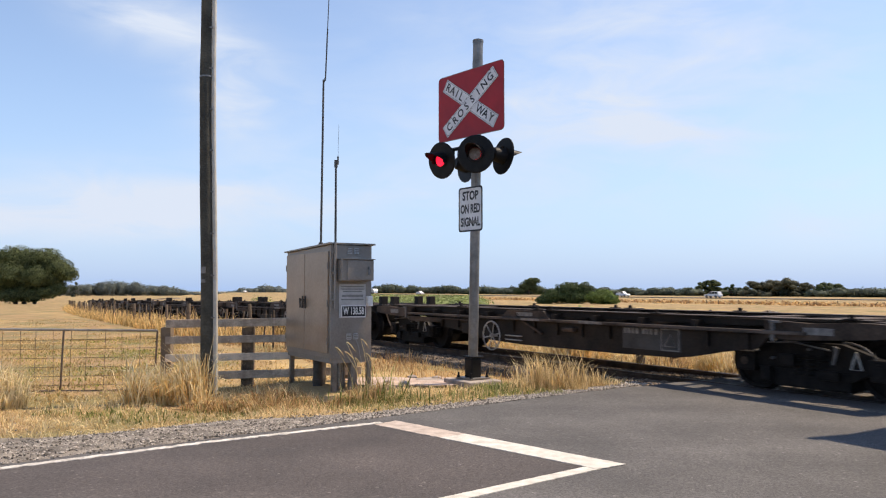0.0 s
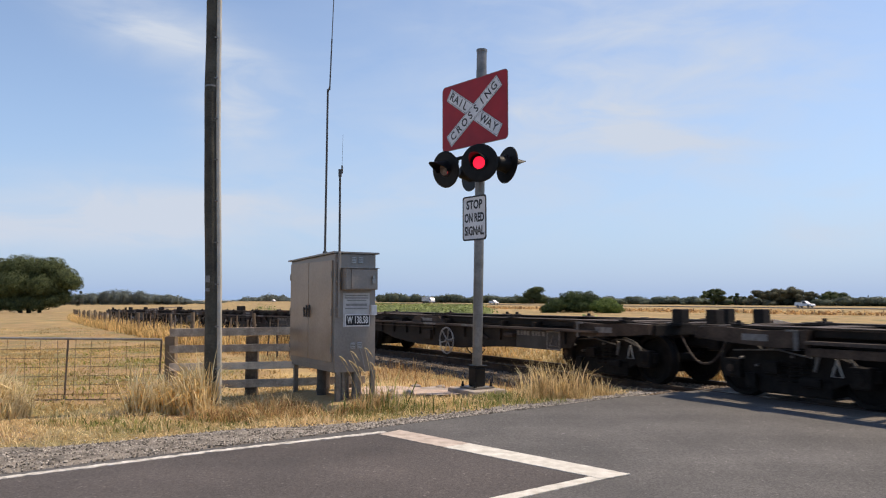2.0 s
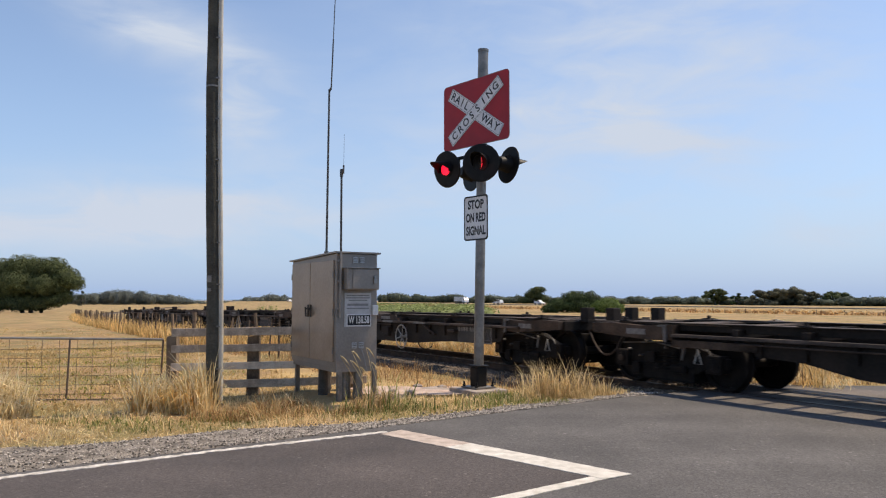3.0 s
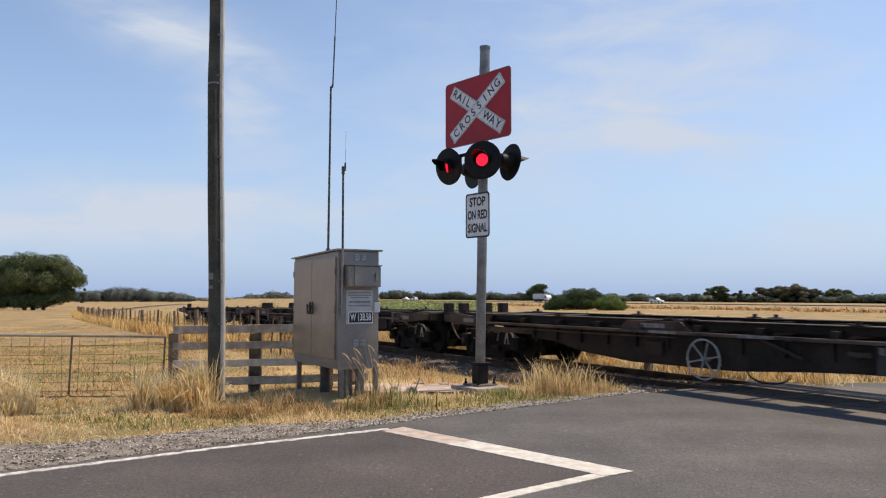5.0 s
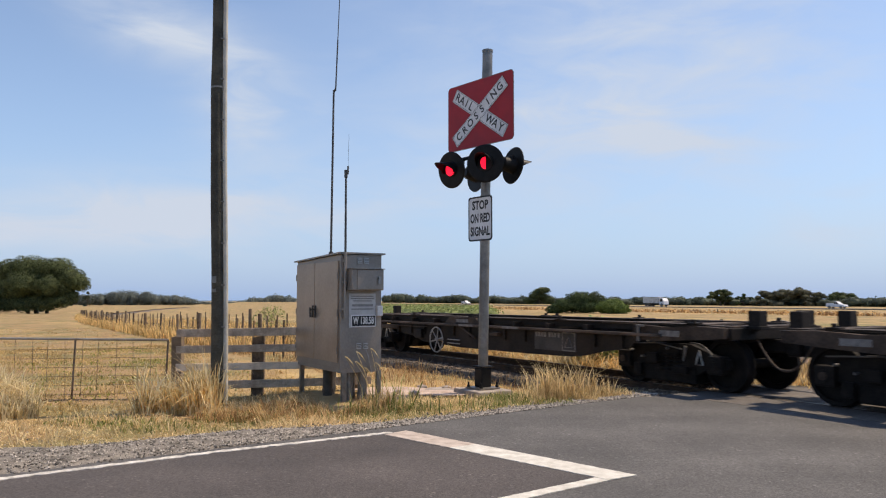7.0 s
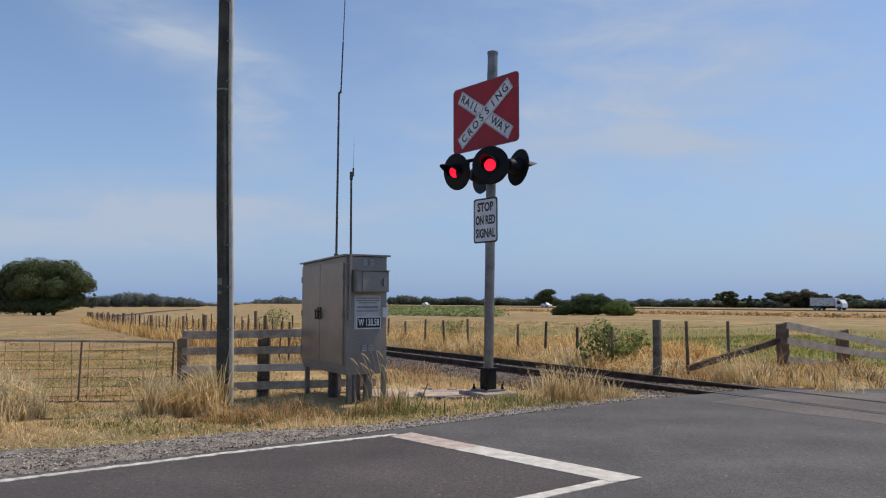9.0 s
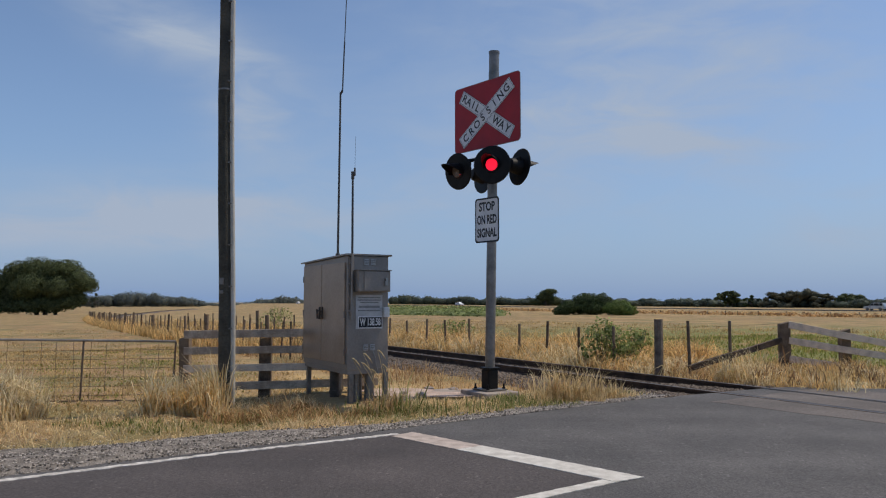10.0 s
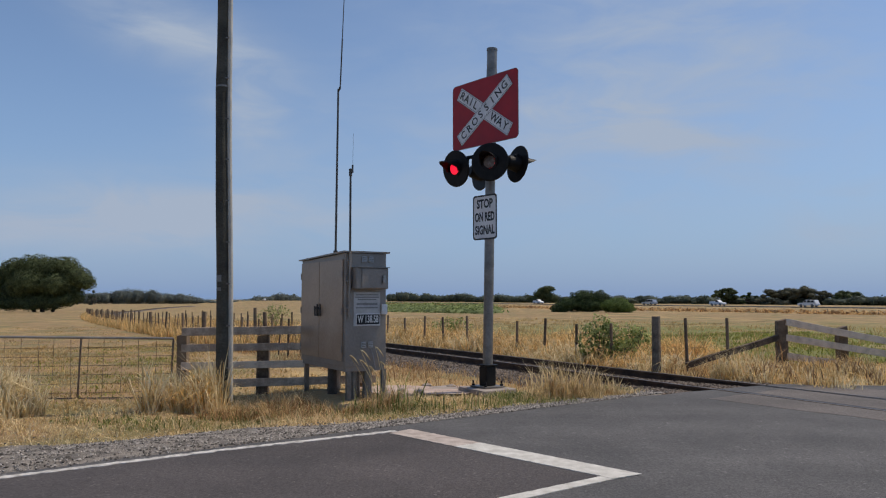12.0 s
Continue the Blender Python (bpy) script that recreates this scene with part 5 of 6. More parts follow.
def build_train():
    plain = build_wagon("plain", "empty black grimy flat container wagon with a pale brake wheel")
    long = build_wagon("long", "empty grimy black flat container wagon with sagging brake pipes")
    order = ["plain", "plain", "long", "long", "long", "long", "plain", "plain"]
    used = {"plain": plain, "long": long}
    for i, kind in enumerate(order):
        a = TRAIN_START - PITCH * i
        source = used[kind]
        if source not in [w for w, _ in TRAIN]:
            wagon = source
        else:
            wagon = copy_thing(source, Matrix())
        TRAIN.append((wagon, a))
    # the sixth flat carries an air reservoir on its side sill
    tank = bmesh.new()
    rod(tank, (4.55, -0.86, 0.76), (5.35, -0.86, 0.76), 0.24, n=22)
    for x in (4.55, 5.35):
        rod(tank, (x, -0.86, 0.76), (x + (0.06 if x > 5 else -0.06), -0.86, 0.76), 0.24, 0.15, n=22)
    # the leading flat still carries a container
    load = empty("shipping_container", Matrix(), "brown corrugated steel shipping container on the leading wagon", "shipping container")
    bm = bmesh.new()
    box(bm, (3.4, 0, 2.3), (6.0, 2.36, 2.5))
    for k in range(22):
        for s in (-1, 1):
            box(bm, (0.6 + 0.265 * k, s * 1.19, 2.3), (0.14, 0.03, 2.3))
    part("corrugated_shell", bm, WAGON_BROWN, load)
    for x, y in product((0.36, 6.44), (-1.16, 1.16)):
        part("corner_post", box(bmesh.new(), (x, y, 2.32), (0.12, 0.12, 2.6), bevel=0.01), WAGON_GREY, load)
    TRAIN.append((load, TRAIN_START))
    for ob in TRAIN[2][0].children:                    # its brake wheel sits further forward than on its sisters
        if ob.name.startswith("brake_wheel"):
            ob.location.x += 0.3
    part("air_reservoir", tank, WAGON_BROWN, TRAIN[6][0], "brown cylindrical air reservoir on the side")


build_train()


# ---------------------------------------------------------------- foliage
def leaf_cloud(rng, blobs, count, size, flat=0.75, core=0.80):
    """Many small leaf clumps on and in a set of lumpy ellipsoids: (x, y, z, rx, ry, rz)."""
    weights = np.array([b[3] * b[4] + b[4] * b[5] + b[3] * b[5] for b in blobs])
    pick = rng.choice(len(blobs), count, p=weights / weights.sum())
    b = np.array(blobs)[pick]
    way = rng.normal(size=(count, 3))
    way /= np.linalg.norm(way, axis=1)[:, None]
    reach = 0.62 + 0.40 * rng.random(count) ** 0.6
    lump = 1 + 0.16 * np.sin(way[:, 0] * 7 + pick) * np.cos(way[:, 2] * 6 + pick * 2)
    at = b[:, :3] + way * b[:, 3:] * (reach * lump)[:, None]
    u = rng.normal(size=(count, 3))
    u -= (u * way).sum(1)[:, None] * way * flat
    u /= np.linalg.norm(u, axis=1)[:, None]
    v = np.cross(way + 0.5 * rng.normal(size=(count, 3)), u)
    v /= np.linalg.norm(v, axis=1)[:, None]
    s = size * (0.6 + 0.8 * rng.random(count))[:, None]
    pts = np.stack([at - u * s, at - v * s * 0.6, at + u * s, at + v * s * 0.6], 1).reshape(-1, 3)
    verts, faces = pts.tolist(), np.arange(count * 4).reshape(-1, 4).tolist()
    bm = bmesh.new()
    bmesh.ops.create_icosphere(bm, subdivisions=2, radius=core)
    ball, tris = [v.co.copy() for v in bm.verts], [[v.index for v in f.verts] for f in bm.faces]
    bm.free()
    for x, y, z, rx, ry, rz in blobs if core else ():
        start = len(verts)
        verts += [(x + rx * c.x * (1 + 0.2 * noise.noise(c * 4 + Vector((x, y, z)))), y + ry * c.y, z + rz * c.z * (1 + 0.2 * noise.noise(c * 4 + Vector((z, x, y))))) for c in ball]
        faces += [[start + i for i in t] for t in tris]
    return verts, faces


def trunk_mesh(bm, base, top, r, limbs, rng):
    base, top = Vector(base), Vector(top)
    rod(bm, base, base.lerp(top, 0.5), r, r * 0.75, n=10)
    rod(bm, base.lerp(top, 0.5), top, r * 0.75, r * 0.4, n=10)
    for x, y, z in limbs:
        start = base.lerp(top, rng.uniform(0.35, 0.8))
        mid = start.lerp(Vector((x, y, z)), 0.5) + Vector((0, 0, 0.3))
        rod(bm, start, mid, r * 0.4, r * 0.25, n=7)
        rod(bm, mid, (x, y, z), r * 0.25, r * 0.08, n=7)


def tree(name, x, y, blobs, count, size, leaf, trunks, label, category="tree", core=0.74):
    """blobs and trunks in metres about the foot."""
    rng = np.random.default_rng(abs(int(x * 31 + y * 17)))
    ob = empty(name, Matrix.Translation((x, y, ground_height(x, y) - 0.15)), label, category)
    bm = bmesh.new()
    for tx, h, r in trunks:
        trunk_mesh(bm, (tx, 0, 0), (tx + 0.15 * h * rng.uniform(-1, 1), 0, h), r, [(b[0], b[1], b[2]) for b in blobs[:5]], rng)
    part("trunk", bm, BARK, ob)
    verts, faces = leaf_cloud(rng, blobs, count, size, core=core)
    solid("crown", verts, faces, leaf, ob)
    return ob


def lumps(rng, width, height, low, n, depth=0.6):
    out = []
    for i in range(n):
        x = (rng.random() - 0.5) * width
        top = height * (0.55 + 0.45 * math.sqrt(max(0.05, 1 - (2 * x / width) ** 2))) * rng.uniform(0.85, 1.0)
        r = width * rng.uniform(0.15, 0.25)
        rz = min(r * 0.7, (top - low) * 0.45)
        out.append((x, (rng.random() - 0.5) * width * depth, rng.uniform(low + rz, max(top - rz, low + rz + 0.01)), r, r, rz))
    return out


def dome(rng, width, height, low, n):
    """Many small lumps under a rounded roof, open below: the crown of a wind-shaped tree."""
    out = []
    for i in range(n):
        x, y = (rng.random() - 0.5) * width * 0.86, (rng.random() - 0.5) * width * 0.5
        u = min(1.0, math.hypot(x, y) / (0.5 * width))
        r = width * rng.uniform(0.09, 0.15)
        roof = low + (height - low) * math.sqrt(max(0.12, 1 - u * u)) * rng.uniform(0.9, 1.0)
        out.append((x, y, max(roof - r * 0.6 - rng.random() ** 1.4 * (height - low) * 0.75, low * 0.7), r, r, r * 0.62))
    return out


def sight(px, depth):
    """A ground place seen at that bearing across the view, at that depth."""
    return (px - 784) / 1331 * depth, depth


def build_trees():
    rng = np.random.default_rng(5)
    x, y = sight(82, 230)
    tall = 1.95
    crown = [(-6.4, 0, 5.2, 2.4, 3, 2.2), (-4.4, 0, 6.7, 2.2, 3, 1.9), (-1.6, 0, 7.2, 2.4, 3.2, 1.9), (0.9, 0, 6.9, 2.0, 3, 1.8), (3.0, 0, 7.1, 2.2, 3, 1.7), (5.0, 0, 5.6, 2.0, 3, 1.8), (6.4, 0, 4.7, 1.5, 2, 1.2), (-5.6, 1, 3.0, 2.2, 2.4, 1.4),
             (-1.5, -2, 4.6, 3.0, 3, 2.1), (2.6, -1.5, 4.3, 2.6, 3, 1.9), (0.5, 1.5, 3.0, 3.0, 3, 1.5), (-3.4, -1.5, 3.4, 2.6, 2, 1.7), (-8.0, 0, 3.6, 1.6, 2, 1.8), (-4.8, -1, 1.9, 2.2, 2, 1.0), (2.4, 0, 2.2, 1.8, 2, 1.1), (4.3, 0, 3.6, 1.9, 2, 1.3), (-0.4, 0, 6.0, 2.6, 2.6, 2.0), (0.2, -1.5, 1.9, 2.6, 2, 1.1), (-2.6, -1.5, 1.8, 2.2, 2, 1.0), (4.6, 0, 2.6, 1.6, 2, 1.1), (-6.8, 0, 2.1, 1.8, 2, 1.2),
             (1.8, -1.5, 1.45, 2.2, 2, 1.1), (-1.0, -2, 1.35, 2.4, 2, 1.0), (-4.4, -1.5, 1.4, 2.2, 2, 1.1), (-7.2, -1, 1.4, 2.0, 2, 1.1), (3.9, -1, 1.9, 1.7, 2, 1.0)]
    crown = [tuple(tall * v for v in lump) for lump in crown]
    tree("paddock_tree", x, y, crown, 80000, 0.22, LEAF_MID, ((-2.9, 8.8, 0.65), (-0.4, 9.4, 0.7), (2.7, 8.2, 0.55)), "broad dark green spreading paddock tree with several trunks", core=0.68)
    x, y = sight(1040, 108)
    tree("round_bush", x, y, [(-2.2, 0, 1.2, 2.4, 2, 1.1), (-0.6, 0, 1.9, 2.0, 2, 1.35), (1.3, 0, 1.9, 1.9, 2, 1.3), (-3.8, 0, 0.6, 1.4, 1.5, 0.7), (0.4, -1, 1.0, 2.6, 1.5, 1.0)], 17000, 0.10, LEAF_DARK, ((0, 1.5, 0.15),), "dense dark green rounded bush in the paddock", "bush")
    x, y = sight(1093, 104)
    tree("bright_bush", x, y, [(-0.6, 0, 1.0, 1.8, 1.6, 0.95), (1.0, 0, 0.8, 1.5, 1.4, 0.85), (0.2, 0.4, 1.5, 1.4, 1.2, 0.7)], 10000, 0.095, LEAF_BRIGHT, ((0, 1.0, 0.1),), "bright green low bush in the paddock", "bush")
    for px, depth, w, h, low, n, count, leaf, label in (
            (1284, 235, 7.4, 5.8, 1.7, 30, 2800, LEAF_MID, "olive coastal tree with an open spreading crown"),
            (1327, 232, 4.8, 4.3, 1.2, 12, 1300, LEAF_DARK, "small dark rounded coastal tree beyond the road"),
            (1372, 222, 8.0, 5.6, 0.5, 34, 2800, LEAF_BROWN, "brownish coastal tree beyond the road"),
            (1415, 218, 11.5, 6.4, 0.5, 56, 4600, LEAF_BROWN, "broad brownish-green coastal tree beyond the road"),
            (1455, 214, 7.0, 4.6, 0.4, 30, 2400, LEAF_BROWN, "low brownish coastal tree beyond the road"),
            (1502, 210, 8.0, 4.6, 1.7, 28, 2300, LEAF_MID, "olive coastal tree with an open crown on bare trunks"),
            (1552, 206, 7.0, 2.6, 0.2, 12, 1300, LEAF_BROWN, "low scrubby coastal bush"),
            (1600, 204, 8.0, 2.6, 0.2, 14, 1400, LEAF_BROWN, "low scrubby coastal bush"),
            (1192, 262, 13.0, 3.3, 0.4, 22, 2000, LEAF_FAR, "low dark coastal scrub tree"),
            (1240, 250, 9.0, 3.5, 0.4, 16, 1500, LEAF_FAR, "low dark coastal scrub tree"),
            (1140, 275, 10.0, 3.6, 0.4, 18, 1600, LEAF_FAR, "low dark coastal scrub tree"),
            (168, 480, 7.0, 9.8, 0.6, 14, 1500, LEAF_FAR, "distant dark tree beside the paddock")):
        x, y = sight(px, depth)
        tree("coastal_tree", x, y, dome(rng, w * 1.08, h, low, n), count * 6, 0.10 * depth / 220, leaf, ((0, h * 0.5, 0.2), (w * 0.2, h * 0.5, 0.16)), label)
    x, y = sight(966, 300)
    tree("leaning_tree", x, y, [(-0.4, 0, 4.9, 2.9, 2.4, 1.7), (1.9, 0, 5.7, 2.3, 2, 1.25), (-2.4, 0, 3.4, 2.5, 2, 1.7), (1.0, 0, 3.0, 3.2, 2, 1.6), (-4.2, 0, 1.6, 3.0, 2, 1.5), (3.3, 0, 1.7, 3.4, 2, 1.5), (0.3, -1, 6.1, 1.6, 1.6, 0.9)],
         11000, 0.16, LEAF_MID, ((-0.5, 5.0, 0.25), (1.2, 5.5, 0.2)), "dark olive tree with a leaning crown beyond the road")
    # far woods, along the coast and over the left-hand rise
    blobs = []
    for px in np.arange(690, 1130, 4):
        depth = 190 / (0.8616 * (px - 784) / 1331 + 0.5075)
        x, y = sight(px, depth)
        h = (3.2 + 1.9 * noise.noise((px * 0.03, 0, 0)) + rng.uniform(-0.4, 0.9)) * depth / 380
        blobs.append((x, y + rng.uniform(0, 15), ground_height(x, y) + h * 0.5, rng.uniform(2.0, 3.4), 3, h * 0.6))
    for px in np.arange(1120, 1690, 6):
        depth = 200 / (0.8616 * (px - 784) / 1331 + 0.5075)
        x, y = sight(px, depth)
        h = rng.uniform(1.7, 3.0)
        blobs.append((x, y + rng.uniform(0, 15), ground_height(x, y) + h * 0.45, rng.uniform(2, 4), 3, h * 0.55))
    verts, faces = leaf_cloud(rng, blobs, 45000, 0.3)
    tagged(solid("far_woods", verts, faces, LEAF_FAR), "distant dark band of coastal scrub and trees", "woods", kind="stuff")
    blobs = []
    for px in np.arange(118, 545, 2.5):
        x, y = sight(px, 560)
        rise = np.interp(px, [118, 143, 189, 218, 252, 269, 294, 319, 365, 400, 430, 450, 470, 497, 526, 545], [5.0, 7.2, 8.0, 10.4, 8.8, 9.2, 6.4, 6.6, 2.0, 1.2, 2.2, 5.2, 4.6, 7.6, 5.2, 2.0])
        h = rise + rng.uniform(-0.8, 0.6)
        blobs.append((x, y + rng.uniform(0, 20), h * 0.46 - 2.6, rng.uniform(2.4, 4), 4, h * 0.58))
    # the rise is paled by its leaf colour, which holds the haze
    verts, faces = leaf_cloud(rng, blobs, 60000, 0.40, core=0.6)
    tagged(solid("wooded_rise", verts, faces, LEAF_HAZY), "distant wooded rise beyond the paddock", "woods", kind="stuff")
    # a green crop and the brown brush line in the field
    blobs = []
    for b, q in product(np.arange(60, 114, 6.0), np.arange(-0.085, 0.062, 0.007)):
        depth = b / (0.5075 + 0.8616 * q)
        blobs.append((q * depth, depth, ground_height(q * depth, depth) - 0.1, 3.0, 4.0, 0.55 + 0.3 * rng.random()))
    verts, faces = leaf_cloud(rng, blobs, 26000, 0.22)
    tagged(solid("green_crop", verts, faces, CROP), "pale green leafy crop in the far field", "crop", kind="stuff")
    blobs = [(*field_point(a, 90 + rng.uniform(-1.5, 1.5))[:2], -0.50, 2.6, 1.5, 0.30 + 0.12 * rng.random()) for a in np.arange(-200, -20, 0.9)]
    verts, faces = leaf_cloud(rng, blobs, 9000, 0.24, core=0.0)
    tagged(solid("dry_brush", verts, faces, STRAW_RED), "line of low brown brush across the field", "brush", kind="stuff")
    # leafy weeds by the railway fence
    for bx, by, w, h, n in ((3.70, 17.6, 0.95, 1.22, 430), (4.45, 17.7, 0.8, 1.0, 300), (0.36, 28.0, 1.5, 1.0, 420), (4.05, 17.3, 0.7, 0.8, 200), (-9.1, 41.0, 1.7, 1.5, 420)):
        weed = empty("leafy_weed", Matrix.Translation((bx, by, ground_height(bx, by))), "leafy green weed bush beside the railway fence", "weed bush", "weed bushes by the railway fence")
        bm = bmesh.new()
        for k in range(9):
            rod(bm, (0, 0, 0), ((rng.random() - 0.5) * w, (rng.random() - 0.5) * w * 0.6, h * rng.uniform(0.7, 1.05)), 0.012, 0.005, n=5)
        part("stems", bm, BARK, weed)
        verts, faces = leaf_cloud(rng, [(-w * 0.25, 0, h * 0.5, w * 0.35, w * 0.3, h * 0.42), (w * 0.25, 0, h * 0.55, w * 0.33, w * 0.3, h * 0.45), (0, 0, h * 0.75, w * 0.28, w * 0.25, h * 0.3)], n * 2, 0.042, core=0.0)
        solid("leaves", verts, faces, WEED_LEAF, weed)


# ---------------------------------------------------------------- grass, gravel and stones
def blades(rng, xy, height, width, bend):
    """Bent blades of grass that fan out of small tussocks: places; heights; the root's width; how far the tips lean."""
    n = len(xy)
    z = np.array([ground_height(x, y) for x, y in xy]) - 0.02
    turn = rng.random(n) * 2 * np.pi
    side = np.stack([np.cos(turn), np.sin(turn), np.zeros(n)], 1) * (width * (0.5 + 0.9 * rng.random(n)))[:, None] / 2
    out = np.stack([np.array([noise.noise((x * 3.1, y * 3.1, 4.0)) for x, y in xy]), np.array([noise.noise((x * 3.1, y * 3.1, 8.0)) for x, y in xy]), np.zeros(n)], 1) * 1.1
    out[:, :2] += rng.normal(size=(n, 2)) * 0.55
    lean = out * (height * bend * (0.35 + rng.random(n)))[:, None]
    lean *= np.minimum(1.0, 1.15 * height / np.maximum(np.linalg.norm(lean, axis=1), 1e-6))[:, None]
    sink = 0.5 * np.linalg.norm(lean, axis=1) ** 2 / np.maximum(height, 0.02)
    root = np.stack([xy[:, 0], xy[:, 1], z], 1)
    up = np.zeros((n, 3))
    up[:, 2] = height
    mid, tip = root + up * 0.6 + lean * 0.32, root + up + lean
    tip[:, 2] -= np.minimum(sink, height * 0.75)
    pts = np.stack([root - side, root + side, mid + side * 0.8, mid - side * 0.8, tip], 1).reshape(-1, 3)
    base = np.arange(n)[:, None] * 5
    faces = [tuple(f) for f in (base + np.array([0, 1, 2, 3])).tolist()] + [tuple(f) for f in (base + np.array([3, 2, 4])).tolist()]
    return pts.tolist(), faces


def tussocks(rng, xy, each, spread):
    """Gathers single places into small clumps."""
    again = np.repeat(xy, each, axis=0)
    return again + rng.normal(size=again.shape) * spread


def patchy(rng, xy, amount, scale=1.1):
    keep = [noise.noise((x * scale, y * scale, 9.0)) > amount * (rng.random() * 2 - 1) - 0.12 for x, y in xy]
    return xy[np.array(keep)]


def scatter(rng, n, frame_point, r0, r1, m0, m1):
    return np.array([frame_point(r, m)[:2] for r, m in zip(rng.uniform(r0, r1, n), rng.uniform(m0, m1, n))])


def tuft(rng, x, y, rx, ry, n):
    a, d = rng.random(n) * 2 * np.pi, np.sqrt(rng.random(n))
    return np.stack([x + rx * d * np.cos(a), y + ry * d * np.sin(a)], 1)


def grass(name, rng, xy, low, high, width, bend, material, label):
    h = (low + (high - low) * rng.random(len(xy)) ** 1.7) * np.array([0.75 + 0.7 * max(-0.4, noise.noise((x * 0.9, y * 0.9, 2.0))) for x, y in xy])
    verts, faces = blades(rng, xy, h, width, bend)
    tagged(solid(name, verts, faces, material), label, "grass", kind="stuff")


def build_grass():
    rng = np.random.default_rng(11)
    clear = lambda xy: xy[np.array([not (-11.9 < x * ALONG.x + y * ALONG.y < -9.3 and 3.9 < x * ACROSS.x + y * ACROSS.y < 5.2) for x, y in xy])]
    shoulder = lambda xy: xy[np.array([(x * ROAD_LEFT.x + y * ROAD_LEFT.y) > 7.1 + 2.2 * smooth(5.0, 0.5, x * ROAD_ALONG.x + y * ROAD_ALONG.y) + 0.25 * noise.noise((x, y, 0)) for x, y in xy])]
    verge = shoulder(clear(patchy(rng, scatter(rng, 30000, road_point, -3.5, 7.5, 7.2, 12.6), 0.8)))
    grass("verge_grass", rng, verge, 0.04, 0.14, 0.013, 2.4, STRAW, "short matted dry grass on the road verge")
    verge = tussocks(rng, shoulder(clear(scatter(rng, 420, road_point, -3.5, 7.0, 8.3, 12.4))), 16, 0.05)
    grass("verge_tussocks", rng, verge, 0.10, 0.27, 0.010, 1.6, STRAW, "dry straw tussocks on the road verge")
    pole_clump = np.concatenate([tuft(rng, -3.75, 11.1, 0.42, 0.3, 900), tuft(rng, -3.42, 10.95, 0.25, 0.25, 420), tuft(rng, -4.12, 11.0, 0.25, 0.25, 260)])
    grass("gate_grass", rng, pole_clump[::2], 0.38, 1.35, 0.018, 1.2, GOLD, "tall dry grass clump round the foot of the pole")
    grass("gate_straw", rng, pole_clump[1::2] + (0.06, -0.06), 0.40, 1.55, 0.018, 0.95, PALE_STRAW, "bleached dry grass round the foot of the pole")
    grass("gate_stalks", rng, np.concatenate([tuft(rng, -3.65, 11.0, 0.45, 0.3, 170), tuft(rng, -4.0, 10.95, 0.35, 0.3, 60)]), 0.85, 1.35, 0.014, 0.5, PALE_STRAW, "tall bleached grass stalks round the foot of the pole")
    grass("fence_grass", rng, np.concatenate([tuft(rng, -6.15, 10.6, 0.6, 0.4, 1900), tuft(rng, -6.7, 10.9, 0.6, 0.5, 1300)]), 0.45, 1.05, 0.015, 0.9, PALE_STRAW, "dry grass in front of the mesh gate")
    grass("cabinet_grass", rng, clear(np.concatenate([tuft(rng, -2.6, 10.9, 0.8, 0.5, 1300), tuft(rng, -1.6, 10.05, 1.0, 0.4, 900)])), 0.10, 0.40, 0.012, 1.4, STRAW, "withered dry grass round the cabinet legs")
    weeds = shoulder(clear(np.concatenate([tuft(rng, -2.45, 10.35, 0.9, 0.4, 1500), tuft(rng, -1.45, 9.9, 0.9, 0.3, 1100)])))
    grass("cabinet_weeds", rng, weeds, 0.10, 0.42, 0.012, 1.2, STRAW_RED, "low russet weeds in front of the cabinet")
    grass("olive_weeds", rng, weeds[::3] + (0.04, -0.05), 0.08, 0.34, 0.013, 1.0, GRASS_GREEN, "low olive-green weeds in front of the cabinet")
    grass("green_verge", rng, shoulder(np.concatenate([scatter(rng, 2100, road_point, 4.6, 9.6, 7.25, 8.3), tuft(rng, 1.05, 10.9, 0.45, 0.22, 1100), tuft(rng, -3.0, 9.6, 1.4, 0.5, 900), tuft(rng, -0.8, 9.9, 0.9, 0.4, 700), tuft(rng, -4.4, 9.9, 0.7, 0.3, 400), tuft(rng, 1.4, 10.3, 0.6, 0.25, 700)])), 0.05, 0.20, 0.011, 1.0, GRASS_GREEN, "patchy green and yellow weeds along the road edge")
    grass("weed_stalks", rng, np.concatenate([tuft(rng, 0.0, 9.9, 1.0, 0.35, 60), tuft(rng, -0.9, 9.95, 0.5, 0.25, 50), tuft(rng, 0.75, 10.0, 0.5, 0.3, 30)]), 0.25, 0.6, 0.013, 0.5, GRASS_GREEN, "thin green weed stalks by the cabinet")
    grass("signal_grass", rng, np.concatenate([tuft(rng, 1.74, 10.85, 0.26, 0.2, 300), tuft(rng, 1.42, 10.8, 0.18, 0.15, 90), tuft(rng, 2.12, 10.9, 0.2, 0.15, 150), tuft(rng, 2.5, 11.0, 0.15, 0.12, 90)]), 0.30, 0.82, 0.011, 0.6, STRAW, "tall dry grass clump beside the signal footing")
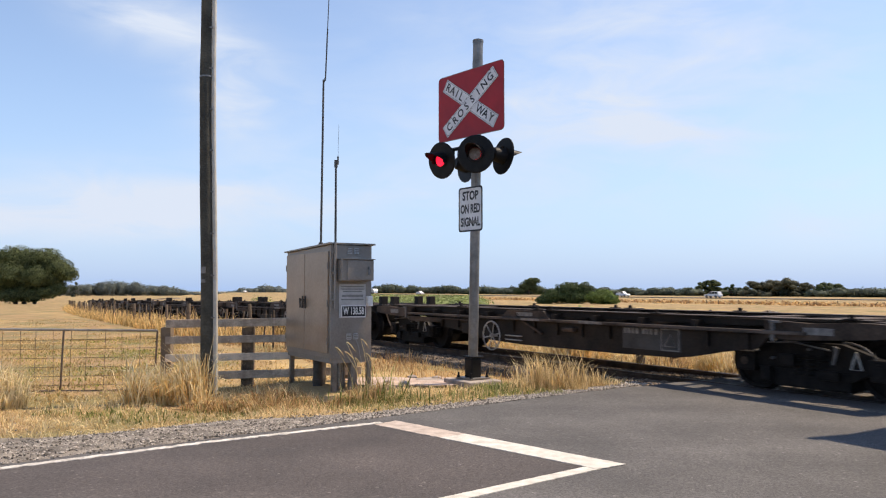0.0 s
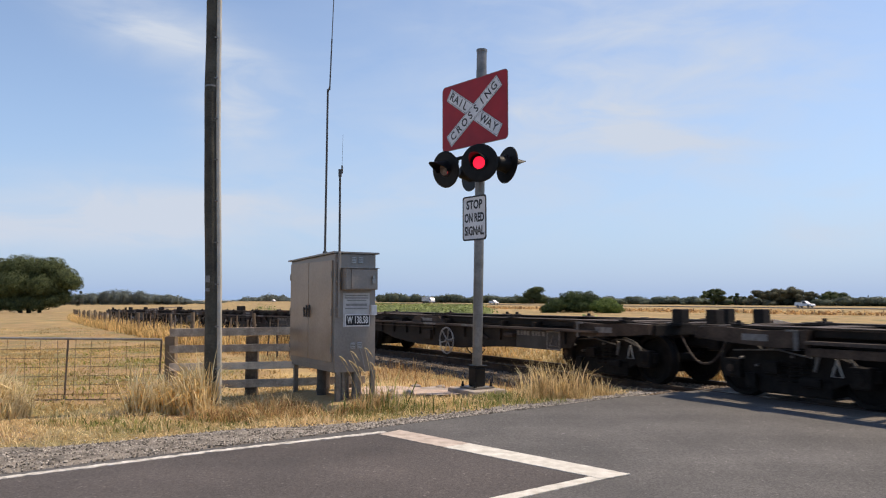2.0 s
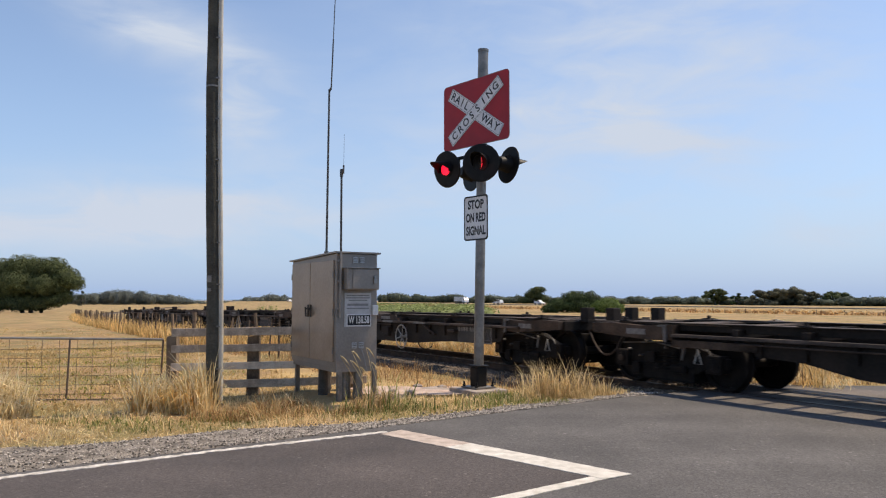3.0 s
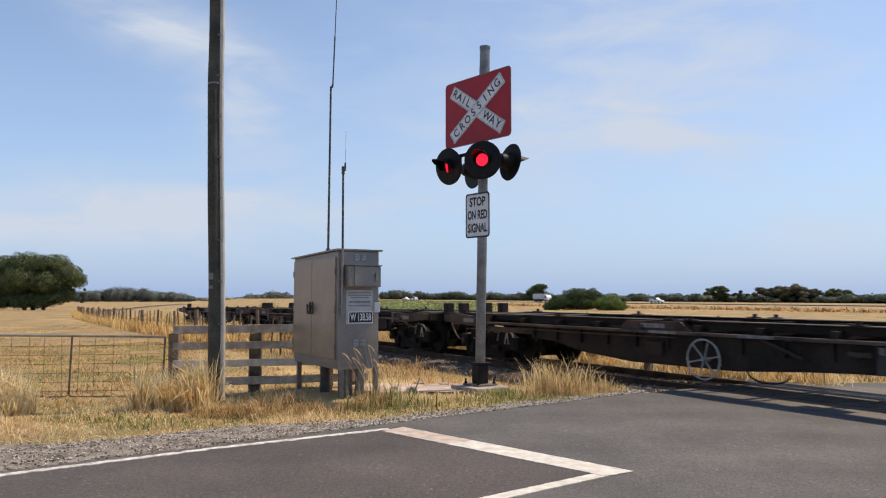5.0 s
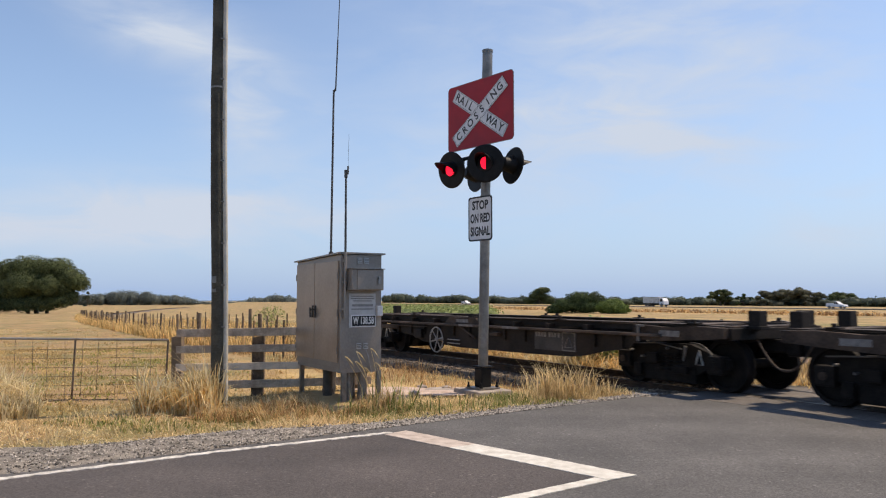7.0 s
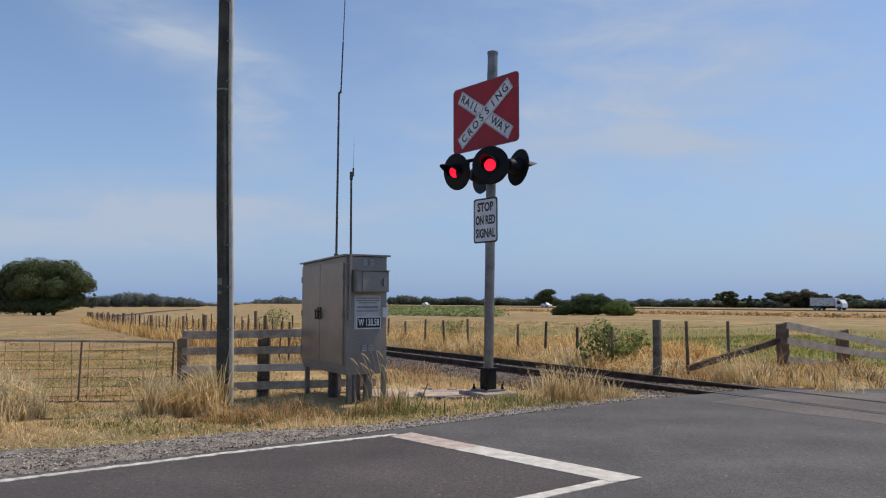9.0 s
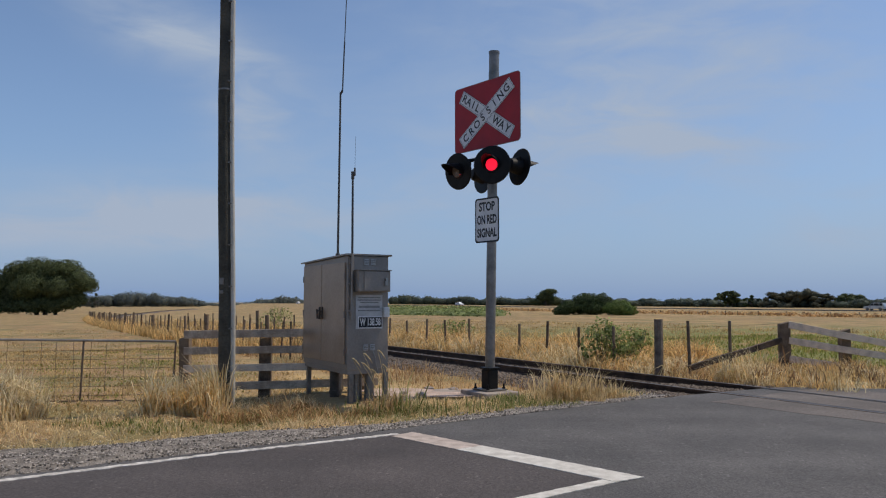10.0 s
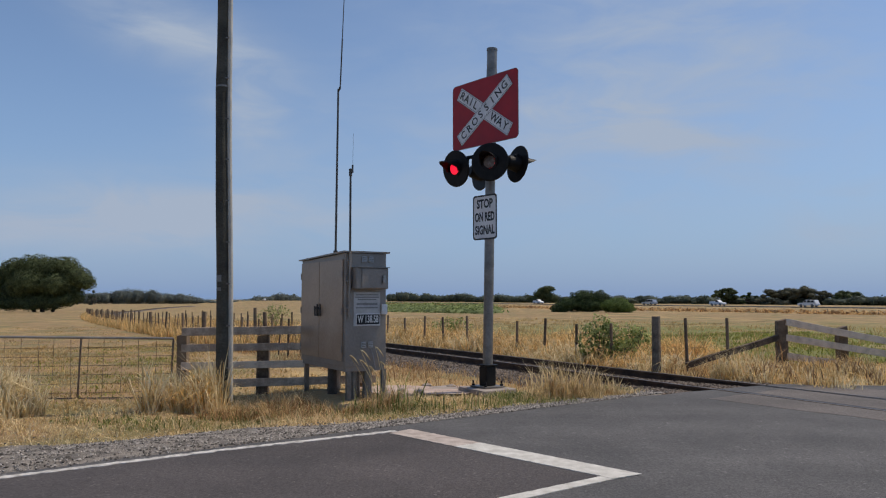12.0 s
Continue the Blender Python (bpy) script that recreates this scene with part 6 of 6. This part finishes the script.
    grass("signal_tufts", rng, np.concatenate([tuft(rng, 2.4, 10.95, 0.13, 0.12, 170), tuft(rng, 1.8, 10.8, 0.45, 0.2, 260), tuft(rng, 2.72, 11.15, 0.12, 0.1, 150), tuft(rng, 2.1, 10.6, 0.15, 0.1, 150), tuft(rng, 1.3, 10.5, 0.2, 0.1, 120), tuft(rng, 2.2, 11.1, 0.7, 0.2, 350)]), 0.14, 0.40, 0.010, 1.0, STRAW, "small dry tufts beside the ballast")
    grass("verge_edge_grass", rng, shoulder(scatter(rng, 7500, road_point, 2.6, 9.8, 7.25, 8.9)), 0.05, 0.22, 0.010, 1.3, STRAW, "dry grass fringe along the road edge")
    near = patchy(rng, scatter(rng, 9000, rail_point, -24, -10.0, 6.3, 8.85), 0.9)
    grass("trackside_grass", rng, near, 0.08, 0.34, 0.012, 1.1, STRAW_RED, "dry russet grass beside the ballast")
    far = tussocks(rng, patchy(rng, scatter(rng, 4000, rail_point, -34, -12.0, 11.5, 16.0), 0.9, 0.8), 14, 0.11)
    grass("far_side_grass", rng, far, 0.4, 1.1, 0.026, 1.7, GOLD, "tall dry grass along the far side of the track")
    far = tussocks(rng, patchy(rng, scatter(rng, 950, rail_point, -34, -11.4, 11.5, 13.6), 0.9, 1.3), 34, 0.17)
    grass("far_side_straw", rng, far, 0.4, 1.0, 0.022, 2.3, PALE_STRAW, "bleached lodged grass along the far side of the track")
    far = tussocks(rng, patchy(rng, scatter(rng, 480, rail_point, -34, -12.0, 11.9, 15.0), 0.9, 0.6), 14, 0.09)
    grass("far_side_stalks", rng, far, 0.3, 0.75, 0.014, 1.2, BROWN_STALK, "withered brown stalks along the railway fence")
    far = tussocks(rng, patchy(rng, scatter(rng, 1800, rail_point, -80, -34, 11.5, 17.0), 0.8, 0.8), 14, 0.12)
    grass("distant_trackside_grass", rng, far, 0.3, 0.85, 0.03, 0.8, GOLD, "tall dry grass further along the track")
    far = tussocks(rng, patchy(rng, scatter(rng, 900, rail_point, -46, -9.6, 11.5, 13.6), 0.8, 0.9), 16, 0.07)
    grass("far_side_russet", rng, far, 0.25, 0.75, 0.015, 0.9, STRAW_RED, "russet dry grass tufts along the railway fence")
    verge = tussocks(rng, scatter(rng, 4200, rail_point, -125, -23, 6.6, 8.7), 8, 0.15)
    grass("line_side_grass", rng, verge, 0.35, 1.0, 0.035, 0.9, GOLD, "dry grass between the paddock fence and the track")
    grass("brown_shrub", rng, np.concatenate([tuft(rng, 3.3, 15.5, 0.3, 0.22, 900), tuft(rng, 3.75, 15.6, 0.28, 0.2, 650), tuft(rng, 2.3, 16.8, 0.22, 0.2, 300)]), 0.5, 1.05, 0.012, 1.3, BROWN_STALK, "withered brown shrub at the railway fence")
    corner = scatter(rng, 1500, rail_point, -11.5, -5.6, 11.2, 16.0)
    corner = corner[np.array([(x * ROAD_LEFT.x + y * ROAD_LEFT.y) > 5.6 + 0.4 * noise.noise((x, y, 0)) for x, y in corner])]
    k = len(corner)
    grass("corner_grass", rng, tussocks(rng, corner[:k * 4 // 10], 13, 0.08), 0.12, 0.44, 0.014, 1.3, GOLD, "tall dry grass at the crossing corner")
    grass("corner_straw", rng, tussocks(rng, corner[k * 4 // 10:k * 8 // 10], 12, 0.09), 0.10, 0.40, 0.013, 1.6, PALE_STRAW, "bleached lodged grass at the crossing corner")
    grass("corner_russet", rng, tussocks(rng, corner[k * 8 // 10:k * 9 // 10], 12, 0.07), 0.2, 0.5, 0.013, 1.1, BROWN_STALK, "withered brown tufts at the crossing corner")
    grass("strainer_grass", rng, np.concatenate([tuft(rng, 5.55, 14.2, 0.5, 0.35, 420)]), 0.35, 0.8, 0.013, 1.1, PALE_STRAW, "tall bleached grass round the timber post at the corner")
    paddock = tussocks(rng, patchy(rng, np.concatenate([scatter(rng, 4200, rail_point, -60, -12, -14, 5.8), scatter(rng, 7500, rail_point, -30, -12, -9, 5.8)]), 0.8, 0.5), 10, 0.12)
    grass("paddock_grass", rng, paddock, 0.05, 0.17, 0.018, 1.8, PASTURE, "cropped dry pasture grass")
    grass("paddock_green", rng, tussocks(rng, patchy(rng, np.concatenate([scatter(rng, 900, rail_point, -24, -13, -3, 5.0), tuft(rng, -10.2, 25.5, 1.8, 2.6, 260), tuft(rng, -7.4, 19.5, 1.0, 1.4, 160)]), 0.8, 0.4), 10, 0.12), 0.05, 0.13, 0.02, 1.4, MEADOW, "greener pasture grass behind the gate")
    field = tussocks(rng, patchy(rng, scatter(rng, 3200, rail_point, -75, -12, 14, 44), 0.8, 0.3), 10, 0.15)
    grass("field_grass", rng, field, 0.12, 0.36, 0.03, 1.2, PASTURE, "dry pasture grass beyond the railway fence")
    grass("field_green", rng, tussocks(rng, scatter(rng, 2300, rail_point, -25, -6, 15.0, 34), 10, 0.15), 0.10, 0.30, 0.026, 1.1, MEADOW, "green pasture beyond the railway fence")


def build_seed_grass():
    """Tall pale grass whose ripe heads droop before the cabinet."""
    x, y = -0.84, 9.52
    plant = empty("seed_grass", Matrix.Translation((x, y, ground_height(x, y))), "tall pale grass with drooping seed heads beside the cabinet", "grass")
    for k, (dx, top, reach) in enumerate(((-0.32, 0.74, 0.12), (-0.18, 0.80, 0.12), (0.0, 0.84, 0.11), (-0.2, 0.68, 0.13), (0.06, 0.66, 0.10), (-0.08, 0.60, 0.10))):
        foot, crest = Vector((0.03 * k - 0.08, 0.02 * (k % 3), 0)), Vector((dx, 0.01 * k, top))
        bend = [foot.lerp(crest, s / 6) + Vector((0.08 * math.sin(math.pi * s / 6), 0, 0)) for s in range(7)]
        tip = [crest + Vector((reach * s / 4, 0, -0.13 * (s / 4) ** 1.6)) for s in range(1, 5)]
        part("stalk", tube(bmesh.new(), bend + tip[:1], 0.0032, n=5), PALE_STRAW, plant)
        head = bmesh.new()
        for a, b, r0, r1 in zip([crest] + tip, tip, (0.003, 0.007, 0.008, 0.005), (0.007, 0.008, 0.005, 0.0015)):
            rod(head, a, b, r0, r1, n=7)
        part("seed_head", head, PALE_STRAW, plant, "pale drooping seed head")


def pebbles(name, rng, xyz, low, high, material, label):
    base = np.array([(1, 0, 0), (-1, 0, 0), (0, 1, 0), (0, -1, 0), (0, 0, 1), (0, 0, -1)], float)
    tris = np.array([(0, 2, 4), (2, 1, 4), (1, 3, 4), (3, 0, 4), (2, 0, 5), (1, 2, 5), (3, 1, 5), (0, 3, 5)])
    n = len(xyz)
    size = rng.uniform(low, high, (n, 1, 1)) * rng.uniform(0.6, 1.3, (n, 6, 1))
    turn = rng.random(n) * np.pi
    shape = base[None] * size
    x = shape[:, :, 0] * np.cos(turn)[:, None] - shape[:, :, 1] * np.sin(turn)[:, None]
    y = shape[:, :, 0] * np.sin(turn)[:, None] + shape[:, :, 1] * np.cos(turn)[:, None]
    pts = np.stack([x, y, shape[:, :, 2] * 0.7], 2) + xyz[:, None, :]
    faces = (tris[None] + np.arange(n)[:, None, None] * 6).reshape(-1, 3)
    tagged(solid(name, pts.reshape(-1, 3).tolist(), faces.tolist(), material), label, "stones", kind="stuff")


def build_stones():
    rng = np.random.default_rng(21)
    outer = [road_point(r, 7.02 + 2.35 * smooth(5.0, 0.2, r) + 0.35 + 0.3 * noise.noise((r * 1.7, 0, 0))) for r in np.arange(-14, 9.6, 0.25)]
    verts, n = [], len(outer)
    for r, p in zip(np.arange(-14, 9.6, 0.25), outer):
        q = road_point(r, 6.96)
        for k in range(7):
            c = q.lerp(p, k / 6)
            verts.append((c.x, c.y, max(ground_height(c.x, c.y) + 0.034 - 0.022 * (k == 6) + 0.006 * noise.noise((c.x * 5, c.y * 5, 0)), ground_height(c.x, c.y) + 0.005) if k else -0.012))
    faces = [(i * 7 + k, i * 7 + k + 1, (i + 1) * 7 + k + 1, (i + 1) * 7 + k) for i in range(n - 1) for k in range(6)]
    tagged(solid("gravel_shoulder", verts, faces, GRAVEL, smooth=True), "loose grey-brown gravel shoulder beside the road", "gravel", kind="structure")
    spots = []
    while len(spots) < 9500:
        r = rng.uniform(-3.5, 9.4)
        m = 6.98 + abs(rng.normal()) * (0.18 + 1.1 * smooth(5.0, 0.2, r))
        p = road_point(r, m)
        spots.append((p.x, p.y, ground_height(p.x, p.y) + 0.036))
    pebbles("loose_gravel", rng, np.array(spots), 0.005, 0.018, STONES, "loose gravel stones along the road edge")
    spots = []
    for a, y in zip(-7.95 - np.abs(rng.normal(size=21000)) * np.where(np.arange(21000) < 6000, 2.5, 11.0), rng.uniform(-2.3, 2.3, 21000)):
        if abs(abs(y) - 0.5685) < 0.07:
            continue
        p = rail_point(a, TRACK + y)
        crown = -0.135 - 0.24 * smooth(1.15, 2.6, abs(y)) + 0.06 * smooth(-10.5, -8.2, a) + (0.02 if abs(y) < 0.4 else 0.0)
        spots.append((p.x, p.y, crown - fall(a) + rng.uniform(-0.008, 0.012)))
    pebbles("ballast_stones", rng, np.array(spots), 0.016, 0.036, BALLAST_STONE, "crushed grey ballast stones round the sleepers")
    # a bare pinkish patch and a few pieces of rubble by the signal footing
    bm = bmesh.new()
    for k, (x, y, s) in enumerate(((-0.15, 12.05, 0.8), (0.28, 12.25, 0.7), (-0.6, 11.75, 0.65), (0.0, 11.7, 0.6), (-0.75, 12.2, 0.6))):
        ring_ = [bm.verts.new((x + s * (1 + 0.25 * noise.noise((i * 0.8, k, 0))) * math.cos(i * 0.449), y + 0.55 * s * math.sin(i * 0.449), ground_height(x, y) + 0.05 + 0.004 * k)) for i in range(14)]
        bm.faces.new(ring_)
    tagged(part("bare_grit", bm, PINK_GRIT), "bare pinkish gritty patch beside the signal footing", "grit", kind="structure")
    for x, y, s in ((-0.35, 11.5, 0.09), (-0.62, 11.75, 0.06), (0.15, 12.4, 0.07), (-0.25, 12.5, 0.08)):
        bm = bmesh.new()
        bmesh.ops.create_icosphere(bm, subdivisions=1, radius=s)
        for v in bm.verts:
            v.co = Vector((v.co.x * 1.5, v.co.y, v.co.z * 0.6)) * (1 + 0.25 * noise.noise(v.co * 9 + Vector((x, y, 0))))
        ob = part("rubble_stone", bm, CONCRETE)
        ob.matrix_basis = pose(x, y, ground_height(x, y) + 0.07, 0, 0, x * 200)
        tagged(ob, "pale broken stone lying on the verge", "stone", "rubble stones on the verge")


# ---------------------------------------------------------------- traffic on the far road
TRAFFIC = []


def wheels_of(vehicle, spots, r=0.33):
    for x, y in spots:
        bm = bmesh.new()
        rod(bm, (x, y - 0.1, r), (x, y + 0.1, r), r, n=16)
        tyre = part("wheel", bm, RUBBER, vehicle)
        bm = bmesh.new()
        rod(bm, (x, y - 0.11, r), (x, y + 0.11, r), r * 0.6, n=12)
        part("rim", bm, GALV, tyre)


def build_car(label, paint, shape):
    """Local x: the way it drives. shape: 'ute' or 'wagon'."""
    car = empty("car", Matrix(), label, "car", "cars on the far road")
    bm = bmesh.new()
    prism(bm, [(-2.35, 0.35), (-2.4, 0.75), (-2.3, 0.98), (0.9, 1.0), (2.1, 0.88), (2.35, 0.65), (2.3, 0.35)], -0.87, 0.87)
    bmesh.ops.bevel(bm, geom=list(bm.edges), offset=0.05, segments=2, affect="EDGES")
    part("body", bm, paint, car)
    back = -0.5 if shape == "ute" else -2.2
    bm = bmesh.new()
    prism(bm, [(back, 0.97), (back + 0.18, 1.62), (0.25, 1.66), (1.15, 0.97)], -0.76, 0.76)
    bmesh.ops.bevel(bm, geom=list(bm.edges), offset=0.05, segments=2, affect="EDGES")
    part("cabin", bm, paint, car)
    for s in (-1, 1):
        for x0, x1 in (((back + 0.22, 0.0), (0.06, 0.85)) if shape == "ute" else ((back + 0.3, -1.2), (-1.1, -0.1), (0.0, 0.85))):
            bm = bmesh.new()
            prism(bm, [(x0, 1.04), (x0 + 0.04, 1.52), (min(x1, 0.36), 1.54), (x1, 1.04)], *sorted((s * 0.755, s * 0.772)))
            part("window", bm, GLASS_DARK, car)
    if shape == "ute":
        part("canopy", box(bmesh.new(), (-1.45, 0, 1.12), (1.75, 1.6, 0.30), bevel=0.04), paint, car)
    wheels_of(car, [(x, y) for x in (-1.45, 1.4) for y in (-0.78, 0.78)])
    return car


def build_truck():
    truck = empty("truck", Matrix(), "white box truck driving on the far road", "truck")
    part("cargo_box", box(bmesh.new(), (-1.6, 0, 1.95), (6.4, 2.3, 1.9), bevel=0.05), CAR_SILVER, truck, "pale silver cargo box")
    part("roof_deflector", box(bmesh.new(), (-1.6, 0, 2.93), (6.3, 2.2, 0.07), bevel=0.02), CAR_WHITE, truck)
    bm = bmesh.new()
    prism(bm, [(1.75, 0.6), (1.75, 2.55), (2.9, 2.55), (3.6, 1.7), (3.65, 0.6)], -1.1, 1.1)
    bmesh.ops.bevel(bm, geom=list(bm.edges), offset=0.06, segments=2, affect="EDGES")
    cab = part("cab", bm, CAR_WHITE, truck)
    for s in (-1, 1):
        bm = bmesh.new()
        prism(bm, [(2.2, 1.5), (2.2, 2.3), (2.85, 2.3), (3.25, 1.5)], *sorted((s * 1.09, s * 1.115)))
        part("window", bm, GLASS_DARK, cab)
    part("chassis", box(bmesh.new(), (-0.6, 0, 0.72), (8.0, 0.9, 0.25), bevel=0.03), BLACK_PAINT, truck)
    wheels_of(truck, [(x, y) for x in (-3.6, -2.5, 2.7) for y in (-1.0, 1.0)], 0.48)
    return truck


def shrink(vehicle, k):
    """A smaller vehicle of the same build."""
    for ob in vehicle.children_recursive:
        ob.data.transform(Matrix.Scale(k, 4))
    return vehicle


def build_traffic():
    white_ute = shrink(build_car("white utility with a covered tray driving on the far road", CAR_WHITE, "ute"), 0.84)
    TRAFFIC.append((white_ute, -147.0, 25.6, 0.0, 147.6))
    TRAFFIC.append((copy_thing(white_ute, Matrix()), -256.3, 23.7, 0.0, 147.6))
    silver = shrink(build_car("silver station wagon driving on the far road", CAR_SILVER, "wagon"), 0.88)
    TRAFFIC.append((silver, 205.0, -28.75, 180.0, 144.4))
    white = shrink(build_car("white station wagon driving on the far road", CAR_WHITE, "wagon"), 0.88)
    TRAFFIC.append((copy_thing(white_ute, Matrix()), -382.8, 21.8, 0.0, 147.6))
    TRAFFIC.append((copy_thing(white_ute, Matrix()), -484.4, 24.5, 0.0, 147.6))
    TRAFFIC.append((copy_thing(white, Matrix()), 233.0, -27.4, 180.0, 144.4))
    TRAFFIC.append((white, -115.3, -29.2, 180.0, 144.4))
    TRAFFIC.append((shrink(build_truck(), 0.84), -298.45, 22.8, 0.0, 147.8))
    lane = [field_point(-330, 142.5), field_point(260, 142.5), field_point(260, 149.5), field_point(-330, 149.5)]
    sheet("far_road", lane, -0.46, ASPHALT, "distant grey highway across the fields", "road", thick=0.3)


build_trees()
build_stones()
build_traffic()
build_grass()
build_seed_grass()


# ---------------------------------------------------------------- what moves
LEFT_LIT = [(-1.0, 0.40), (1.04, 1.70), (2.35, 3.03), (3.69, 4.36), (5.03, 5.70), (6.35, 7.01), (7.68, 8.34), (9.01, 9.66), (10.31, 10.96), (11.64, 12.6)]


def flasher_rows(m, lit):
    """The lens disc turns its lit side out while its lamp is on."""
    rows, last = [], None
    for k in range(0, 361):
        t = k / 30
        want = 0.0 if lit(t) else 180.0
        if last is None:
            rows.append((t, m @ pose(0, 0, 0, 0, want, 0)))
        elif want != last:
            for i in range(4):
                rows.append((t + i / 30, m @ pose(0, 0, 0, 0, last + (want - last) * i / 3, 0)))
        last = want
    rows.append((12.0, m @ pose(0, 0, 0, 0, last, 0)))
    out = {round(t, 4): (t, p) for t, p in rows if t >= 0}
    return [out[t] for t in sorted(out)]


def motions():
    on_left = lambda t: any(a - 0.08 <= t < b + 0.03 for a, b in LEFT_LIT)
    on_right = lambda t: not any(a + 0.03 <= t < b - 0.08 for a, b in LEFT_LIT)
    for (lens, m), lit in zip(FLASHERS, (on_left, on_right)):
        walk(lens, flasher_rows(m, lit))
    for wagon, a in TRAIN:
        walk(wagon, [(t / 2, rail_pose(a + travel(t / 2), TRACK, 0.009, PITCH / 2)) for t in range(25)])
        for bogie in wagon.children:
            for axle in bogie.children:
                if axle.name.startswith("wheelset"):
                    x = axle.location.x
                    walk(axle, [(k / 30, pose(x, 0, 0.405, 0, math.degrees(travel(k / 30) / 0.405) % 360, 0)) for k in range(361)])
    for vehicle, a, speed, turn, b in TRAFFIC:
        walk(vehicle, [(float(t), field_pose(a + speed * t, b, -0.455, turn)) for t in range(0, 13, 2)])


motions()
